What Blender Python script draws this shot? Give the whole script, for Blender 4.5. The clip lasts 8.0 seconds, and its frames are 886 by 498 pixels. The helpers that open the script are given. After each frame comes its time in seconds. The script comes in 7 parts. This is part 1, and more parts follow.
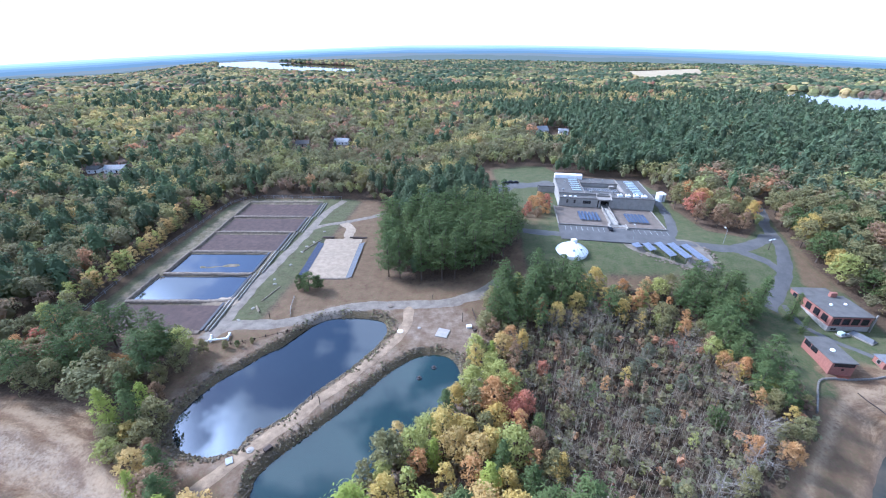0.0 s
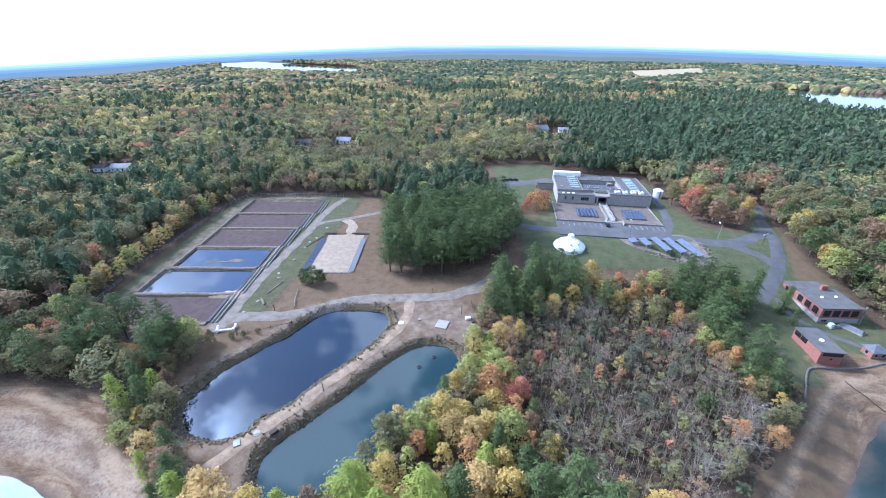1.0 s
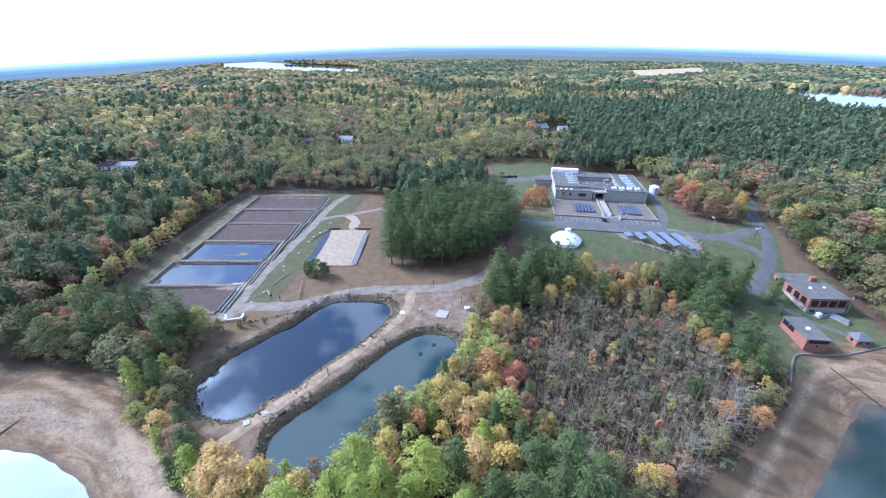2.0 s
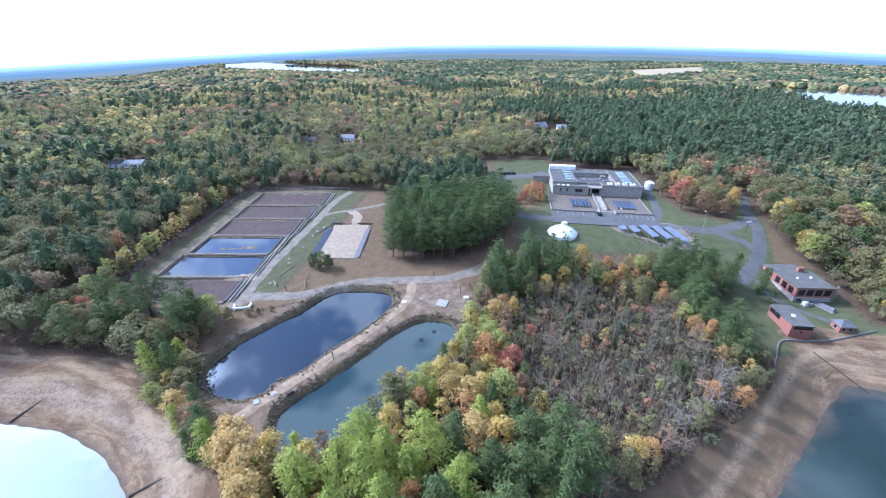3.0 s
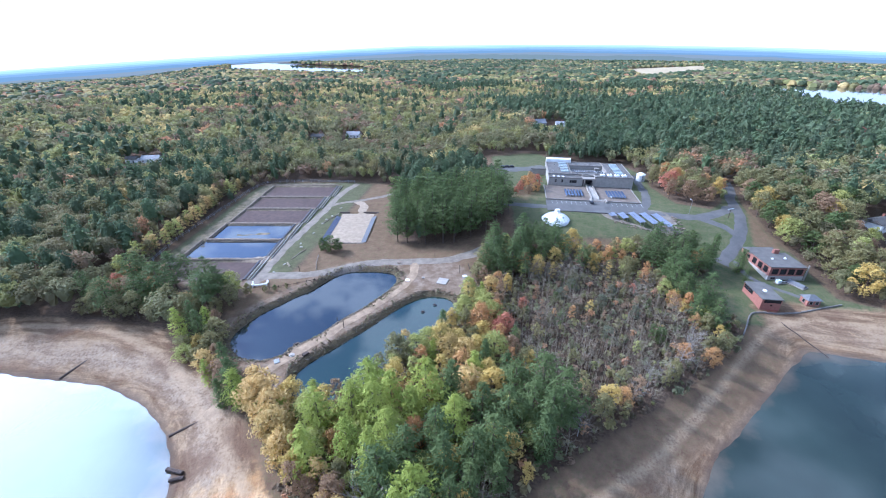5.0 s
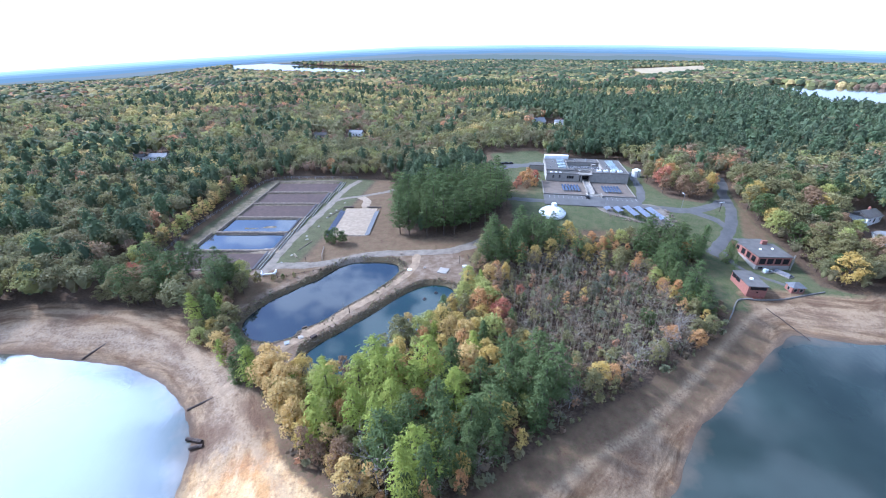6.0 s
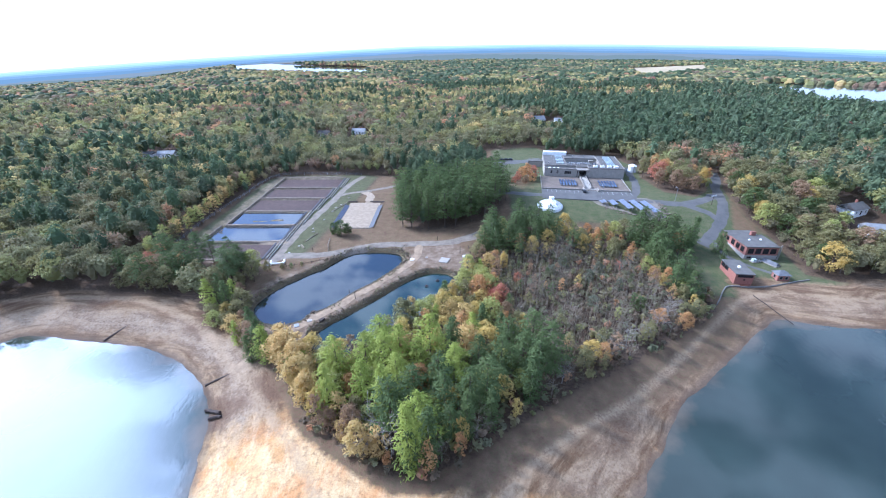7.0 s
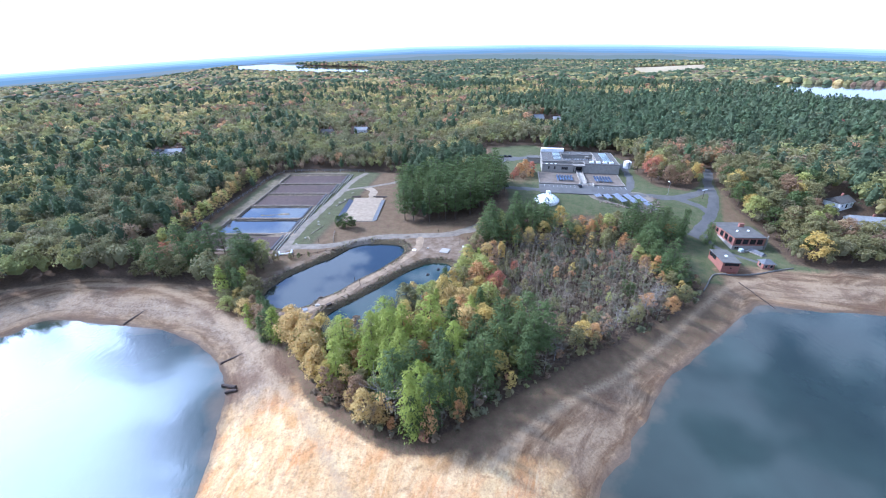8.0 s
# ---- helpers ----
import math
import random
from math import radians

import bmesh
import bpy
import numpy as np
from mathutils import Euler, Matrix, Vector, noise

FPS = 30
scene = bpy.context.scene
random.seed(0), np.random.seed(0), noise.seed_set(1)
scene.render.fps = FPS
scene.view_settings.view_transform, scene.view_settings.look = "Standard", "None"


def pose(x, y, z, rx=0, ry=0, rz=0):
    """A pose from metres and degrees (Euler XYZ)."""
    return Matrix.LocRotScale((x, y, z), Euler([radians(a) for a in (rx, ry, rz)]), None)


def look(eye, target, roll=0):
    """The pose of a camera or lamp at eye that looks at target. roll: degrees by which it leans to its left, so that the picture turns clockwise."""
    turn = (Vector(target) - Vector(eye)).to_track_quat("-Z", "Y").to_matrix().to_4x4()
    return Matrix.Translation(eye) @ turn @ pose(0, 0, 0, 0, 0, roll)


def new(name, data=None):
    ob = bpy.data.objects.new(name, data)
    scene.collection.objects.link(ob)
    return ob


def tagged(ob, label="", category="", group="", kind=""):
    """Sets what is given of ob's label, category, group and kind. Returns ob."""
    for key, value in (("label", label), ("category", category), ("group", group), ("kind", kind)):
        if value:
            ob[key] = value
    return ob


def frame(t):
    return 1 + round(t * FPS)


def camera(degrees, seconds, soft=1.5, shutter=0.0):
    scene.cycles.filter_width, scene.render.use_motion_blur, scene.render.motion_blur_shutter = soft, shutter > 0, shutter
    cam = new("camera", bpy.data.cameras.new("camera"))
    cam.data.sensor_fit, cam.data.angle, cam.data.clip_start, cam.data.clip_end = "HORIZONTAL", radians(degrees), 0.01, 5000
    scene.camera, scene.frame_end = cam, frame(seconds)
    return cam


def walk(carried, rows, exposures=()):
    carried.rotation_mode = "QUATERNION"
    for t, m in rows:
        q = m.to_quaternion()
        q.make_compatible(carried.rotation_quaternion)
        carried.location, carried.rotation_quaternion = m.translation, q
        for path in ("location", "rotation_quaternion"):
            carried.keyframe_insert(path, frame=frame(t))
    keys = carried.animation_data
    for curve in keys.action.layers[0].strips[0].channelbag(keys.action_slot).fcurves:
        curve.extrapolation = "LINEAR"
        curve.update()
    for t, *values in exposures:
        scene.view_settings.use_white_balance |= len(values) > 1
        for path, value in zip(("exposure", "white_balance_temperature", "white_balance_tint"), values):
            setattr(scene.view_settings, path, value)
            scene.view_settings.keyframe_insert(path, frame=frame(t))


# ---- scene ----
# camera and its flight: backwards and level, about 89 m up
cam = camera(95.1, 8.0, soft=1.1)
PATH = [
    (0, (0.098, -0.717, 89.879), (0.108, 1.066, 88.972), 0.4),
    (0.5, (0.516, -2.901, 89.779), (0.521, -1.118, 88.872), 0.3),
    (1, (0.907, -5.332, 89.681), (0.908, -3.549, 88.774), 0.25),
    (1.5, (1.214, -8.175, 89.592), (1.211, -6.392, 88.685), 0.2),
    (3, (1.856, -18.035, 89.209), (1.846, -16.252, 88.303), 0.0),
    (3.5, (2.288, -21.766, 89.118), (2.274, -19.983, 88.212), -0.07),
    (4, (2.7, -25.612, 89.061), (2.681, -23.829, 88.155), -0.13),
    (4.5, (3.049, -29.543, 88.963), (3.025, -27.76, 88.057), -0.2),
    (6, (3.562, -42.06, 88.444), (3.529, -40.276, 87.54), -0.37),
    (6.5, (3.676, -46.436, 88.312), (3.64, -44.652, 87.407), -0.42),
    (7, (3.815, -50.96, 88.158), (3.775, -49.177, 87.254), -0.48),
    (7.5, (4.054, -55.636, 88.051), (4.011, -53.852, 87.148), -0.54),
    (8, (4.327, -60.424, 87.974), (4.281, -58.64, 87.071), -0.6),
]
walk(cam, [(t, look(eye, target, roll)) for t, eye, target, roll in PATH], [(0, 0.38, 4600, 18)])

# ---------------------------------------------------------------- light
SUN_AZ, SUN_EL = radians(-67), radians(37)
SUN_DIR = Vector((math.sin(SUN_AZ) * math.cos(SUN_EL), math.cos(SUN_AZ) * math.cos(SUN_EL), math.sin(SUN_EL)))


def make_world():
    w = bpy.data.worlds.new("autumn_sky")
    w.use_nodes = True
    scene.world = w
    nt = w.node_tree
    nt.nodes.clear()
    N, L = nt.nodes.new, nt.links.new
    out = N("ShaderNodeOutputWorld")
    sky = N("ShaderNodeTexSky")
    sky.sky_type, sky.sun_disc = "NISHITA", False
    sky.sun_elevation, sky.sun_rotation = SUN_EL, SUN_AZ % (2 * math.pi)
    sky.altitude, sky.air_density, sky.dust_density, sky.ozone_density = 100, 1.0, 1.2, 1.5
    bg = N("ShaderNodeBackground")
    bg.inputs[1].default_value = 0.15
    L(sky.outputs[0], bg.inputs[0])
    # broken cloud on a high sheet: the way divided by its height
    co = N("ShaderNodeTexCoord")
    sep = N("ShaderNodeSeparateXYZ")
    L(co.outputs["Generated"], sep.inputs[0])
    up = N("ShaderNodeMath"); up.operation = "MAXIMUM"; up.inputs[1].default_value = 0.0
    L(sep.outputs[2], up.inputs[0])
    add = N("ShaderNodeMath"); add.operation = "ADD"; add.inputs[1].default_value = 0.12
    L(up.outputs[0], add.inputs[0])
    div = N("ShaderNodeVectorMath"); div.operation = "DIVIDE"
    comb = N("ShaderNodeCombineXYZ")
    for i in range(3):
        L(add.outputs[0], comb.inputs[i])
    L(co.outputs["Generated"], div.inputs[0]); L(comb.outputs[0], div.inputs[1])
    nz = N("ShaderNodeTexNoise")
    nz.inputs["Scale"].default_value, nz.inputs["Detail"].default_value, nz.inputs["Roughness"].default_value = 4.3, 8, 0.5
    L(div.outputs[0], nz.inputs["Vector"])
    ramp = N("ShaderNodeMapRange")
    ramp.inputs[1].default_value, ramp.inputs[2].default_value = 0.44, 0.53
    L(nz.outputs[0], ramp.inputs[0])
    # the sky turns to bright haze near the horizon
    hz = N("ShaderNodeMapRange"); hz.interpolation_type = "SMOOTHSTEP"
    hz.inputs[1].default_value, hz.inputs[2].default_value, hz.inputs[3].default_value, hz.inputs[4].default_value = 0.05, 0.42, 1.0, 0.0
    L(sep.outputs[2], hz.inputs[0])
    mx0 = N("ShaderNodeMath"); mx0.operation = "MAXIMUM"
    L(ramp.outputs[0], mx0.inputs[0]); L(hz.outputs[0], mx0.inputs[1])
    # thin cloud scatters most light near the sun
    dot = N("ShaderNodeVectorMath"); dot.operation = "DOT_PRODUCT"
    dot.inputs[1].default_value = SUN_DIR
    L(co.outputs["Generated"], dot.inputs[0])
    glow = N("ShaderNodeMapRange"); glow.interpolation_type = "SMOOTHERSTEP"
    glow.inputs[1].default_value, glow.inputs[2].default_value, glow.inputs[3].default_value, glow.inputs[4].default_value = 0.88, 1.0, 1.25, 14.0
    L(dot.outputs["Value"], glow.inputs[0])
    veil = N("ShaderNodeMapRange"); veil.interpolation_type = "SMOOTHSTEP"
    veil.inputs[1].default_value, veil.inputs[2].default_value = 0.92, 0.99
    L(dot.outputs["Value"], veil.inputs[0])
    mx = N("ShaderNodeMath"); mx.operation = "MAXIMUM"
    L(mx0.outputs[0], mx.inputs[0]); L(veil.outputs[0], mx.inputs[1])
    cl = N("ShaderNodeBackground")
    cl.inputs[0].default_value = (0.90, 0.96, 1.0, 1)
    L(glow.outputs[0], cl.inputs[1])
    mix = N("ShaderNodeMixShader")
    L(mx.outputs[0], mix.inputs[0]); L(bg.outputs[0], mix.inputs[1]); L(cl.outputs[0], mix.inputs[2])
    L(mix.outputs[0], out.inputs[0])


make_world()
sun = new("sun", bpy.data.lights.new("sun", "SUN"))
sun.data.energy, sun.data.angle, sun.data.color = 5.2, radians(1.6), (1.0, 0.84, 0.62)
sun.matrix_world = look(SUN_DIR * 400, (0, 0, 0))


# ---------------------------------------------------------------- materials
class Nodes:
    """A small builder for node materials."""

    def __init__(self, name, rough=0.8, metal=0.0, spec=0.3):
        self.m = bpy.data.materials.new(name)
        self.m.use_nodes = True
        self.nt = self.m.node_tree
        self.b = self.nt.nodes["Principled BSDF"]
        self.b.inputs["Roughness"].default_value = rough
        self.b.inputs["Metallic"].default_value = metal
        self.b.inputs["Specular IOR Level"].default_value = spec
        self.geo = self.nt.nodes.new("ShaderNodeNewGeometry")
        self.tc = self.nt.nodes.new("ShaderNodeTexCoord")

    def link(self, a, b):
        self.nt.links.new(a, b)

    def noise(self, scale, detail=4, rough=0.55, where="world", stretch=None):
        n = self.nt.nodes.new("ShaderNodeTexNoise")
        n.inputs["Scale"].default_value, n.inputs["Detail"].default_value, n.inputs["Roughness"].default_value = scale, detail, rough
        src = self.geo.outputs["Position"] if where == "world" else self.tc.outputs["Object"]
        if stretch:
            mp = self.nt.nodes.new("ShaderNodeMapping")
            mp.inputs["Scale"].default_value = stretch
            self.link(src, mp.inputs[0])
            src = mp.outputs[0]
        self.link(src, n.inputs["Vector"])
        return n.outputs[0]

    def span(self, v, a, b, lo=0.0, hi=1.0):
        n = self.nt.nodes.new("ShaderNodeMapRange")
        for i, k in enumerate((a, b, lo, hi)):
            n.inputs[i + 1].default_value = k
        self.link(v, n.inputs[0])
        return n.outputs[0]

    def math(self, op, a, b):
        n = self.nt.nodes.new("ShaderNodeMath")
        n.operation = op
        for i, k in enumerate((a, b)):
            if isinstance(k, (int, float)):
                n.inputs[i].default_value = k
            else:
                self.link(k, n.inputs[i])
        return n.outputs[0]

    def mix(self, fac, a, b, mode="MIX"):
        n = self.nt.nodes.new("ShaderNodeMixRGB")
        n.blend_type = mode
        for i, k in enumerate((fac, a, b)):
            if isinstance(k, (int, float)):
                n.inputs[i].default_value = k
            elif isinstance(k, tuple):
                n.inputs[i].default_value = (*k, 1)
            else:
                self.link(k, n.inputs[i])
        return n.outputs[0]

    def attr(self, name):
        n = self.nt.nodes.new("ShaderNodeAttribute")
        n.attribute_name = name
        return n

    def color(self, c):
        if isinstance(c, tuple):
            self.b.inputs["Base Color"].default_value = (*c, 1)
        else:
            self.link(c, self.b.inputs["Base Color"])

    def bump(self, v, dist=0.05, strength=0.5):
        n = self.nt.nodes.new("ShaderNodeBump")
        n.inputs["Strength"].default_value, n.inputs["Distance"].default_value = strength, dist
        self.link(v, n.inputs["Height"])
        self.link(n.outputs[0], self.b.inputs["Normal"])


def plain(name, c, c2=None, scale=1.5, rough=0.7, metal=0.0, bump=0.01, where="object"):
    """A surface with two scales of variation between two near colours."""
    k = Nodes(name, rough, metal)
    c2 = c2 or tuple(v * 0.72 for v in c)
    n1, n2 = k.noise(scale, 5, where=where), k.noise(scale * 9, 3, where=where)
    f = k.math("ADD", k.math("MULTIPLY", n1, 0.65), k.math("MULTIPLY", n2, 0.35))
    k.color(k.mix(k.span(f, 0.36, 0.64), c, c2))
    if bump:
        k.bump(n2, bump, 0.5)
    return k.m


def ground_material():
    k = Nodes("ground_cover", 0.95, spec=0.1)
    a = k.attr("cover")
    sep = k.nt.nodes.new("ShaderNodeSeparateColor")
    k.link(a.outputs["Color"], sep.inputs[0])
    big, mid, fine, grit = k.noise(0.05, 4), k.noise(0.28, 5, 0.6), k.noise(1.3, 5, 0.65), k.noise(6.0, 3)
    wob = k.math("ADD", k.math("MULTIPLY", mid, 0.8), k.math("MULTIPLY", fine, 0.5))  # about 0.65

    def mask(ch, soft=0.24):
        v = k.math("ADD", ch, k.math("MULTIPLY", k.math("SUBTRACT", wob, 0.65), 1.1))
        return k.span(v, 0.5 - soft, 0.5 + soft)

    duff = k.mix(k.span(fine, 0.35, 0.65), (0.052, 0.038, 0.026), (0.105, 0.072, 0.047))
    grass = k.mix(k.span(mid, 0.35, 0.68), (0.050, 0.066, 0.024), (0.086, 0.088, 0.042))
    grass = k.mix(k.span(fine, 0.42, 0.75, 0.0, 0.7), grass, (0.11, 0.092, 0.062))
    litter = k.mix(k.span(mid, 0.32, 0.66), (0.112, 0.066, 0.040), (0.142, 0.096, 0.060))
    litter = k.mix(k.span(fine, 0.42, 0.72), litter, (0.092, 0.080, 0.038))
    bv = k.attr("beach")
    mp = k.nt.nodes.new("ShaderNodeMapping")
    mp.inputs["Scale"].default_value = (0.27, 0.075, 0.0)
    k.link(bv.outputs["Vector"], mp.inputs[0])
    sn = k.nt.nodes.new("ShaderNodeTexNoise")
    sn.inputs["Scale"].default_value, sn.inputs["Detail"].default_value, sn.inputs["Roughness"].default_value, sn.inputs["Distortion"].default_value = 1.0, 10, 0.72, 0.5
    k.link(mp.outputs[0], sn.inputs["Vector"])
    streak = sn.outputs[0]
    sb = k.nt.nodes.new("ShaderNodeSeparateXYZ")
    k.link(bv.outputs["Vector"], sb.inputs[0])
    sand = k.mix(k.span(streak, 0.42, 0.58), (0.100, 0.062, 0.033), (0.225, 0.160, 0.096))
    sand = k.mix(k.span(fine, 0.52, 0.76, 0.0, 0.6), sand, (0.105, 0.07, 0.045))
    # tip sand: its own pale orange, with direct sun painted into the colour
    sunlit_tip = k.attr("sunlit_tip").outputs["Fac"]
    patch = k.noise(0.11, 7, 0.62)
    bright = k.mix(k.span(patch, 0.40, 0.60), (0.365, 0.212, 0.086), (0.430, 0.300, 0.145))
    bright = k.mix(k.span(k.noise(0.07, 5, 0.6), 0.52, 0.66, 0.0, 0.8), bright, (0.40, 0.185, 0.066))
    bright = k.mix(k.span(streak, 0.47, 0.60, 0.0, 0.6), bright, (0.50, 0.380, 0.215))
    bright = k.mix(k.span(k.noise(0.5, 6, 0.7), 0.52, 0.72, 0.0, 0.75), bright, (0.25, 0.15, 0.075))
    # a pale old waterline half way up the beach, broken by dark mud
    band = k.math("ADD", sb.outputs[0], k.math("MULTIPLY", k.math("SUBTRACT", patch, 0.5), 14.0))
    pale = k.math("MULTIPLY", k.span(band, 3.0, 7.0), k.span(band, 16.0, 11.0))
    side = k.nt.nodes.new("ShaderNodeSeparateXYZ")
    k.link(k.geo.outputs["Position"], side.inputs[0])
    pale = k.math("MULTIPLY", pale, k.span(side.outputs[0], 20.0, -30.0, 0.35, 1.0))
    sand = k.mix(k.math("MULTIPLY", pale, k.span(fine, 0.30, 0.62, 0.05, 0.62)), sand, (0.305, 0.248, 0.184))
    sand = k.mix(k.span(big, 0.50, 0.64, 0.0, 0.75), sand, (0.090, 0.055, 0.034))
    sand = k.mix(k.span(k.math("ADD", sunlit_tip, k.math("MULTIPLY", k.math("SUBTRACT", mid, 0.5), 1.2)), 0.15, 0.9), sand, bright)
    grain = k.noise(1.7, 9, 0.78)
    sand = k.mix(k.span(grain, 0.50, 0.66, 0.0, 0.55), sand, k.mix(1.0, sand, (0.45, 0.42, 0.38), "MULTIPLY"))
    sand = k.mix(k.span(grain, 0.47, 0.32, 0.0, 0.5), sand, k.mix(1.0, sand, (1.5, 1.5, 1.5), "MULTIPLY"))
    pits = k.noise(0.55, 8, 0.72)
    sand = k.mix(k.span(pits, 0.5, 0.66, 0.0, 0.5), sand, (0.11, 0.07, 0.042))
    worn = k.math("ADD", sb.outputs[2], k.math("MULTIPLY", k.math("SUBTRACT", mid, 0.5), 3.6))
    wet = k.math("ADD", sb.outputs[0], k.math("MULTIPLY", k.math("SUBTRACT", mid, 0.5), 4.0))
    sand = k.mix(k.span(wet, 2.6, 0.2, 0.0, 0.7), sand, (0.08, 0.06, 0.046))
    gravel = k.mix(k.span(mid, 0.3, 0.7), (0.148, 0.108, 0.078), (0.225, 0.176, 0.130))
    gravel = k.mix(k.span(grit, 0.45, 0.8), gravel, (0.11, 0.09, 0.072))
    c = k.mix(mask(sep.outputs[1]), duff, grass)
    c = k.mix(mask(sep.outputs[2]), c, litter)
    c = k.mix(mask(sep.outputs[0]), c, sand)
    c = k.mix(mask(a.outputs["Alpha"]), c, gravel)
    # the worn track along the beach runs over sand and litter alike
    c = k.mix(k.math("MULTIPLY", k.span(worn, 2.0, 0.5), k.span(fine, 0.30, 0.60, 0.1, 0.62)), c, (0.290, 0.215, 0.135))
    # rough dark banks of the ponds
    rim = k.math("ADD", k.attr("bank").outputs["Fac"], k.math("MULTIPLY", k.math("SUBTRACT", fine, 0.5), 0.9))
    bank = k.mix(k.span(grit, 0.35, 0.65), (0.062, 0.049, 0.029), (0.140, 0.110, 0.062))
    c = k.mix(k.span(rim, 0.35, 0.62), c, bank)
    k.color(c)
    k.bump(k.math("ADD", fine, k.math("MULTIPLY", grit, 0.3)), 0.28, 0.8)
    return k.m


def leaf_material(name, c, c2, fine=2.6):
    """Foliage that varies from tree to tree and from clump to clump."""
    k = Nodes(name, 0.75, spec=0.2)
    oi = k.nt.nodes.new("ShaderNodeObjectInfo")
    rnd = oi.outputs["Random"]
    isl = k.geo.outputs["Random Per Island"]
    f = k.math("ADD", k.math("MULTIPLY", rnd, 0.6), k.math("MULTIPLY", isl, 0.4))
    col = k.mix(f, c, c2)
    n = k.noise(0.5, 3)
    col = k.mix(k.span(n, 0.35, 0.7, 0.0, 0.4), col, tuple(0.62 * v for v in c))
    finish_leaf(k, col)
    return k.m


def finish_leaf(k, col, glow=0.45):
    k.color(col)
    tr = k.nt.nodes.new("ShaderNodeBsdfTranslucent")
    k.link(col, tr.inputs[0])
    ms = k.nt.nodes.new("ShaderNodeMixShader")
    ms.inputs[0].default_value = glow
    out = k.nt.nodes["Material Output"]
    k.link(k.b.outputs[0], ms.inputs[1]); k.link(tr.outputs[0], ms.inputs[2]); k.link(ms.outputs[0], out.inputs[0])


def wood_stuff_material():
    """Foliage of the joined woods: each crown has a colour of its own."""
    k = Nodes("woodland_foliage", 0.8, spec=0.15)
    a = k.attr("tint")
    isl = k.geo.outputs["Random Per Island"]
    col = k.mix(k.span(isl, 0, 1, 0.0, 0.42), a.outputs["Color"], k.mix(1.0, a.outputs["Color"], (0.45, 0.5, 0.5), "MULTIPLY"))
    finish_leaf(k, col, 0.42)
    return k.m


def water_material(name, tint, ripple=0.02, scale=0.5, ior=1.45):
    """Still water over a dark bed; where it is shallow the sandy bed shows."""
    k = Nodes(name, 0.04, spec=0.5)
    k.b.inputs["IOR"].default_value = ior
    n = k.noise(0.03, 3)
    col = k.mix(k.span(n, 0.35, 0.65), tint, tuple(v * 0.6 for v in tint))
    sh = k.math("ADD", k.attr("shallow").outputs["Fac"], k.math("MULTIPLY", k.math("SUBTRACT", k.noise(0.075, 5), 0.5), 2.2))
    k.color(k.mix(k.span(sh, 0.66, 1.35, 0.0, 0.65), col, (0.105, 0.078, 0.050)))
    k.bump(k.math("ADD", k.noise(scale, 3, stretch=(1, 0.5, 1)), k.math("MULTIPLY", k.noise(0.06, 2), 2.0)), ripple, 0.35)
    return k.m


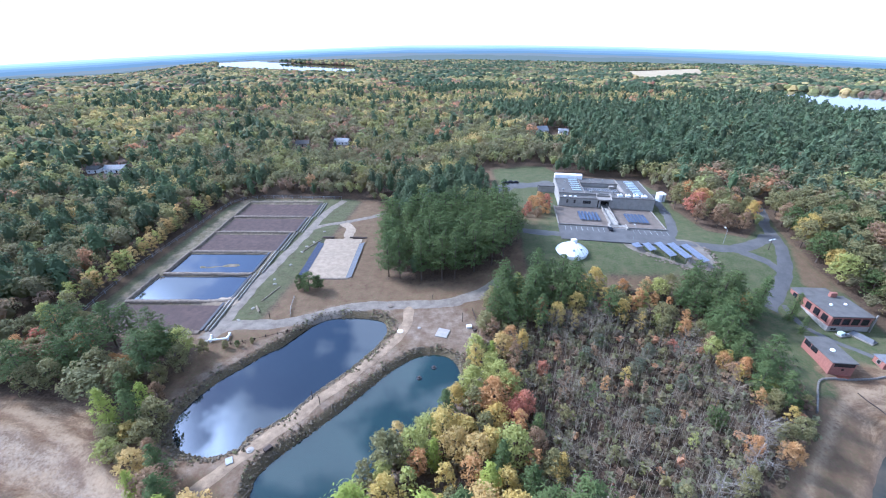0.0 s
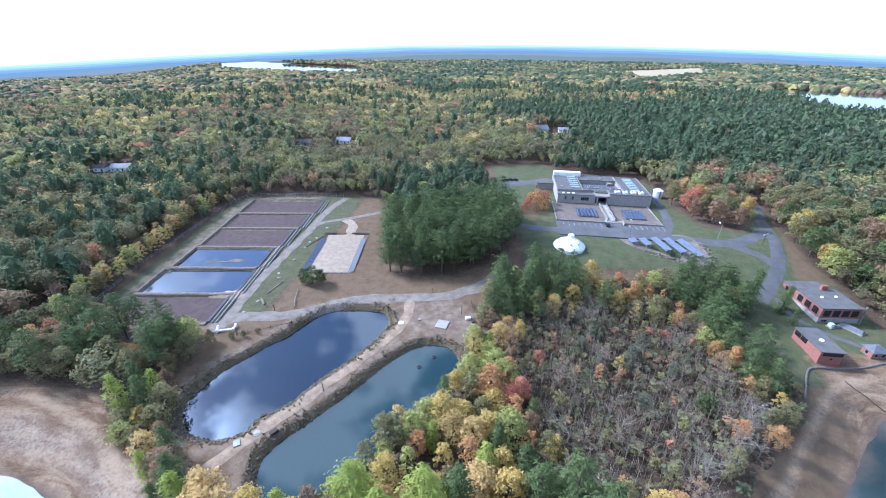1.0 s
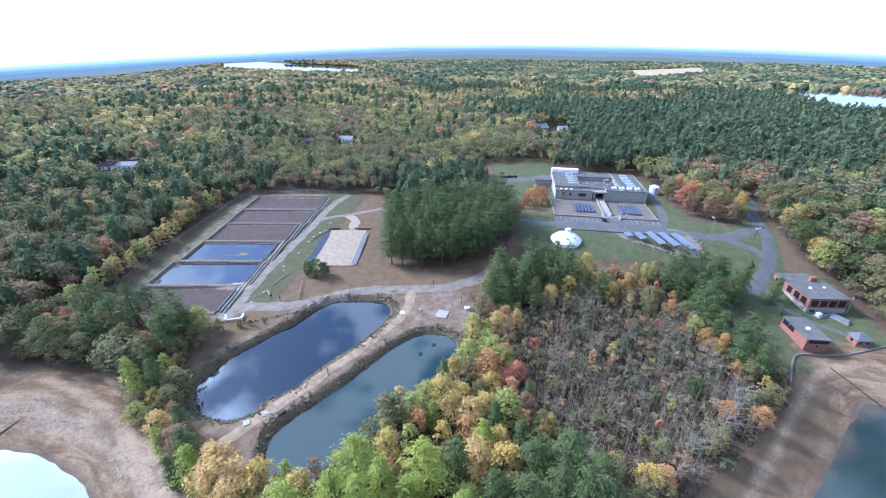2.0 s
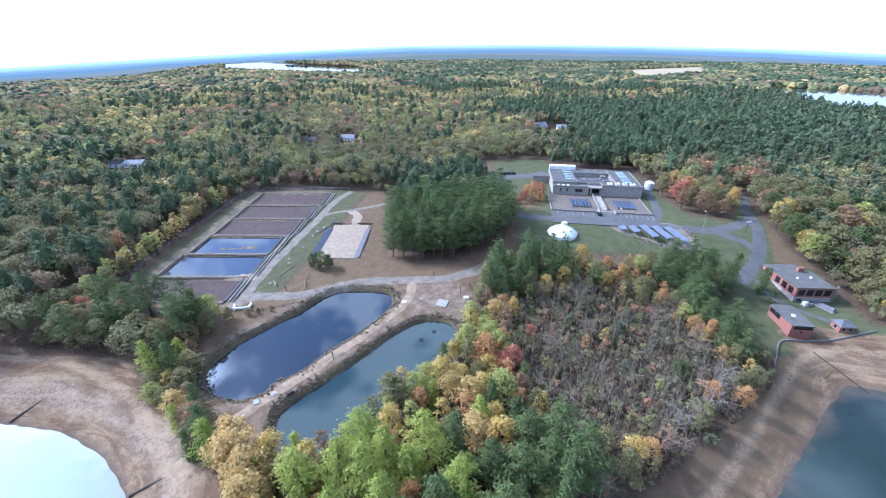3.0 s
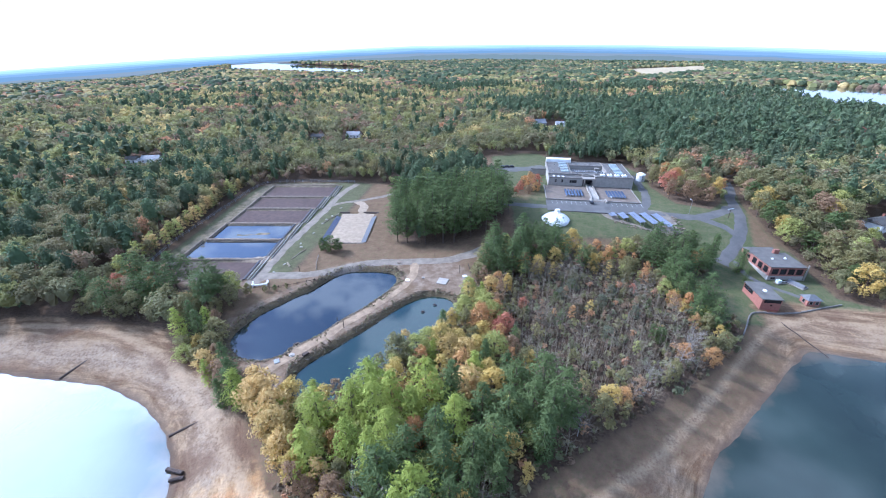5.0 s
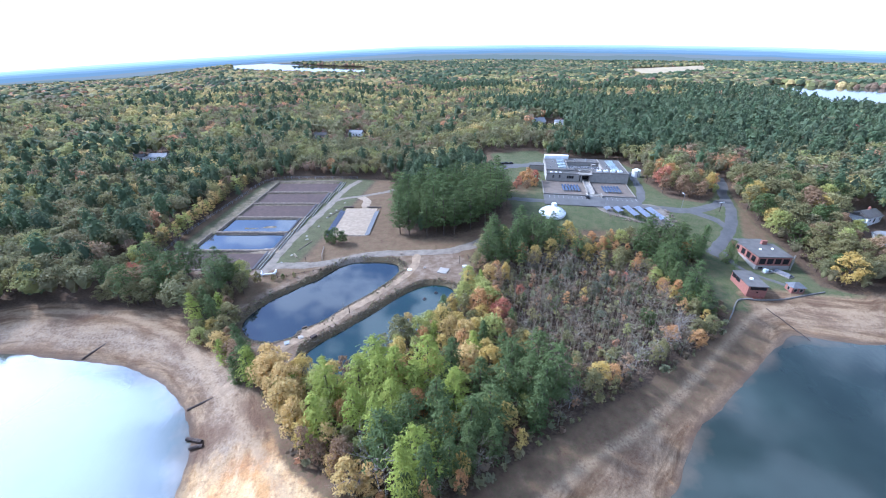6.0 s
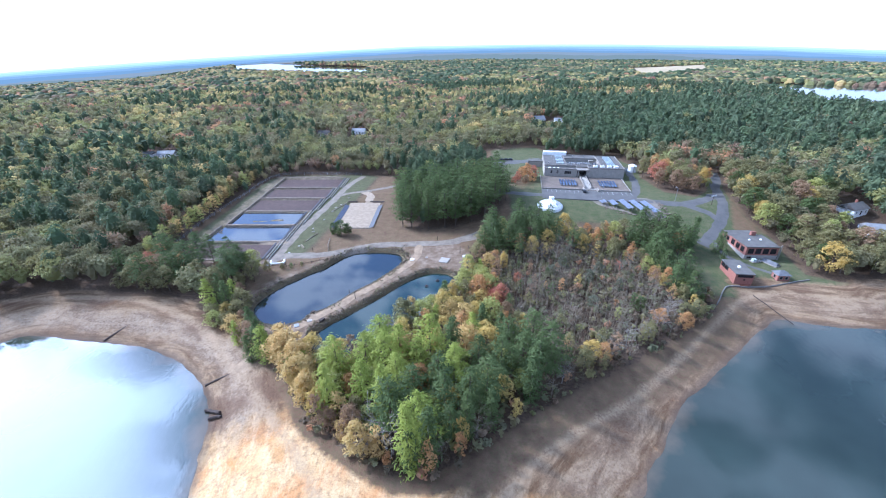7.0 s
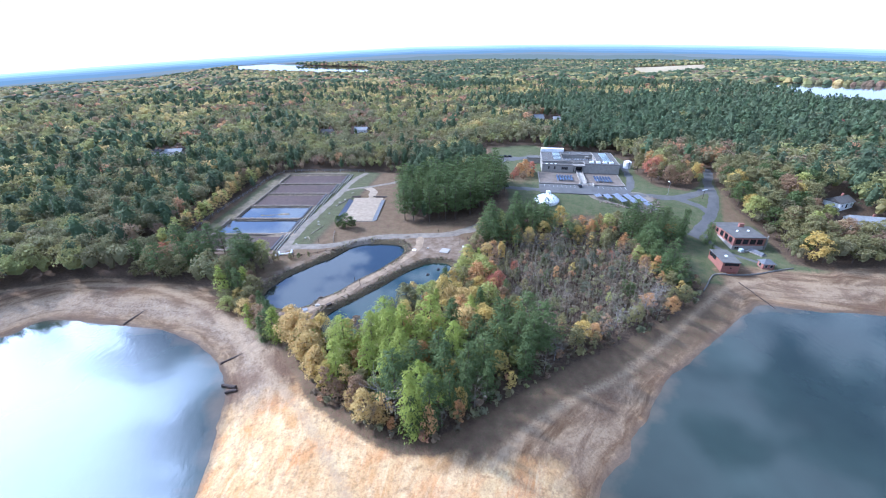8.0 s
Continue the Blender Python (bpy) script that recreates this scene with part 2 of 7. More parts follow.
MAT = {
    "ground": ground_material(),
    "lake": water_material("lake_water", (0.030, 0.042, 0.035), 0.05, 0.9),
    "pond": water_material("pond_water", (0.012, 0.018, 0.02), 0.008, ior=2.1),
    "pond_green": water_material("pond_water_green", (0.013, 0.030, 0.023), 0.008, ior=1.9),
    "bedwater": water_material("bed_water", (0.025, 0.032, 0.045), 0.005, ior=2.3),
    "asphalt": plain("worn_asphalt", (0.098, 0.094, 0.090), (0.066, 0.064, 0.062), 0.25, 0.9, where="world"),
    "gravel": plain("pale_gravel", (0.190, 0.163, 0.130), (0.112, 0.092, 0.071), 0.35, 0.95, where="world"),
    "dirt": plain("sandy_dirt", (0.285, 0.225, 0.155), (0.195, 0.152, 0.105), 0.5, 0.95, where="world"),
    "track": plain("worn_dike_dirt", (0.285, 0.210, 0.134), (0.145, 0.104, 0.066), 0.42, 0.95, where="world"),
    "peat": plain("dark_bed_soil", (0.078, 0.050, 0.042), (0.043, 0.030, 0.026), 0.5, 0.95),
    "bark": plain("bark", (0.10, 0.075, 0.055), (0.055, 0.042, 0.034), 2.5, 0.9),
    "bare": plain("bare_wood", (0.235, 0.198, 0.142), (0.140, 0.114, 0.078), 1.2, 0.9, where="world"),
    "woods": wood_stuff_material(),
    "concrete": plain("pale_concrete", (0.300, 0.278, 0.245), (0.225, 0.208, 0.182), 0.6, 0.9),
    "roof_grey": plain("roof_membrane", (0.110, 0.103, 0.094), (0.070, 0.066, 0.061), 0.35, 0.95),
    "brick": plain("red_brick", (0.265, 0.116, 0.084), (0.185, 0.082, 0.062), 1.6, 0.9),
    "stall_paint": plain("worn_white_paint", (0.42, 0.42, 0.41), (0.28, 0.28, 0.27), 2.0, 0.8),
    "white": plain("white_paint", (0.78, 0.79, 0.79), (0.62, 0.63, 0.63), 0.5, 0.55),
    "dark": plain("dark_glass_frame", (0.02, 0.021, 0.024), (0.012, 0.012, 0.014), 1.0, 0.25),
    "trim": plain("buff_trim", (0.225, 0.205, 0.176), (0.165, 0.150, 0.130), 0.8, 0.8),
    "panel": plain("solar_glass", (0.05, 0.07, 0.12), (0.035, 0.05, 0.085), 1.0, 0.15),
    "steel": plain("galvanised_steel", (0.26, 0.265, 0.27), (0.18, 0.185, 0.19), 1.5, 0.45, 0.3),
    "rock": plain("bank_stone", (0.20, 0.16, 0.122), (0.11, 0.087, 0.065), 0.8, 0.95, where="world"),
    "bank_rock": plain("dark_bank_stone", (0.150, 0.120, 0.082), (0.062, 0.050, 0.035), 0.8, 0.95, where="world"),
    "bleached": plain("bleached_wood", (0.30, 0.268, 0.232), (0.20, 0.176, 0.15), 1.2, 0.9, where="world"),
    "straw": plain("pale_straw", (0.35, 0.28, 0.165), (0.27, 0.21, 0.12), 0.02, 0.95, where="world"),
    "slate": plain("blue_grey_slab", (0.07, 0.08, 0.12), (0.045, 0.05, 0.075), 1.0, 0.6),
    "slate_pale": plain("pale_slate", (0.12, 0.122, 0.13), (0.082, 0.084, 0.092), 1.0, 0.85),
    "liner": plain("black_liner", (0.045, 0.045, 0.05), (0.025, 0.025, 0.028), 1.0, 0.5),
    "skylight": plain("pale_skylight", (0.40, 0.46, 0.47), (0.30, 0.36, 0.38), 0.8, 0.3),
    "paving": plain("worn_paving", (0.150, 0.120, 0.094), (0.095, 0.078, 0.062), 0.3, 0.95),
    "module": plain("solar_module", (0.135, 0.152, 0.195), (0.10, 0.115, 0.155), 1.0, 0.3),
    "black_paint": plain("black_car_paint", (0.018, 0.018, 0.02), (0.012, 0.012, 0.014), 1.0, 0.2),
    "tyre": plain("tyre_rubber", (0.02, 0.02, 0.02), (0.014, 0.014, 0.014), 2.0, 0.9),
    "stone": plain("grey_wall_stone", (0.175, 0.162, 0.145), (0.10, 0.092, 0.083), 1.2, 0.95, where="world"),
    "rust": plain("rusty_iron", (0.19, 0.055, 0.04), (0.11, 0.035, 0.03), 2.0, 0.8),
    "roof_pale": plain("pale_shingle", (0.23, 0.235, 0.24), (0.17, 0.175, 0.18), 0.8, 0.8),
    "timber": plain("dark_timber", (0.07, 0.05, 0.04), (0.035, 0.027, 0.022), 2.0, 0.9),
}
LEAF = {
    "pine": leaf_material("pine_needles", (0.088, 0.122, 0.042), (0.135, 0.168, 0.056)),
    # lighter green pines, with the sun on their crowns put into the colour
    "young_pine": leaf_material("bright_pine_needles", (0.250, 0.300, 0.052), (0.360, 0.385, 0.080)),
    "oak": leaf_material("olive_oak_leaves", (0.195, 0.185, 0.080), (0.270, 0.235, 0.098)),
    "yellow": leaf_material("yellow_leaves", (0.560, 0.400, 0.110), (0.470, 0.380, 0.120)),
    "orange": leaf_material("orange_leaves", (0.500, 0.255, 0.100), (0.490, 0.325, 0.135)),
    "red": leaf_material("red_leaves", (0.440, 0.160, 0.105), (0.480, 0.225, 0.135)),
    "brown": leaf_material("brown_leaves", (0.250, 0.165, 0.095), (0.350, 0.235, 0.135)),
    "sage": leaf_material("grey_green_leaves", (0.135, 0.145, 0.090), (0.185, 0.180, 0.120)),
    "tan": leaf_material("tan_leaves", (0.570, 0.400, 0.155), (0.480, 0.370, 0.135)),
    "lime": leaf_material("yellow_green_leaves", (0.400, 0.395, 0.115), (0.320, 0.335, 0.105)),
}


# ---------------------------------------------------------------- mesh helpers
def mesh_np(name, verts, faces, mat=None, smooth=False, normals=None):
    """A mesh from numpy arrays: verts (n, 3), faces (m, 3) or (m, 4); normals (n, 3) round off foliage."""
    me = bpy.data.meshes.new(name)
    verts, faces = np.asarray(verts, np.float32), np.asarray(faces, np.int32)
    k = faces.shape[1]
    me.vertices.add(len(verts)); me.loops.add(faces.size); me.polygons.add(len(faces))
    me.vertices.foreach_set("co", verts.ravel())
    me.loops.foreach_set("vertex_index", faces.ravel())
    me.polygons.foreach_set("loop_start", np.arange(0, faces.size, k, dtype=np.int32))
    me.polygons.foreach_set("use_smooth", np.full(len(faces), smooth, bool))
    if mat:
        me.materials.append(mat)
    me.update(calc_edges=True)
    me.validate()
    if normals is not None:
        at = me.attributes.new("custom_normal", "FLOAT_VECTOR", "POINT")
        at.data.foreach_set("vector", np.asarray(normals, np.float32).ravel())
    return me


def part(name, bm, material, parent=None, label="", smooth=False):
    """Link a bmesh as one mesh object under a thing or a part."""
    me = bpy.data.meshes.new(name)
    bmesh.ops.recalc_face_normals(bm, faces=bm.faces)
    bm.to_mesh(me)
    bm.free()
    me.materials.append(material)
    if smooth:
        me.polygons.foreach_set("use_smooth", [True] * len(me.polygons))
    ob = new(name, me)
    if parent:
        ob.parent = parent
    if label:
        tagged(ob, label)
    return ob


def box(bm, x0, y0, z0, x1, y1, z1, bevel=0.0):
    g = bmesh.ops.create_cube(bm, size=1)
    m = Matrix.Translation(((x0 + x1) / 2, (y0 + y1) / 2, (z0 + z1) / 2)) @ Matrix.Diagonal((x1 - x0, y1 - y0, z1 - z0, 1))
    bmesh.ops.transform(bm, matrix=m, verts=g["verts"])
    if bevel:
        es = list({e for v in g["verts"] for e in v.link_edges})
        bmesh.ops.bevel(bm, geom=es, offset=bevel, segments=1, affect="EDGES")
    return bm


def cyl(bm, a, b, r0, r1=None, n=10):
    """A tapered rod from a to b."""
    a, b = Vector(a), Vector(b)
    d = b - a
    m = Matrix.Translation((a + b) / 2) @ d.to_track_quat("Z", "Y").to_matrix().to_4x4()
    bmesh.ops.create_cone(bm, cap_ends=True, segments=n, radius1=r0, radius2=r0 if r1 is None else r1, depth=d.length, matrix=m)
    return bm


def B():
    return bmesh.new()


def empty(name, m, label, category, group="", kind=""):
    ob = new(name)
    ob.empty_display_size = 0.5
    ob.matrix_world = m
    return tagged(ob, label, category, group, kind)


# ---------------------------------------------------------------- the plan
def S(v):
    v = np.clip(v, 0, 1)
    return v * v * (3 - 2 * v)


def line_d(x, y, pts, closed=False):
    """Distance of points to a polyline."""
    x, y = np.asarray(x, float), np.asarray(y, float)
    best = np.full(x.shape, 1e9)
    pp = list(pts) + ([pts[0]] if closed else [])
    for (ax, ay), (bx, by) in zip(pp, pp[1:]):
        dx, dy = bx - ax, by - ay
        t = np.clip(((x - ax) * dx + (y - ay) * dy) / (dx * dx + dy * dy), 0, 1)
        best = np.minimum(best, np.hypot(x - ax - t * dx, y - ay - t * dy))
    return best


def inside(x, y, pts):
    x, y = np.asarray(x, float), np.asarray(y, float)
    r = np.zeros(x.shape, bool)
    for (ax, ay), (bx, by) in zip(pts, list(pts[1:]) + [pts[0]]):
        if ay != by:
            r ^= ((ay > y) != (by > y)) & (x < (bx - ax) * (y - ay) / (by - ay) + ax)
    return r


def poly_d(x, y, pts):
    """Signed distance: positive inside a closed outline."""
    d = line_d(x, y, pts, True)
    return np.where(inside(x, y, pts), d, -d)


def smooth_line(pts, step=2.0, closed=False):
    """Points along a rounded curve through pts."""
    p = [np.array(q, float) for q in pts]
    n = len(p)
    out = []
    for i in range(n if closed else n - 1):
        a, b = p[i], p[(i + 1) % n]
        o = p[i - 1] if closed or i > 0 else a
        c = p[(i + 2) % n] if closed or i + 2 < n else b
        k = max(2, int(np.linalg.norm(b - a) / step))
        for j in range(k):
            t = j / k
            out.append(tuple(0.5 * (2 * a + (b - o) * t + (2 * o - 5 * a + 4 * b - c) * t * t + (3 * a - o - 3 * b + c) * t ** 3)))
    if not closed:
        out.append(tuple(p[-1]))
    return out


SHORE = [(-900, -260), (-300, -20), (-195, 36), (-160, 50), (-152, 62), (-127, 60), (-109, 58), (-90, 52), (-74, 41), (-65, 29),
         (-59.5, 14.5), (-56, 1.6), (-54, -15), (-42, -45), (-10, -62), (20, -45), (31, -18), (38, -3), (46, 6), (59, 20), (67, 30),
         (81, 42), (101, 57), (118, 70), (126, 75), (136, 72), (168, 68), (260, 62), (900, -60)]
LAND = [(-6000, -1500)] + smooth_line(SHORE, 4.0) + [(6000, -900), (6000, 6000), (-6000, 6000)]
POND_A = smooth_line([(-71.5, 77), (-69.5, 71.5), (-64.5, 67), (-57, 65.3), (-52.7, 66.8), (-50.4, 68.6), (-50.4, 70.8), (-47.5, 73.4), (-42.3, 77.6), (-39, 82.6), (-34.7, 88.6),
                      (-28.9, 95), (-24.6, 101.5), (-20.8, 108.6), (-19, 114.2), (-21.2, 120), (-29, 122), (-40, 121.8), (-46, 117.5), (-50, 111.4), (-53.4, 106), (-57.6, 102.2),
                      (-61.4, 97), (-66, 91.6), (-68.4, 87.2), (-70.4, 82.6)], 1.5, True)
POND_B = smooth_line([(-43, 56), (-42, 62.5), (-33, 73), (-23, 85), (-15.5, 94.5), (-7, 101.5), (2, 101.5), (6, 95), (4, 86), (-5, 75), (-16, 60),
                      (-28, 48), (-38, 47)], 2.0, True)
BEDS = [(-119, 217.5, -75, 238.5), (-119, 196, -77.3, 215.5), (-119, 173.5, -79.6, 194), (-119.5, 152.5, -82.3, 171.5), (-121.5, 131.5, -82.4, 150.5),
        (-121, 112.5, -84, 129.5)]
BASIN = (-60, 148.5, -39.5, 188.5)
OPEN = [(-74, 57), (-81, 78), (-79, 100), (-86, 108), (-128, 110), (-134, 150), (-130, 236), (-120, 247), (-60, 247), (-36, 238), (-27, 200), (-22, 147),
        (-7, 142), (5, 141), (19, 145), (30, 152), (37, 164), (36, 185), (30, 235), (26, 284), (75, 290), (82, 266), (128, 254), (133, 228), (126, 206),
        (128, 178), (142, 169), (153, 178.5), (160, 190), (168, 207), (176, 205), (164, 180), (158, 163), (156.5, 146), (158, 136), (160, 128), (157, 114), (154, 100), (163, 94), (240, 88),
        (240, 40), (30, -80), (-60, -80), (-62, 40)]
POINT_WOOD = [(-53, 48), (-43, 34), (-32, 21), (-19, 12.5), (-9, 7), (0, 7), (12, 16.5), (29, 28), (49, 40), (68, 51), (88, 64.5), (103, 76), (106, 92),
              (104, 108), (113, 118), (116, 127), (104, 132), (78, 133), (48, 137), (30, 136), (19, 126), (14, 108), (9, 94), (3, 82), (-9, 68), (-21, 54),
              (-30, 45), (-40, 44)]
SPIT_WOOD = [(-86, 82), (-76, 78), (-68, 62), (-56, 55), (-50, 47), (-57, 44), (-66, 51), (-78, 61), (-90, 74)]
SWAMP = [(22, 60), (40, 45), (62, 55), (84, 68), (84, 92), (72, 112), (48, 118), (28, 108), (20, 85)]


TRACK_W = smooth_line([(-230, 66), (-176, 76), (-154, 81), (-126, 80), (-111, 76.7), (-95, 69.8), (-81, 59.8), (-69, 48.7), (-57, 38), (-42, 22), (-28, 6), (-16, -10)], 4)
TRACK_E = smooth_line([(14, 2), (24, 12), (34.5, 20), (44.4, 26), (56, 33.5), (70.4, 45), (88, 59.5), (104, 73), (116, 82.5), (125, 86.5), (138, 88), (150, 84.5), (240, 78)], 4)


def skyline(x, y):
    """Height of the land at the horizon, 4.8 km off: a broad upland ahead that falls away to both sides, most to the west."""
    a = np.degrees(np.arctan2(x, np.maximum(y, 1.0)))
    return np.interp(a, (-52, -45, -36, -26, -14, -4, 10, 24, 36, 46, 54), (-104, -80, -45, -8, 34, 66, 76, 66, 44, 14, -10))


def height(x, y):
    """Ground height over the whole place."""
    x, y = np.asarray(x, float), np.asarray(y, float)
    r = np.hypot(x, y)
    z = 10 * S((x + 25) / 70) * S((y - 112) / 55) * (1 - 0.5 * S((y - 330) / 300))
    z = z + 1.5 * np.sin(x / 130 + 1) * np.sin(y / 170) * S((r - 300) / 300) + (skyline(x, y) - 32) * S((r - 1500) / 3300) - 42 * S((-24 - np.degrees(np.arctan2(x, np.maximum(y, 1.0)))) / 14) * S((r - 1100) / 800)
    z = z + 9 * np.sin(x / 700 + 0.6) * np.sin(y / 900 + 2) * S((r - 900) / 1200)
    z = z + 0.35 * (vnoise(x / 9, y / 9, 6) - 0.5)
    near = (r < 1500)
    d = np.full(x.shape, 400.0)
    if near.any():
        d[near] = poly_d(x[near], y[near], LAND)
    d = d + 1.3 * (vnoise(x / 7, y / 7, 4) - 0.5) + 0.8 * (vnoise(x / 2.6, y / 2.6, 5) - 0.5)
    u = np.clip(d / 25, 0, 1)
    z = np.where(d > 0, -5 + (z + 4.8) * (0.45 * (1 - (1 - u) ** 2) + 0.55 * S(u)), -5 + 0.2 * np.maximum(d, -20))
    for pond in (POND_A, POND_B):
        m = (np.abs(x + 30) < 60) & (np.abs(y - 85) < 60)
        if m.any():
            pd = poly_d(x[m], y[m], pond)
            z[m] += (-3.6 - z[m]) * S((pd + 2.6) / 5.2)
    for (x0, y0, x1, y1), deep in [(b, 1.1) for b in BEDS] + [(BASIN, 1.0)]:
        e = np.minimum(np.minimum(x - x0, x1 - x), np.minimum(y - y0, y1 - y))
        z = z - deep * S((e + 0.2) / 1.3)
    z = z + 0.66 * S(1.15 - np.hypot((x + 102) / 15, (y - 158.5 - 0.16 * (x + 102)) / 4.4) + 0.7 * (vnoise(x / 4, y / 4, 21) - 0.5)) + 0.5 * S(0.9 - np.hypot((x + 112) / 6, (y - 134) / 2.2)) + 0.6 * S(1.1 - np.hypot((x + 86) / 5.5, (y - 133) / 5.5))
    return z


def hz(x, y):
    return float(height(np.array([x]), np.array([y]))[0])


def vnoise(x, y, seed=0):
    """Smooth value noise in numpy, 0 to 1."""
    xi, yi = np.floor(x).astype(np.int64), np.floor(y).astype(np.int64)
    fx, fy = S(x - xi), S(y - yi)

    def hsh(a, b):
        v = (a * 374761393 + b * 668265263 + seed * 974711) & 0x7FFFFFFF
        v = ((v ^ (v >> 13)) * 1274126177) & 0x7FFFFFFF
        return ((v ^ (v >> 16)) & 0xFFFF) / 65535.0
    a, b, c, d = hsh(xi, yi), hsh(xi + 1, yi), hsh(xi, yi + 1), hsh(xi + 1, yi + 1)
    return (a * (1 - fx) + b * fx) * (1 - fy) + (c * (1 - fx) + d * fx) * fy


# roads: centre lines and widths
ROADS = {
    "gravel_road": ([(-80, 108), (-77, 114), (-70, 116), (-58, 116.5), (-46, 121), (-36, 126), (-24, 128.5), (-10, 128), (4, 129.5), (18, 135), (28, 143)], 5.5, "gravel"),
    "bed_road": ([(-77.5, 112), (-77.6, 122), (-77.4, 130), (-76.6, 142), (-74.8, 159), (-72.4, 177), (-70.0, 199.5), (-68.2, 220), (-65, 234), (-61, 243)], 4.4, "gravel"),
    "side_road": ([(-72, 196), (-66, 203), (-54, 209), (-41, 216), (-30, 226)], 3.4, "gravel"),
    "dike_track": ([(-64, 44), (-58, 51), (-53, 58), (-47, 66), (-36, 79.5), (-25, 93.5), (-16, 107), (-12, 117), (-12, 127)], 3.6, "track"),
    "drive": ([(24, 196), (30, 184), (41, 176.5), (60, 172.5), (88, 169), (106, 165.5), (115, 162.5), (125, 159.6), (133, 160), (141, 163), (148, 167), (154, 172)], 5.6, "asphalt"),
    "lower_drive": ([(178, 216), (171, 201), (161, 183), (154, 166.5), (148, 153), (140, 141), (131, 132), (124, 125)], 5.5, "asphalt"),
    "drive_cutoff": ([(128, 159), (134, 155.5), (139, 150.5), (141.5, 144)], 4.5, "asphalt"),
    "building_drive": ([(104, 166), (112, 178), (118, 194), (122, 212), (126, 230)], 4.5, "asphalt"),
}


def ribbon(name, pts, width, mat, lift=0.07, label=""):
    """A road of that width draped on the ground, with a crown and ragged verges."""
    line = smooth_line(pts, 1.5)
    n = len(line)
    rng = np.random.default_rng(len(name))
    rows, cols = [], 7
    for i, (x, y) in enumerate(line):
        a, b = line[max(0, i - 1)], line[min(n - 1, i + 1)]
        d = np.array((b[0] - a[0], b[1] - a[1]))
        d /= np.linalg.norm(d)
        for j in range(cols):
            u = (j / (cols - 1) - 0.5) * width
            if j in (0, cols - 1):
                u *= 1 + 0.5 * (vnoise(np.array([x / 3.1]), np.array([y / 3.1 + j]), 12)[0] - 0.5) + rng.uniform(-0.05, 0.05)
            rows.append((x - d[1] * u, y + d[0] * u, lift + 0.05 * (1 - (2 * u / width) ** 2) - (0.06 if j in (0, cols - 1) else 0)))
    v = np.array(rows)
    v[:, 2] += height(v[:, 0], v[:, 1])
    f = [(i * cols + j, i * cols + j + 1, (i + 1) * cols + j + 1, (i + 1) * cols + j) for i in range(n - 1) for j in range(cols - 1)]
    return tagged(new(name, mesh_np(name, v, f, mat, True)), label, "road", kind="structure")


def graded(lo, hi, step, far, grow=1.16):
    """Even lines from lo to hi, then wider and wider out to far[0] and far[1]."""
    v = list(np.arange(lo, hi + 0.01, step))
    s = step
    while v[-1] < far[1]:
        s *= grow
        v.append(v[-1] + s)
    s = step
    while v[0] > far[0]:
        s *= grow
        v.insert(0, v[0] - s)
    return np.array(v)


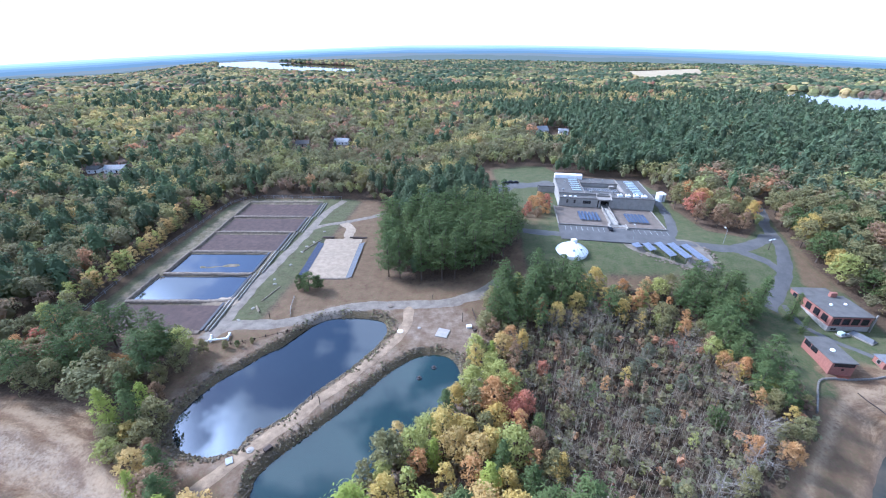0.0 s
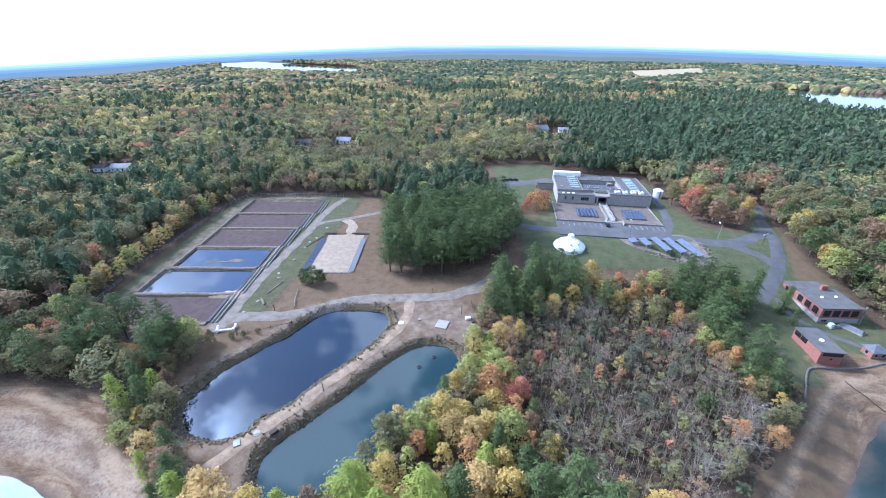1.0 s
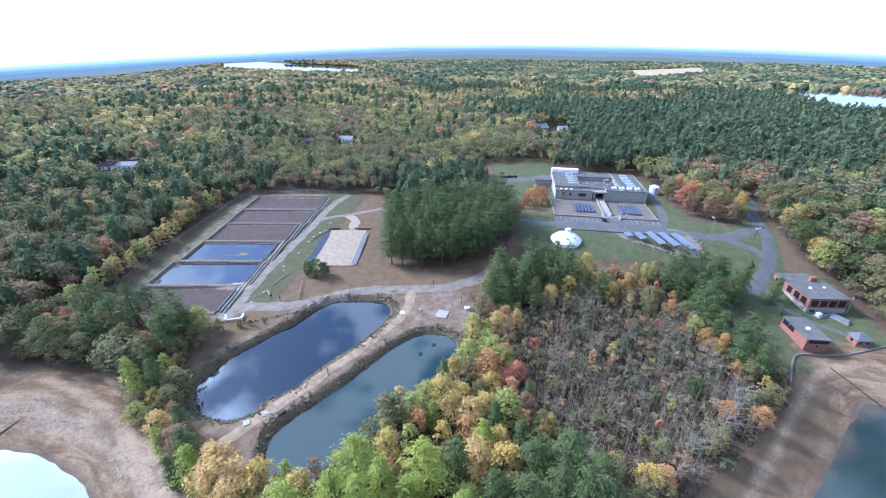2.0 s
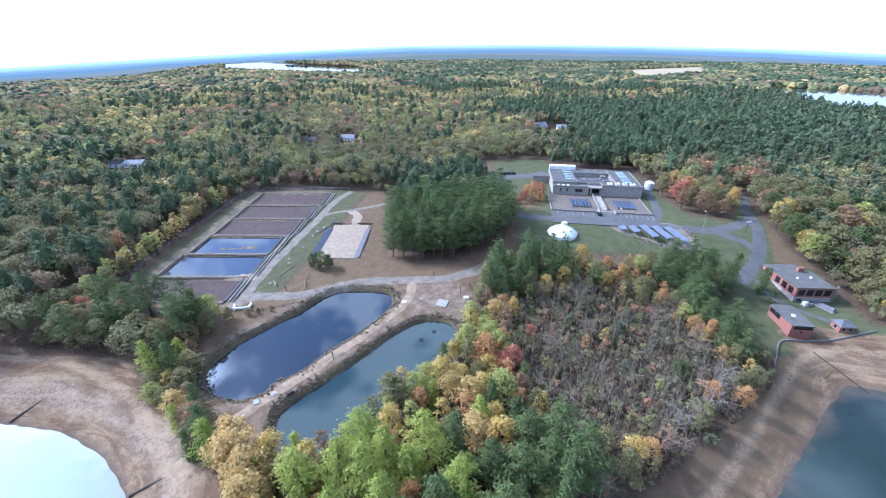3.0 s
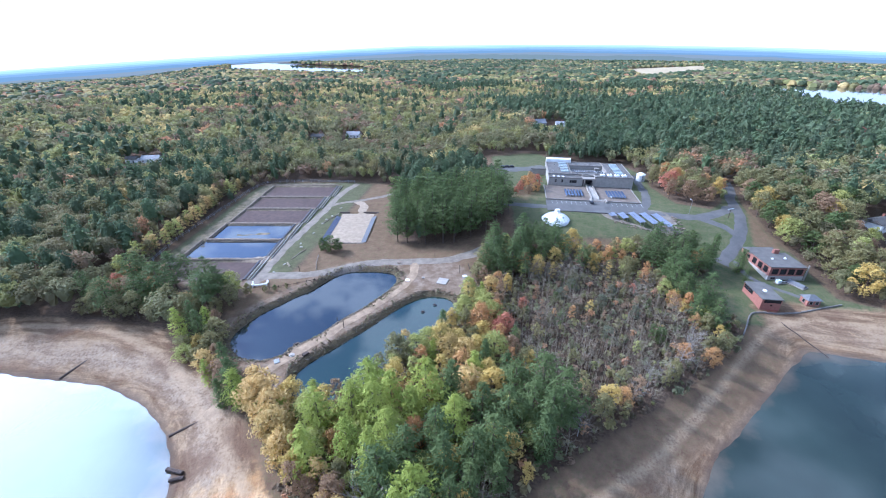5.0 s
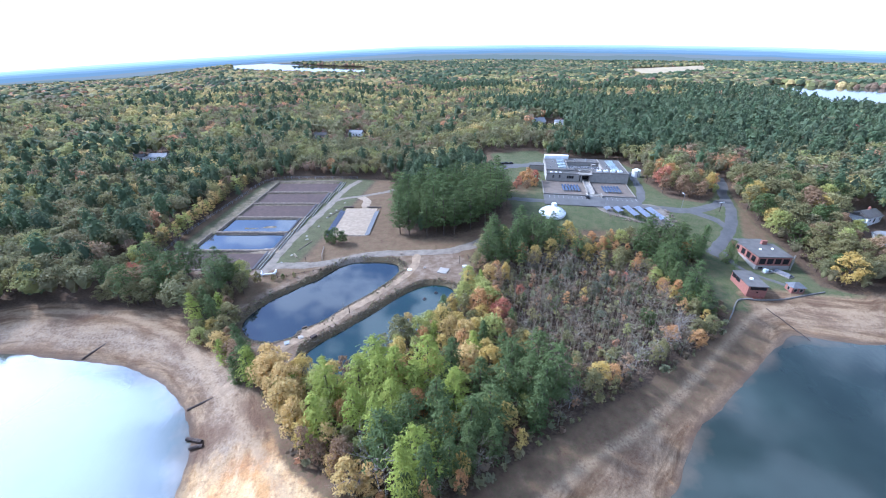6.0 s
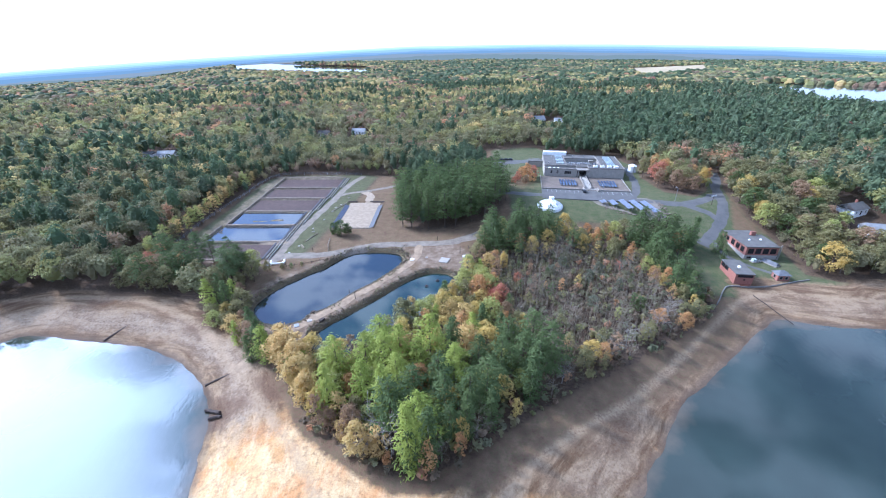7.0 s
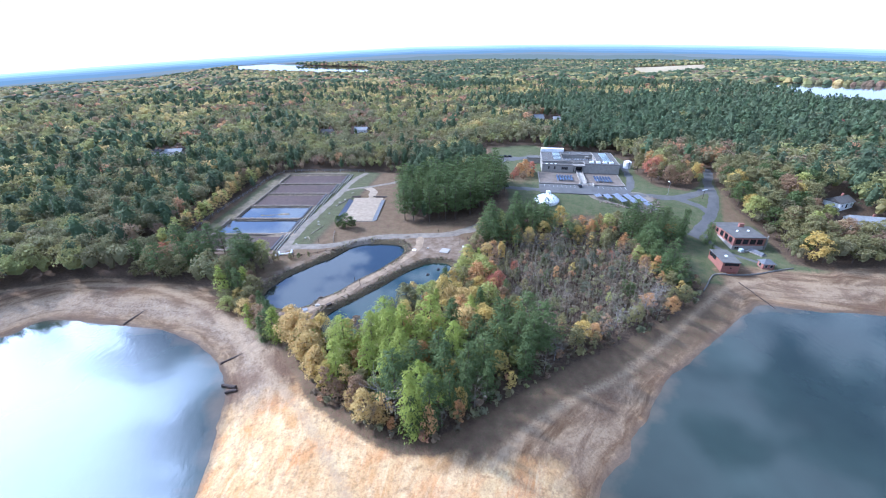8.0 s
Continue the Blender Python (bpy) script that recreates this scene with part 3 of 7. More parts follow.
def build_ground():
    gx, gy = graded(-165, 180, 1.25, (-4900, 4900)), graded(-20, 250, 1.25, (-1600, 4900))
    X, Y = np.meshgrid(gx, gy)
    x, y = X.ravel(), Y.ravel()
    r = np.hypot(x, y)
    k = np.minimum(1, 4880 / np.maximum(r, 1))
    x, y = x * k, y * k
    z = height(x, y)
    nx, ny = len(gx), len(gy)
    i = np.arange(nx * ny).reshape(ny, nx)
    f = np.stack([i[:-1, :-1], i[:-1, 1:], i[1:, 1:], i[1:, :-1]], -1).reshape(-1, 4)
    me = mesh_np("ground", np.stack([x, y, z], 1), f, MAT["ground"], True)
    # cover: red sand, green grass, blue leaf litter, alpha gravel
    near = (r < 700)
    d = np.full(x.shape, 400.0)
    d[near] = poly_d(x[near], y[near], LAND)
    c = np.zeros((len(x), 4))
    op = np.full(x.shape, -300.0)
    op[near] = poly_d(x[near], y[near], OPEN)
    point = np.full(x.shape, -300.0)
    point[near] = poly_d(x[near], y[near], POINT_WOOD)
    spit = np.full(x.shape, -300.0)
    spit[near] = poly_d(x[near], y[near], SPIT_WOOD)
    opened = S((op + 2) / 4) * (1 - S((point + 2) / 4)) * (1 - S((spit + 2) / 4))
    hill = S((y - 138) / 8) * S((x - 33) / 6)
    lawn = S((x - 105) / 4) * S((y - 88) / 4)
    bedside = S((-58 - x + 0.12 * (y - 150)) / 6) * S((y - 112) / 6) * S((x + 132) / 3)
    c[:, 1] = opened * np.clip(0.95 * hill + 0.9 * lawn + 0.66 * bedside, 0, 0.95)
    slope = S((x - 142) / 6) * S((y - 130) / 8) * S((x - 143.5 - 0.5 * (y - 141)) / 5)
    red = np.exp(-(((x - 47) / 12) ** 2 + ((y - 196) / 14) ** 2))
    c[:, 2] = opened * np.clip(0.72 - 0.72 * np.maximum(np.maximum(hill, lawn), bedside) + 0.8 * slope + 0.75 * red, 0, 0.95) + 0.45 * S((op + 8) / 8) * S((y - 60) / 40) * (op < 0)
    lawn_edge = 0.85 * S((x - 96) / 3) * S((y - 82) / 4) * S((119 - y) / 6) * S((124 - x) / 4)
    c[:, 1], c[:, 2] = np.maximum(c[:, 1], lawn_edge), c[:, 2] * (1 - lawn_edge)
    beach = S((27 - d) / 7) * S((d + 60) / 20)
    tip = opened * S((48 - y) / 10) * S((-point - 1) / 4) * S((-spit - 2) / 4)
    c[:, 0] = np.maximum(beach, tip) * 0.95 * S((-point - 1.0 - 5.5 * S((x - 2) / 10)) / (3.0 + 4.0 * S((x - 2) / 10) + 3.0 * S((x - 24) / 14)))
    c[:, 2] = np.maximum(c[:, 2], (0.8 - 0.5 * S((x - 4) / 10)) * S((6 + 5 * S((x - 2) / 10) + 4 * S((x - 24) / 14) + point) / 5) * (point < 1))
    c[:, 1] = np.maximum(c[:, 1], 0.42 * S((x - 8) / 8) * S((10 + point) / 4) * S((-point - 1) / 3) * (y < 85))
    pond = np.full(x.shape, -99.0)
    m = near & (np.abs(x + 30) < 70) & (np.abs(y - 88) < 70)
    pond[m] = np.maximum(poly_d(x[m], y[m], POND_A), poly_d(x[m], y[m], POND_B))
    c[:, 3] = 0.46 * S((pond + 9) / 4) * (1 - S((pond + 2.8) / 1.5))
    yard = poly_d(np.where(near, x, 9e3), y, [(-14, 124), (-12, 108), (4, 104), (13, 101), (15, 116), (6, 128)])
    c[:, 3] = np.maximum(c[:, 3], 0.55 * S((yard + 3) / 5))
    c[:, 0] = np.maximum(c[:, 0], 0.62 * S((pond + 7) / 5) * S((78 - y) / 14) * (1 - S((pond + 2.8) / 1.5)))
    bx = (x > -130) & (x < -72) & (y > 108) & (y < 246)
    c[bx, 3] = np.maximum(c[bx, 3], 0.50 * S((x[bx] + 129) / 4) * S((-76 - x[bx]) / 3))
    c = np.clip(c, 0, 1)
    at = me.attributes.new("cover", "FLOAT_COLOR", "POINT")
    at.data.foreach_set("color", c.astype(np.float32).ravel())
    # how far from the water and how far along it, for the tracks and old waterlines on the beach
    run = np.where(x < -10, (y - x * 0.6), (x + y) * 0.7)
    tr = np.full(x.shape, 99.0)
    tr[near] = np.minimum(line_d(x[near], y[near], TRACK_W), line_d(x[near], y[near], TRACK_E))
    # where that sunlit tone is painted on the sand of the tip
    sunlit_tip = S((18 - x) / 26) * S((40 - y - 0.25 * np.abs(x + 20)) / 22)
    sunlit_tip = np.maximum(sunlit_tip, 0.85 * S((38 - x) / 12) * S((5 + 0.12 * x - y) / 8))
    me.attributes.new("sunlit_tip", "FLOAT", "POINT").data.foreach_set("value", sunlit_tip.astype(np.float32))
    bank = S((pond + 2.8) / 1.3) * (1 - S((pond - 0.5) / 1.5))
    me.attributes.new("bank", "FLOAT", "POINT").data.foreach_set("value", bank.astype(np.float32))
    v = np.stack([d, run, tr], 1)
    at = me.attributes.new("beach", "FLOAT_VECTOR", "POINT")
    at.data.foreach_set("vector", v.astype(np.float32).ravel())
    return tagged(new("ground", me), "autumn ground of leaf litter, grass, sand and gravel", "ground", kind="structure")


build_ground()


def sheet(name, outline, z, mat, label, category="water", grow=0.0):
    cx, cy = np.mean([p[0] for p in outline]), np.mean([p[1] for p in outline])
    bm = B()
    vs = []
    for px, py in outline:
        l = math.hypot(px - cx, py - cy)
        vs.append(bm.verts.new((px + (px - cx) / l * grow, py + (py - cy) / l * grow, z)))
    bm.faces.new(vs)
    bmesh.ops.triangulate(bm, faces=bm.faces)
    ob = part(name, bm, mat)
    if ob.data.polygons[0].normal.z < 0:
        ob.data.flip_normals()
    return tagged(ob, label, category, kind="structure")


def build_lake():
    gx, gy = graded(-180, 190, 2.5, (-1500, 1500)), graded(-75, 95, 2.5, (-1500, 95))
    X, Y = np.meshgrid(gx, gy)
    x, y = X.ravel(), Y.ravel()
    i = np.arange(x.size).reshape(X.shape)
    f = np.stack([i[:-1, :-1], i[:-1, 1:], i[1:, 1:], i[1:, :-1]], -1).reshape(-1, 4)
    me = mesh_np("water", np.stack([x, y, np.full(x.size, -5.0)], 1), f, MAT["lake"], True)
    off = -poly_d(x, y, LAND)
    me.attributes.new("shallow", "FLOAT", "POINT").data.foreach_set("value", np.clip(1.05 - off / 8, 0, 1).astype(np.float32))
    tagged(new("water", me), "calm lake water round the sandy point", "water", kind="structure")


build_lake()
sheet("pond_water", POND_A, -1.8, MAT["pond"], "dark still pond water with cloud reflections", grow=1.2)
sheet("pond_water", POND_B, -1.8, MAT["pond_green"], "dark green still pond water", grow=1.2)
for nm, (pts, width, mat) in ROADS.items():
    ribbon(nm, pts, width, MAT[mat], label={"gravel": "pale grey gravel road", "track": "sandy dirt track along the dike", "asphalt": "worn grey asphalt drive"}[mat])

# ---------------------------------------------------------------- trees
def unit(v):
    return v / (np.linalg.norm(v, axis=1)[:, None] + 1e-9)


def cards(centres, size, rng, shade, aspect=1.0, flat=0.0, slim=0.62, loose=0.8, along=None):
    """Small four-cornered leaf clumps, folded along the middle, facing roughly along shade; flat: 1 lies level.
    Gives places, faces and the rounded normals of the crown that they make up."""
    n = len(centres)
    nrm = unit(loose * unit(rng.normal(size=(n, 3))) + shade)
    nrm[:, 2] = nrm[:, 2] * (1 - flat) + flat * 1.2
    nrm = unit(nrm)
    t = unit(np.cross(nrm, rng.normal(size=(n, 3))))
    if along is not None:
        t = along + 0.45 * rng.normal(size=(n, 3))
        t = unit(t - nrm * np.sum(t * nrm, axis=1)[:, None])
    b = np.cross(nrm, t)
    s = (np.asarray(size) * rng.uniform(0.6, 1.35, n))[:, None]
    c = np.asarray(centres)
    v = np.stack([c - t * s * aspect, c - b * s * slim + nrm * s * 0.15, c + t * s * aspect, c + b * s * slim + nrm * s * 0.15], 1)
    soft = unit(shade + 0.35 * nrm + 0.22 * rng.normal(size=(n, 3)))
    return v.reshape(-1, 3), np.arange(4 * n).reshape(n, 4), np.repeat(soft, 4, axis=0)


def rods(segs, n=5):
    """Tapered rods (a, b, r0, r1) joined into one array pair."""
    V, Fc = [], []
    for a, b, r0, r1 in segs:
        a, b = np.array(a, float), np.array(b, float)
        d = b - a
        d /= np.linalg.norm(d) + 1e-9
        u = np.cross(d, (0.3, 0.9, 0.2)); u /= np.linalg.norm(u)
        w = np.cross(d, u)
        o = len(V)
        for p, r in ((a, r0), (b, r1)):
            for k in range(n):
                g = 2 * math.pi * k / n
                V.append(p + r * (u * math.cos(g) + w * math.sin(g)))
        for k in range(n):
            Fc.append((o + k, o + (k + 1) % n, o + n + (k + 1) % n, o + n + k))
    return np.array(V), np.array(Fc)


def pine_crown(rng, H, R, dense=1.0, low=0.22, taper=1.9):
    """Whorls of level limbs that end in flat pads of needles, with dark gaps between the storeys; places, shading and ways of the sprays."""
    cs, sh, al = [], [], []
    z = low * H
    while z < H * 0.97:
        f = (z / H - low) / (1 - low)
        rad = R * (0.55 + 0.45 * min(1, f * 3)) * (1 - f ** taper) ** 0.8 * rng.uniform(0.72, 1.12) + 0.4
        k = max(4, int(round((4.2 + 2.6 * (1 - f)) * rng.uniform(0.85, 1.15))))
        a0 = rng.uniform(0, 6.3)
        for i in range(k):
            a = a0 + 6.283 * i / k + rng.uniform(-0.35, 0.35)
            L = rad * rng.uniform(0.55, 1.2)
            lift = rng.uniform(0.02, 0.22)
            pads = max(2, int(round(L / 1.25)))
            for j in range(pads):
                q = L * (0.30 + 0.70 * (j + 0.7) / pads)
                w = 0.30 + 0.11 * q
                m = max(3, int(round(5.6 * dense)))
                s = rng.normal(size=(m, 3)) * (w, w, 0.14)
                cs.append(np.stack([math.cos(a) * q + s[:, 0], math.sin(a) * q + s[:, 1], z + lift * q + s[:, 2] - 0.12 * np.hypot(s[:, 0], s[:, 1])], 1))
                sh.append(np.stack([math.cos(a) * 0.62 + 0.6 * s[:, 0], math.sin(a) * 0.62 + 0.6 * s[:, 1], np.full(m, 0.75)], 1))
                al.append(np.stack([math.cos(a) + 1.1 * s[:, 0], math.sin(a) + 1.1 * s[:, 1], np.full(m, 0.25)], 1))
        z += H * rng.uniform(0.060, 0.088)
    top = rng.normal(size=(14, 3)) * (0.35, 0.35, 0.5) + (0, 0, H * 0.965)
    cs.append(top)
    sh.append(top * (1, 1, 0) + (0, 0, 1.0))
    al.append(top * (2, 2, 0) + (0, 0, 1.0))
    return np.concatenate(cs), unit(np.concatenate(sh)), unit(np.concatenate(al))


def lobes_crown(rng, H, R, n_lobes=26, per=54, base=0.32):
    """Many uneven lobes of leaf clumps over a rounded crown, with notches between them."""
    cs, ns = [], []
    mid = np.array((0, 0, H * (base + 0.30 * (1 - base))))
    for i in range(n_lobes):
        f = (i + 0.5) / n_lobes
        zz = base + (0.93 - base) * f ** 0.9
        rr = R * math.sin(math.pi * min(0.97, 0.2 + 0.78 * f)) ** 0.75 * rng.uniform(0.42, 0.86)
        a = i * 2.4 + rng.uniform(-0.6, 0.6)
        c = np.array((math.cos(a) * rr, math.sin(a) * rr, zz * H * rng.uniform(0.95, 1.05)))
        lr = R * rng.uniform(0.18, 0.40)
        m = int(per * (lr / (0.3 * R)) ** 1.3)
        d = unit(rng.normal(size=(m, 3)))
        d[:, 2] = np.where(d[:, 2] < -0.35, -d[:, 2], d[:, 2])
        q = c + d * lr * rng.uniform(0.55, 1.2, (m, 1)) * (1, 1, 0.85)
        cs.append(q)
        ns.append(unit(0.8 * d + 0.7 * unit(q - mid) + (0, 0, 0.15)))
    return np.concatenate(cs), np.concatenate(ns)


def needles(crown, size, rng):
    """Slim upturned sprays of needles on the limbs of a pine."""
    places, shade, ways = crown
    return cards(places, size, rng, shade, 1.2, 0.5, 0.38, 0.6, ways)


def leaves(size, rng, crown):
    return cards(crown[0], size, rng, crown[1])


def limb_segs(rng, H, R, base=0.28, n=7, r=0.2, twigs=0):
    segs = [((0, 0, -0.6), (rng.normal() * 0.2, rng.normal() * 0.2, H * 0.45), r * 1.25, r * 0.75), ((0, 0, H * 0.45), (rng.normal() * 0.3, rng.normal() * 0.3, H * 0.85), r * 0.75, r * 0.2)]
    for i in range(n):
        a, z = i * 2.4 + rng.uniform(-0.4, 0.4), H * (base + (0.8 - base) * (i + 0.5) / n)
        L = R * rng.uniform(0.55, 0.95)
        e = np.array((math.cos(a) * L, math.sin(a) * L, z + L * rng.uniform(0.45, 0.9)))
        s = np.array((0, 0, z))
        segs.append((s, e, r * 0.4, r * 0.1))
        for j in range(twigs):
            q = s + (e - s) * rng.uniform(0.3, 1.0)
            d = (e - s) * 0.35 + rng.normal(size=3) * L * 0.28 + (0, 0, L * 0.15)
            segs.append((q, q + d, r * 0.17, r * 0.06))
            for _ in range(2):
                g = q + d * rng.uniform(0.4, 1)
                segs.append((g, g + d * 0.45 + rng.normal(size=3) * L * 0.2, r * 0.09, r * 0.04))
    return segs


def tree_meshes(kind, count, seed):
    """count crown and trunk meshes of a kind, 1 m high units scaled by objects' own size."""
    made = []
    for i in range(count):
        rng = np.random.default_rng(seed + i)
        n = None
        if kind == "pine":
            H, R = 22.0, rng.uniform(5.2, 6.6)
            v, f, n = needles(pine_crown(rng, H, R, 1.4, rng.uniform(0.20, 0.32)), 0.46, rng)
            t = rods([((0, 0, -0.6), (0, 0, H * 0.5), 0.30, 0.2), ((0, 0, H * 0.5), (0, 0, H * 0.97), 0.2, 0.04)]
                     + [((0, 0, z), (math.cos(a) * 3, math.sin(a) * 3, z + 0.6), 0.07, 0.02) for z, a in ((H * q / 14, q * 2.4) for q in range(4, 13))], 6)
        elif kind == "spire":
            H, R = 18.0, rng.uniform(3.2, 3.9)
            v, f, n = needles(pine_crown(rng, H, R, 1.3, 0.06, 1.15), 0.40, rng)
            t = rods([((0, 0, -0.6), (0, 0, H * 0.97), 0.26, 0.04)], 6)
        elif kind == "leafy":
            H, R = 15.0, rng.uniform(4.0, 5.2)
            v, f, n = leaves(0.36, rng, lobes_crown(rng, H, R, 30, 50, 0.22))
            t = rods(limb_segs(rng, H, R), 6)
        elif kind == "bush":
            H, R = 9.0, rng.uniform(3.6, 4.4)
            v, f, n = leaves(0.34, rng, lobes_crown(rng, H, R, 26, 46, 0.08))
            t = rods(limb_segs(rng, H, R, 0.1), 5)
        elif kind == "slim":
            H, R = 11.0, rng.uniform(1.9, 2.6)
            v, f, n = leaves(0.25, rng, lobes_crown(rng, H, R, 20, 30, 0.22))
            t = rods(limb_segs(rng, H, R, r=0.12, twigs=1), 4)
        else:  # bare
            H, R = 11.0, rng.uniform(2.6, 3.6)
            v = f = None
            t = rods(limb_segs(rng, H, R, 0.2, 13, 0.15, 7), 3)
        made.append((mesh_np(kind + "_crown", v, f, normals=n) if v is not None else None, mesh_np(kind + "_trunk", *t, MAT["bare"] if kind == "bare" else MAT["bark"]), H))
    return made


BANK = {k: tree_meshes(k, n, s) for k, n, s in (("pine", 6, 10), ("spire", 4, 30), ("leafy", 6, 50), ("slim", 5, 70), ("bush", 3, 110), ("bare", 4, 90))}
CROWNS = {}


def crown_mesh(kind, i, leaf):
    """One crown mesh for each shape and foliage."""
    if (kind, i, leaf) not in CROWNS:
        me = BANK[kind][i][0].copy()
        me.materials.append(LEAF[leaf])
        CROWNS[kind, i, leaf] = me
    return CROWNS[kind, i, leaf]


TREE_WORDS = {"pine": "pine_tree", "spire": "pine_tree", "leafy": "broadleaf_tree", "slim": "young_tree", "bush": "bushy_tree", "bare": "bare_tree"}
LEAF_WORDS = {"pine": "dark green needles", "young_pine": "bright green needles", "oak": "olive autumn leaves", "yellow": "yellow autumn leaves", "orange": "orange autumn leaves",
              "red": "red autumn leaves", "brown": "brown autumn leaves", "lime": "yellow-green autumn leaves", "sage": "grey-green leaves", "tan": "tan autumn leaves"}
RNG = np.random.default_rng(7)
TREES = []


def tree(kind, leaf, x, y, tall, where="woods", broad=1.0):
    """One tree with its trunk and crown, tall metres high."""
    i = int(RNG.integers(len(BANK[kind])))
    crown, trunk, H = BANK[kind][i]
    s = tall / H
    wide = s * RNG.uniform(0.9, 1.12) * broad
    name = TREE_WORDS[kind]
    word = {"pine": "tall pine with ", "spire": "full-skirted pine with ", "leafy": "broad tree with ", "slim": "slender tree with ", "bush": "round bushy tree with ", "bare": "leafless grey tree "}[kind]
    ob = empty(name, Matrix.Translation((x, y, hz(x, y))) @ Matrix.Rotation(RNG.uniform(0, 6.28), 4, "Z") @ Matrix.Diagonal((wide, wide, s, 1)),
               word + (LEAF_WORDS[leaf] + " " if kind != "bare" else "") + where, "tree", "trees " + where)
    new("trunk", trunk).parent = ob
    if crown:
        new("crown", crown_mesh(kind, i, leaf)).parent = ob
    TREES.append((x, y))
    return ob


def scatter(outline, gap, seed, tries=4000, margin=0.0, limit=999):
    """Points inside an outline, no two nearer than gap."""
    rng = np.random.default_rng(seed)
    xs, ys = [p[0] for p in outline], [p[1] for p in outline]
    q = np.stack([rng.uniform(min(xs), max(xs), tries), rng.uniform(min(ys), max(ys), tries)], 1)
    q = q[poly_d(q[:, 0], q[:, 1], outline) > margin]
    out = np.zeros((0, 2))
    for p in q:
        if not len(out) or np.min(np.hypot(out[:, 0] - p[0], out[:, 1] - p[1])) > gap:
            out = np.vstack([out, p])
            if len(out) >= limit:
                break
    return out


def pick(rng, table):
    names = list(table)
    w = np.array([table[k] for k in names], float)
    return names[int(rng.choice(len(names), p=w / w.sum()))]


def plant_point():
    """The wood on the sandy point: pines at the tip, colour along the pond, bare swamp wood in the middle."""
    rng = np.random.default_rng(3)
    tall_ones = []
    for x, y in scatter(POINT_WOOD, 4.2, 5, 9000, 0.6, 470):
        sw = float(poly_d(np.array([x]), np.array([y]), SWAMP)[0])
        where = "on the sandy point"
        if sw > 1.5:
            if rng.random() < 0.45:
                tree("bare", "brown", x, y, rng.uniform(7, 12), "in the swamp thicket")
            elif rng.random() < 0.5:
                tree("slim", pick(rng, {"brown": 4, "oak": 3, "orange": 1, "pine": 1, "yellow": 1}), x, y, rng.uniform(5, 8.5), "in the swamp thicket")
            continue
        edge = float(poly_d(np.array([x]), np.array([y]), POINT_WOOD)[0])
        if y < 46 and x < 32 and not (x < -28 and y > 36):
            if edge < 5 and x < -8:
                tree("leafy" if rng.random() < 0.7 else "slim", pick(rng, {"yellow": 2, "brown": 3, "lime": 2, "tan": 4}), x, y, rng.uniform(9, 14), where)
            elif edge < 4:
                k = pick(rng, {"bare": 3, "slim": 4, "spire": 3})
                tree(k, pick(rng, {"brown": 3, "orange": 2, "yellow": 1}) if k != "spire" else "pine", x, y, rng.uniform(8, 13) if k != "spire" else rng.uniform(13, 17), where)
            elif min((math.hypot(x - a, y - b) for a, b in tall_ones), default=99) > 5.3:
                tall_ones.append((x, y))
                # more of the sun-brightened needles towards the lit west side
                tree("pine" if rng.random() < 0.75 else "spire", "young_pine" if rng.random() < 0.72 - 0.014 * x else "pine", x, y, rng.uniform(16, 21), where, 1.15)
            else:
                tree("leafy", pick(rng, {"lime": 4, "yellow": 2, "oak": 2, "orange": 1.5}), x, y, rng.uniform(8, 11.5), where, 1.1)
        elif x < 20 and y < 100:
            inner = S((x + 0.45 * (98 - y) - 8) / 12)  # more orange and oak away from the pond
            k = pick(rng, {"leafy": 5, "slim": 2.5, "spire": 1.6})
            tree(k, pick(rng, {"pine": 2, "young_pine": 2}) if k == "spire" else pick(rng, {"yellow": 4, "tan": 2.5, "lime": 8 - 4 * inner, "orange": 0.3 + 2.6 * inner, "oak": 0.5 + 1.5 * inner, "red": 0.1 + 0.6 * inner}), x, y, rng.uniform(9, 13.5), where, 1.15)
        elif y > 112 and x < 60:
            k = "pine" if rng.random() < 0.6 else "leafy"
            tree(k, "pine" if k == "pine" else pick(rng, {"yellow": 3, "orange": 2, "oak": 2, "lime": 1}), x, y, rng.uniform(15, 20) if k == "pine" else rng.uniform(9, 13), where, 1.1)
        elif x > 97 and y < 113:
            if rng.random() < 0.3:
                tree("bush", pick(rng, {"oak": 3, "pine": 2}), x, y, rng.uniform(3, 5), where)
        elif x > 84 or y > 108:
            k = "pine" if rng.random() < 0.86 and x > 88 and y > 78 else pick(rng, {"leafy": 4, "slim": 2})
            tree(k, "pine" if k == "pine" else pick(rng, {"yellow": 2, "orange": 3, "oak": 5, "red": 0.6, "lime": 2}), x, y, (rng.uniform(13, 18) if k == "pine" else rng.uniform(6, 10)), where, 1.15)
        else:
            k = pick(rng, {"slim": 4, "leafy": 1.5, "bare": 4.5})
            tree(k, pick(rng, {"brown": 4, "orange": 2, "oak": 3, "yellow": 1.5, "red": 0.15}), x, y, rng.uniform(7, 11), where)


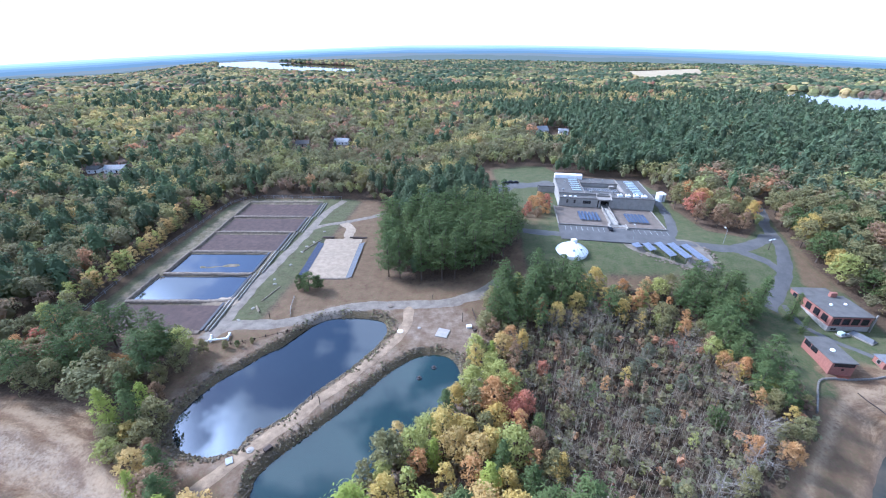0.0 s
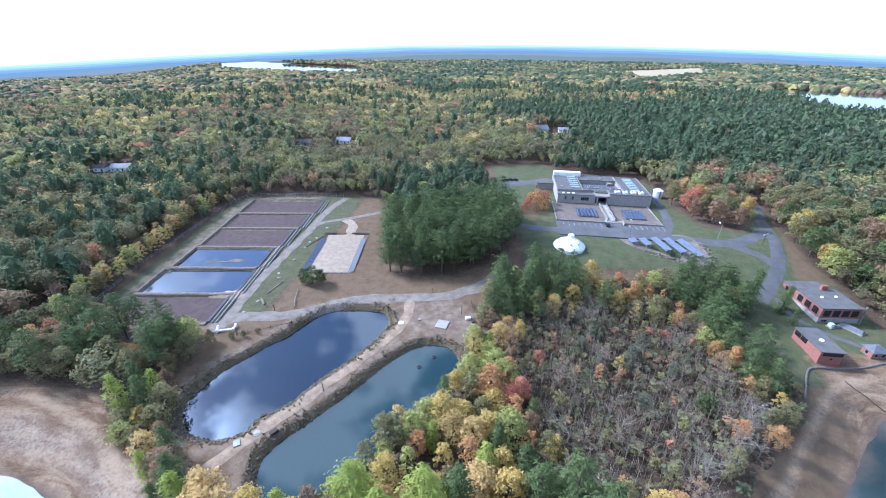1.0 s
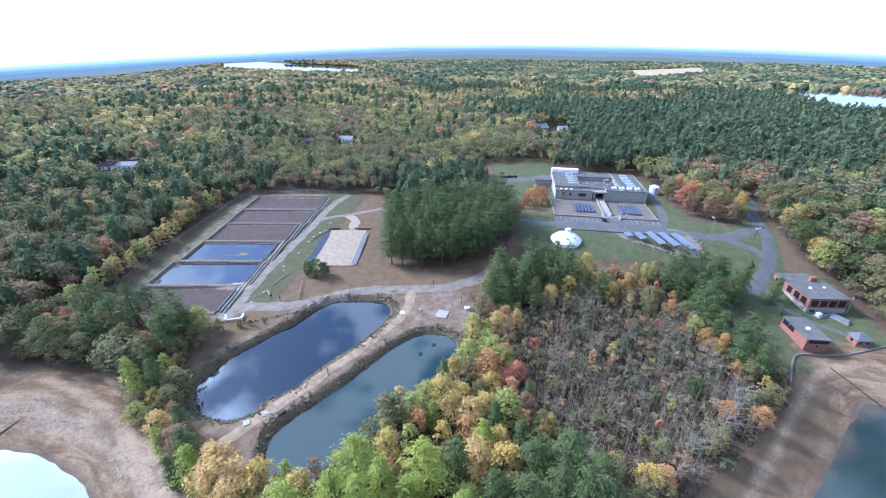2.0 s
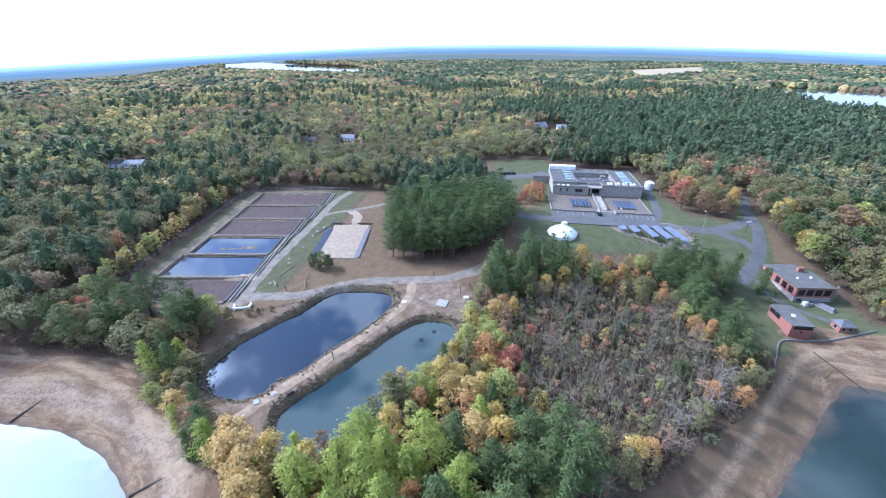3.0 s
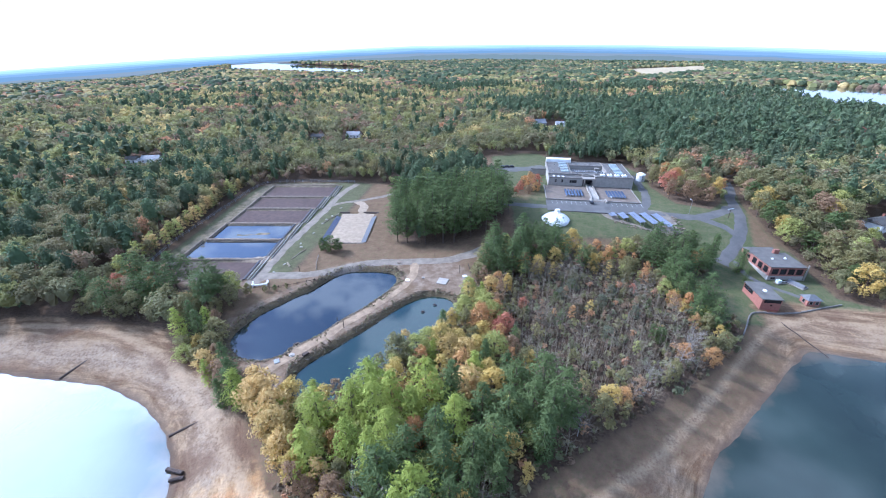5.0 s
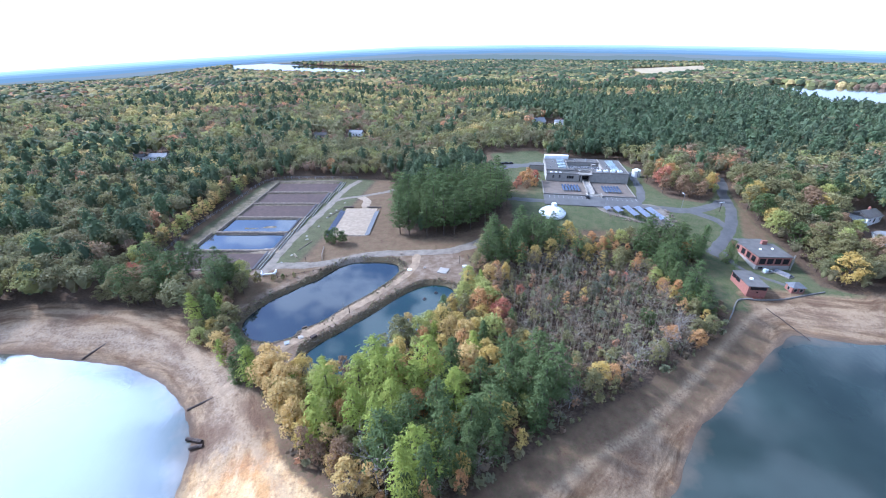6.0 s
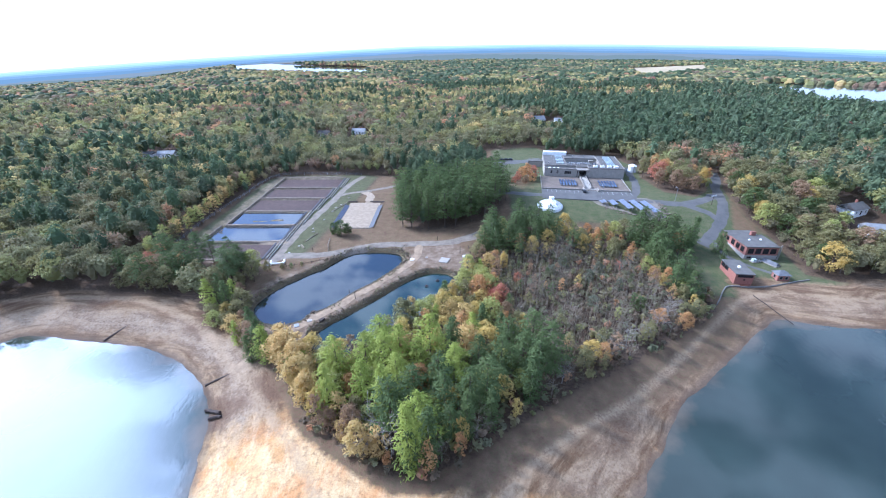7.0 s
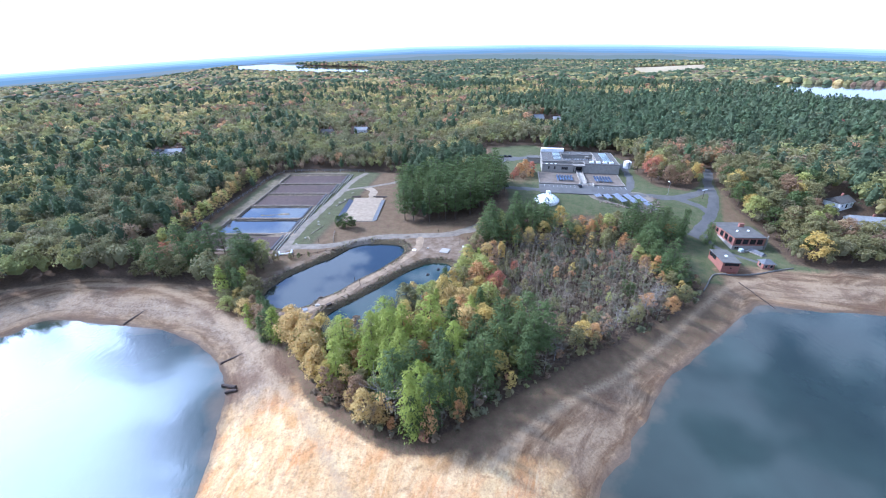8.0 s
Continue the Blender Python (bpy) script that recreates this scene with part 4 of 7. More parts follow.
plant_point()
for x, y, k, leaf, tall, broad in ((-5.6, 9.0, "spire", "young_pine", 23, 0.95), (-1.2, 10.6, "spire", "pine", 20, 1.0), (3.6, 16.0, "pine", "pine", 15, 1.0), (6.5, 17.0, "leafy", "yellow", 9, 0.9),
                                   (10.5, 18.5, "bare", "brown", 9, 1.3), (-10.8, 10.5, "bush", "orange", 4.5, 0.9), (-14.5, 12.6, "bush", "tan", 6, 1.0), (-48, 46, "leafy", "tan", 14, 1.0),
                                   (-44, 41.5, "leafy", "tan", 15, 1.15), (-40.5, 37, "leafy", "tan", 15, 1.15), (-38, 32.5, "leafy", "tan", 14, 1.1), (-34.5, 27.5, "leafy", "tan", 12.5, 1.05),
                                   (-31, 23.5, "leafy", "yellow", 11, 1.0), (-26.5, 19.5, "leafy", "brown", 9, 1.0), (-22.5, 16.8, "leafy", "tan", 8, 1.0), (-18.5, 14.6, "leafy", "brown", 8, 1.0)):
    tree(k, leaf, x, y, tall, "at the sandy tip", broad)
grey = tree("bare", "brown", -12.5, 15.0, 12, "at the sandy tip", 1.7).children[0]
grey.data = grey.data.copy()
grey.data.materials[0] = MAT["bleached"]
for x, y, tall, broad in ((46, 44, 8, 1.0), (54, 47.5, 8, 1.0), (61, 54, 9, 1.15), (67, 55.5, 8.5, 1.0), (73, 60.5, 9.5, 1.2), (79, 66, 9, 1.1), (82, 70, 8.5, 1.0), (36, 37, 8, 1.0)):
    ob = tree("bare", "brown", x, y, tall, "along the swamp's open edge", broad)
    old = ob.children[0]
    old.data = old.data.copy()
    old.data.materials[0] = MAT["bleached"]
for x, y, k, leaf, tall in ((72, 122, "leafy", "orange", 11), (64, 117, "leafy", "yellow", 11), (69, 112, "slim", "yellow", 9), (78, 116, "leafy", "oak", 10), (60, 121, "slim", "red", 8),
                            (82, 108, "leafy", "orange", 9), (86, 101, "leafy", "brown", 9), (88, 95, "bush", "yellow", 7), (90, 90, "leafy", "orange", 9), (92, 83, "bush", "lime", 7.5),
                            (87, 79, "slim", "orange", 8), (76, 103, "bush", "red", 4.5), (66, 99, "bush", "sage", 6), (60, 92, "bush", "sage", 6.5), (70, 86, "bush", "sage", 6),
                            (52, 104, "bush", "sage", 6), (46, 98, "bush", "sage", 5.5), (56, 74, "bush", "sage", 6), (31, 92, "bush", "red", 5), (34, 112, "slim", "lime", 9),
                            (73, 73, "bush", "pine", 6), (62, 66, "slim", "lime", 7), (46, 112, "slim", "yellow", 9), (26, 101, "leafy", "yellow", 10), (22, 76, "leafy", "red", 10),
                            (20, 84, "leafy", "orange", 10), (24, 68, "spire", "pine", 11), (14, 58, "spire", "pine", 13), (27, 58, "leafy", "yellow", 9), (10, 47, "leafy", "orange", 9)):
    tree(k, leaf, x, y, tall, "round the swamp thicket")


def plant_spit():
    rng = np.random.default_rng(11)
    for x, y in scatter(SPIT_WOOD, 4.3, 12, 900, 0.5, 60):
        k = pick(rng, {"spire": 5, "bush": 3, "leafy": 1.5})
        tree(k, pick(rng, {"young_pine": 2, "pine": 3}) if k == "spire" else pick(rng, {"yellow": 1, "oak": 3, "brown": 2, "tan": 2, "lime": 2}), x, y, rng.uniform(9.5, 14) if k == "spire" else rng.uniform(5, 8.5), "beside the pond", 1.3)
    west = [(-134, 84), (-100, 84), (-88, 82), (-83, 92), (-88, 106), (-112, 110), (-134, 112)]
    for x, y in scatter(west, 4.9, 13, 2200, 0.3, 120):
        k = "pine" if rng.random() < (0.62 if x > -112 and y > 90 else 0.25) else pick(rng, {"leafy": 5, "bush": 2})
        tree(k, "pine" if k == "pine" else pick(rng, {"oak": 4, "brown": 3, "orange": 1, "lime": 1.5, "red": 0.3}), x, y,
             rng.uniform(14, 19) if k == "pine" else rng.uniform(9, 13) if k == "leafy" else rng.uniform(5, 8), "behind the beach", 1.25 if k == "pine" else 1.1)
    for x, y, k, leaf, tall in ((-80.5, 99, "leafy", "lime", 12), (-78.5, 93, "leafy", "oak", 10), (-82, 88, "bush", "oak", 7), (-79.5, 82.5, "bush", "brown", 6), (-84, 96, "pine", "pine", 16), (-76.5, 101.5, "bush", "oak", 5),
                                (-70.5, 103.5, "bush", "oak", 3), (-67, 104.6, "bush", "pine", 2.6), (-63, 106.2, "bush", "oak", 2.4)):
        tree(k, leaf, x, y, tall, "at the pond's west bank")


plant_spit()


def plant_stand():
    """The tall pine stand in the middle and the coloured trees by the building."""
    rng = np.random.default_rng(21)
    stand = [(-23, 149), (-7, 144), (5, 143), (18, 147), (28, 154), (35, 165), (32, 190), (-2, 200), (-28, 190)]
    for x, y in scatter(stand, 4.9, 22, 3500, 0.0, 130):
        tree("pine", "pine", x, y, rng.uniform(18, 24), "in the dense stand")
    group = [(128, 180), (142, 171), (157, 184), (160, 204), (150, 222), (132, 226), (127, 206)]
    for x, y, leaf, tall, broad in ((131.5, 196, "red", 13, 1.3), (138.5, 178, "brown", 9, 1.2), (152, 184, "yellow", 13, 0.8), (156, 187, "orange", 12, 0.75)):
        tree("leafy", leaf, x, y, tall, "beside the drive", broad)
    for x, y in scatter(group, 6.4, 23, 800, 0.0, 40):
        if min(math.hypot(x - a, y - b) for a, b in TREES[-60:]) > 4:
            tree("leafy", pick(rng, {"orange": 1.5, "brown": 5, "oak": 6, "yellow": 0.4, "red": 0.5}), x, y, rng.uniform(9, 14), "beside the drive")
    east = [(159, 146), (160, 164), (167, 180), (178, 204), (202, 204), (206, 160), (202, 130), (190, 100), (163, 99), (160, 114), (163, 128), (160, 137)]
    for x, y in scatter(east, 5.6, 24, 2500, 0.0, 105):
        clear = True
        for cx, cy in ((213, 151), (213, 133)):
            q = math.hypot(cx, cy)
            ahead, aside = (cx * (cx - x) + cy * (cy - y)) / q, abs(cx * (cy - y) - cy * (cx - x)) / q
            clear &= math.hypot(x - cx, y - cy) > 12 and not (0 < ahead < 22 and aside < 7)
        if clear:
            tree("leafy", pick(rng, {"oak": 8, "brown": 2, "lime": 1.2, "yellow": 0.4, "orange": 0.5}) if rng.random() < 0.8 else "pine", x, y, rng.uniform(11, 16), "east of the drive", 1.2)
    for x, y, leaf, tall in ((46, 200, "red", 6), (49, 206, "orange", 7.5), (43, 195, "red", 4.5), (55, 198, "orange", 6), (50, 194, "brown", 5), (57, 207, "red", 8)):
        tree("bush", leaf, x, y, tall, "beside the plant")
    # the pale edge of the wood along the filter beds
    for y in np.arange(112, 244, 2.1):
        x = -137.5 - 0.02 * (y - 175) + rng.normal() * 2.0
        tree("slim", pick(rng, {"lime": 4, "tan": 4, "oak": 5, "brown": 1}), x, y + rng.normal(), rng.uniform(8, 12.5), "along the filter beds", 1.2)
    for x, y, k, leaf, tall in ((-53.0, 138.5, "bush", "pine", 8.5), (-57, 139.5, "bush", "pine", 6.5), (-49.8, 140, "bush", "pine", 6), (52, 202, "leafy", "orange", 11), (114.5, 119.5, "spire", "pine", 18),
                                (118.5, 124.5, "spire", "pine", 15), (110, 126, "pine", "pine", 15), (127, 119, "spire", "pine", 12), (130.5, 121.5, "spire", "pine", 10), (126, 112, "spire", "pine", 8)):
        tree(k, leaf, x, y, tall, "standing in the grass")


plant_stand()


# ---------------------------------------------------------------- woods round the place
TINTS = {"pine": (0.106, 0.136, 0.070), "oak": (0.218, 0.198, 0.098), "lime": (0.285, 0.268, 0.105), "yellow": (0.489, 0.385, 0.156), "orange": (0.458, 0.260, 0.135),
         "brown": (0.250, 0.176, 0.110), "red": (0.416, 0.177, 0.125), "sage": (0.205, 0.196, 0.105), "dun": (0.152, 0.120, 0.074)}
TINT_NAMES = list(TINTS)
TINT_TABLE = np.array([TINTS[k] for k in TINT_NAMES])


def wood_kind(x, y, rng):
    """Species of the wood at each place, by broad patches, plus a sunlit band done in yellow crowns."""
    a, b, c = vnoise(x / 75, y / 75, 1), vnoise(x / 210 + 9, y / 260, 2), vnoise(x / 28, y / 28, 3)
    pine = 0.10 + 0.7 * S((a - 0.55) / 0.22)
    pine = np.where((x > 70) & (y > 262) & (y < 620) & (x < 520), 0.9 - 0.5 * S((y - 520) / 100), pine)
    pine = np.where((x < -130) & (y < 330), np.maximum(0.4 * pine, 0.15 + 0.17 * S((y - 150) / 60)), pine)
    pine = np.where((x < -60) & (y > 330), 0.45 * pine, pine)
    pine = np.where((x > 165) & (y < 250), 0.25, pine)
    pine = np.where((np.abs(x + 20) < 130) & (y > 285) & (y < 460), 0.2 * pine, pine)
    pine = np.where((x > -34) & (x < 42) & (y > 140) & (y < 262), 0.93, pine)
    u = rng.random(len(x))
    v = np.clip(c * 0.72 + rng.random(len(x)) * 0.36 - 0.03, 0, 1)
    warm = S((y - 380) / 500) * 0.35 + 0.35 * b
    # sunlight on the middle distance, painted as a larger share of yellow crowns
    warm = warm + 0.4 * S((y - 430) / 120) * (1 - S((y - 950) / 200)) * S((x + 480) / 150) * (1 - S((x - 420) / 150))
    warm = np.where((x < -250) & (y > 700), 1.0, warm)
    kind = np.full(len(x), 1)
    kind[v < 0.35 + 0.25 * warm] = 2
    kind[v < 0.12 + 0.28 * warm] = 3
    kind[v > 0.80 - 0.12 * warm] = 5
    kind[v > 0.93 - 0.16 * warm] = 4
    kind[(v > 0.985)] = 6
    kind[u < pine] = 0
    return kind


def templates(fn, n):
    return [fn(np.random.default_rng(500 + i)) for i in range(n)]


def with_body(v, f, nr, rng, radius, low, top, n=7):
    """Add an inner lumpy body, so that a crown is closed."""
    prof = ((0.55, low), (1.0, low + 0.35 * (top - low)), (0.72, low + 0.75 * (top - low)))
    V = [(0, 0, top)]
    for ring, (q, z) in enumerate(prof):
        for k in range(n):
            a = 6.283 * (k + 0.5 * (ring % 2)) / n
            w = radius * q * rng.uniform(0.72, 1.1)
            V.append((w * math.cos(a), w * math.sin(a), z + rng.uniform(-0.03, 0.03)))
    o = len(v)
    F4 = []
    for ring in (0, 1):
        for k in range(n):
            F4.append((1 + ring * n + k, 1 + ring * n + (k + 1) % n, 1 + (ring + 1) * n + (k + 1) % n, 1 + (ring + 1) * n + k))
    for k in range(0, n - 1, 2):
        F4.append((0, 1 + 2 * n + k, 1 + 2 * n + k + 1, 1 + 2 * n + (k + 2) % n))
    V = np.array(V)
    return np.concatenate([v, V]), np.concatenate([f, np.array(F4) + o]), np.concatenate([nr, unit(V - (0, 0, low))])


def t_pine(rng, k, size):
    z = rng.uniform(0.22, 1.0, k) ** 0.8
    r = 0.25 * (1 - z ** 2.8) ** 0.65 * rng.uniform(0.5, 1.08, k) + 0.02
    a = rng.uniform(0, 6.283, k)
    out = unit(np.stack([np.cos(a), np.sin(a), np.full(k, 0.75)], 1))
    v, f, n = cards(np.stack([r * np.cos(a), r * np.sin(a), z], 1), size, rng, out, aspect=1.15, flat=0.25)
    return with_body(v, f, n, rng, 0.15, 0.3, 0.93, 6)


def t_leafy(rng, k, size, lobes=11):
    lob = unit(rng.normal(size=(lobes, 3)))
    lob[:, 2] = np.abs(lob[:, 2]) * 1.1 - 0.15
    rad = rng.uniform(0.10, 0.17, lobes)
    w = rng.choice(lobes, k, p=rad ** 2 / np.sum(rad ** 2))
    d = unit(rng.normal(size=(k, 3)))
    d[:, 2] = np.where(d[:, 2] < -0.25, -d[:, 2], d[:, 2])
    c = lob[w] * (0.20, 0.20, 0.20) + d * rad[w][:, None] * rng.uniform(0.75, 1.12, (k, 1)) + (0, 0, 0.62)
    v, f, n = cards(c, size, rng, unit(0.9 * d + 0.5 * unit(c - (0, 0, 0.5))))
    return with_body(v, f, n, rng, 0.17, 0.36, 0.78, 6)


def t_mound(rng, n=8):
    """A far crown: a lumpy dome."""
    V = [(0, 0, 1.0)]
    for ring, (rr, zz) in enumerate(((0.26, 0.86), (0.42, 0.45))):
        for k in range(n):
            a = 6.283 * (k + 0.5 * ring) / n
            q = rng.uniform(0.75, 1.2)
            V.append((rr * q * math.cos(a), rr * q * math.sin(a), zz * rng.uniform(0.85, 1.1)))
    F3 = [(0, 1 + k, 1 + (k + 1) % n) for k in range(n)]
    for k in range(n):
        F3.append((1 + k, 1 + n + k, 1 + (k + 1) % n)); F3.append((1 + (k + 1) % n, 1 + n + k, 1 + n + (k + 1) % n))
    V = np.array(V)
    return V, np.array(F3), unit(V - (0, 0, 0.35))


def plant_mass(name, pos, tall, kinds, temps, rng, label, wide=1.0):
    """Join many crowns into one mesh, each with its own colour, turn and size."""
    V, Fc, C, Nr, o = [], [], [], [], 0
    n = len(pos)
    which = rng.integers(1000, size=n)
    for species in (0, 1):
        bank = temps[species]
        for j, (tv, tf, tn) in enumerate(bank):
            sel = np.where(((kinds == 0) == (species == 0)) & (which % len(bank) == j))[0]
            if not len(sel):
                continue
            a = rng.uniform(0, 6.283, len(sel))
            h = tall[sel]
            w = h * rng.uniform(0.85, 1.25, len(sel)) * wide
            x = (tv[None, :, 0] * np.cos(a)[:, None] - tv[None, :, 1] * np.sin(a)[:, None]) * w[:, None] + pos[sel, 0][:, None]
            y = (tv[None, :, 0] * np.sin(a)[:, None] + tv[None, :, 1] * np.cos(a)[:, None]) * w[:, None] + pos[sel, 1][:, None]
            z = tv[None, :, 2] * h[:, None] + pos[sel, 2][:, None]
            V.append(np.stack([x, y, z], -1).reshape(-1, 3))
            nx = tn[None, :, 0] * np.cos(a)[:, None] - tn[None, :, 1] * np.sin(a)[:, None]
            ny = tn[None, :, 0] * np.sin(a)[:, None] + tn[None, :, 1] * np.cos(a)[:, None]
            Nr.append(np.stack([nx, ny, np.broadcast_to(tn[None, :, 2], nx.shape)], -1).reshape(-1, 3))
            Fc.append((tf[None] + (np.arange(len(sel)) * len(tv))[:, None, None]).reshape(-1, tf.shape[1]) + o)
            o += len(sel) * len(tv)
            col = TINT_TABLE[kinds[sel]] * rng.uniform(0.86, 1.16, (len(sel), 1)) * rng.uniform(0.95, 1.05, (len(sel), 3))
            C.append(np.repeat(col, len(tv), axis=0))
    V, Fc, C = np.concatenate(V), np.concatenate(Fc), np.concatenate(C)
    me = mesh_np(name, V, Fc, MAT["woods"], False, np.concatenate(Nr))
    at = me.attributes.new("tint", "FLOAT_COLOR", "POINT")
    at.data.foreach_set("color", np.concatenate([C, np.ones((len(C), 1))], 1).astype(np.float32).ravel())
    return tagged(new(name, me), label, "woodland", kind="stuff")


CLEARINGS = [(-252, 300, 17, 44), (-98, 398, 13, 48), (-132, 390, 10, 40), (110, 410, 17, 48), (213, 151, 10, 26), (213, 133, 10, 24)]
FAR_LAKES = [[(600, 800), (540, 640), (505, 520), (570, 455), (800, 430), (1150, 440), (1150, 750), (805, 774), (712, 822), (680, 890)],
             [(-1010, 2020), (-905, 2290), (-735, 2060), (-350, 1810), (-312, 1610), (-262, 1380), (-440, 1390), (-650, 1450), (-840, 1610)]]
FAR_FIELD = [(613, 1530), (1020, 1750), (862, 1450), (740, 1250), (505, 1100)]


def wooded(x, y):
    """Where the woods round the place stand."""
    r = np.hypot(x, y)
    ok = np.ones(len(x), bool)
    near = r < 900
    ok[near] &= ~inside(x[near], y[near], OPEN) & (poly_d(x[near], y[near], LAND) > 22) & ~inside(x[near], y[near], POINT_WOOD) & ~inside(x[near], y[near], SPIT_WOOD)
    for cx, cy, cr, reach in CLEARINGS:
        ok &= np.hypot(x - cx, y - cy) > cr
    for poly in FAR_LAKES + [FAR_FIELD]:
        ok &= ~inside(x, y, poly)
    return ok


def field_points(r0, r1, gap, rng):
    """A shaken grid of places in a ring north of the point."""
    n = int(2 * r1 / gap)
    g = (np.arange(n) - n / 2) * gap
    X, Y = np.meshgrid(g, g[g > -60])
    x = X.ravel() + rng.uniform(-0.42, 0.42, X.size) * gap
    y = Y.ravel() + rng.uniform(-0.42, 0.42, X.size) * gap
    r = np.hypot(x, y)
    m = (r > r0) & (r <= r1) & (np.abs(x) < 1.22 * (y + 75) + 40) & (y > 20)
    x, y = x[m], y[m]
    m = wooded(x, y)
    return x[m], y[m]


def build_woods():
    rng = np.random.default_rng(77)
    taken = np.array(TREES)
    lod0 = (templates(lambda g: t_pine(g, 150, 0.036), 6), templates(lambda g: t_leafy(g, 330, 0.033), 8))
    lod1 = (templates(lambda g: t_pine(g, 62, 0.052), 6), templates(lambda g: t_leafy(g, 70, 0.054), 7))
    lod2 = (templates(lambda g: t_pine(g, 11, 0.10), 5), templates(lambda g: t_leafy(g, 15, 0.105), 6))
    lod3 = (templates(lambda g: t_mound(g, 5), 5), templates(lambda g: t_mound(g, 5), 5))
    for name, r0, r1, gap, temps, tall, wide, label in (
            ("edge_woodland", 0, 270, 6.3, lod0, (12, 18), 1.0, "autumn woodland of oak and pine round the open ground"),
            ("woodland", 270, 400, 6.4, lod1, (12, 18), 1.0, "dense autumn woodland of pine and oak"),
            ("middle_woodland", 400, 900, 8.2, lod2, (13, 19), 1.05, "autumn woodland of pine and oak farther off"),
            ("far_woodland", 900, 2250, 13.0, lod3, (12, 17), 1.28, "far autumn woodland canopy")):
        x, y = field_points(r0, r1, gap, rng)
        if r0 == 0:
            near = np.array([np.min(np.hypot(taken[:, 0] - a, taken[:, 1] - b)) for a, b in zip(x, y)])
            x, y = x[near > 4], y[near > 4]
        k = wood_kind(x, y, rng)
        t = rng.uniform(*tall, len(x)) * np.where(k == 0, 1.12, 0.95)
        if r0 < 300:
            t *= 0.62 + 0.38 * S(-poly_d(x, y, OPEN) / 16)
        for cx, cy, cr, reach in CLEARINGS:
            # lower growth on the open side of each house
            q = math.hypot(cx, cy)
            f, l = (cx * (cx - x) + cy * (cy - y)) / q, np.abs(cx * (cy - y) - cy * (cx - x)) / q
            t *= np.where((f > 0) & (f < cr + reach) & (l < cr), 0.45, 1.0)
        plant_mass(name, np.stack([x, y, height(x, y) - 0.5], 1), t, k, temps, rng, label, wide)


build_woods()


def brush():
    """Low grey-brown thicket on the swamp floor and along the wood's edge."""
    rng = np.random.default_rng(91)
    p = scatter([(q[0], q[1]) for q in POINT_WOOD], 1.7, 92, 5200, -1.0, 1700)
    k = np.array([pick(rng, {"oak": 3, "brown": 2, "dun": 6, "orange": 0.7, "lime": 1, "sage": 3}) for _ in p])
    kinds = np.array([TINT_NAMES.index(v) for v in k])
    temps = (templates(lambda g: t_leafy(g, 18, 0.15), 3), templates(lambda g: t_leafy(g, 18, 0.15), 5))
    plant_mass("brush", np.stack([p[:, 0], p[:, 1], height(p[:, 0], p[:, 1]) - 0.4], 1), rng.uniform(1.6, 4.2, len(p)), kinds, temps, rng, "low brown thicket under the trees", 1.2)


brush()


def swamp_brush():
    """Rounded grey-green and brown bushes filling the swamp."""
    rng = np.random.default_rng(95)
    p = scatter(SWAMP, 2.0, 96, 7000, -4.0, 950)
    p = p[rng.random(len(p)) < 0.55 + 0.45 * S((p[:, 1] - 66) / 18)]
    kinds = np.array([TINT_NAMES.index(pick(rng, {"oak": 1.6, "brown": 1.4, "dun": 6, "sage": 9, "orange": 0.35, "lime": 0.5, "red": 0.15, "yellow": 0.25})) for _ in p])
    temps = (templates(lambda g: t_leafy(g, 46, 0.075), 4), templates(lambda g: t_leafy(g, 46, 0.075), 6))
    plant_mass("swamp_brush", np.stack([p[:, 0], p[:, 1], height(p[:, 0], p[:, 1]) - 0.9], 1), rng.uniform(1.6, 5.6, len(p)) * (0.6 + 0.6 * vnoise(p[:, 0] / 11, p[:, 1] / 11, 8)), kinds, temps, rng, "grey-brown bushes of the swamp thicket", 0.85)


swamp_brush()
for nm, poly in zip(("far_lake",) * 2, FAR_LAKES):
    zz = max(height(np.array([p[0] for p in poly]), np.array([p[1] for p in poly]))) + 0.6
    sheet(nm, poly, float(zz), MAT["lake"], "far lake among the woods")
zz = max(height(np.array([p[0] for p in FAR_FIELD]), np.array([p[1] for p in FAR_FIELD]))) + 0.4
sheet("far_field", FAR_FIELD, float(zz), MAT["straw"], "pale open field among far woods", "field")

# ---------------------------------------------------------------- the filter beds
def slab(name, x0, y0, x1, y1, z, mat, label, cat="ground"):
    """A thin level sheet with a little unevenness."""
    nx, ny = max(2, int((x1 - x0) / 1.5)), max(2, int((y1 - y0) / 1.5))
    X, Y = np.meshgrid(np.linspace(x0, x1, nx), np.linspace(y0, y1, ny))
    Z = z + 0.05 * np.sin(X * 1.9) * np.sin(Y * 0.4) + 0.03 * np.sin(Y * 3.1)
    i = np.arange(nx * ny).reshape(ny, nx)
    f = np.stack([i[:-1, :-1], i[:-1, 1:], i[1:, 1:], i[1:, :-1]], -1).reshape(-1, 4)
    return tagged(new(name, mesh_np(name, np.stack([X, Y, Z], -1).reshape(-1, 3), f, mat, True)), label, cat, kind="structure")


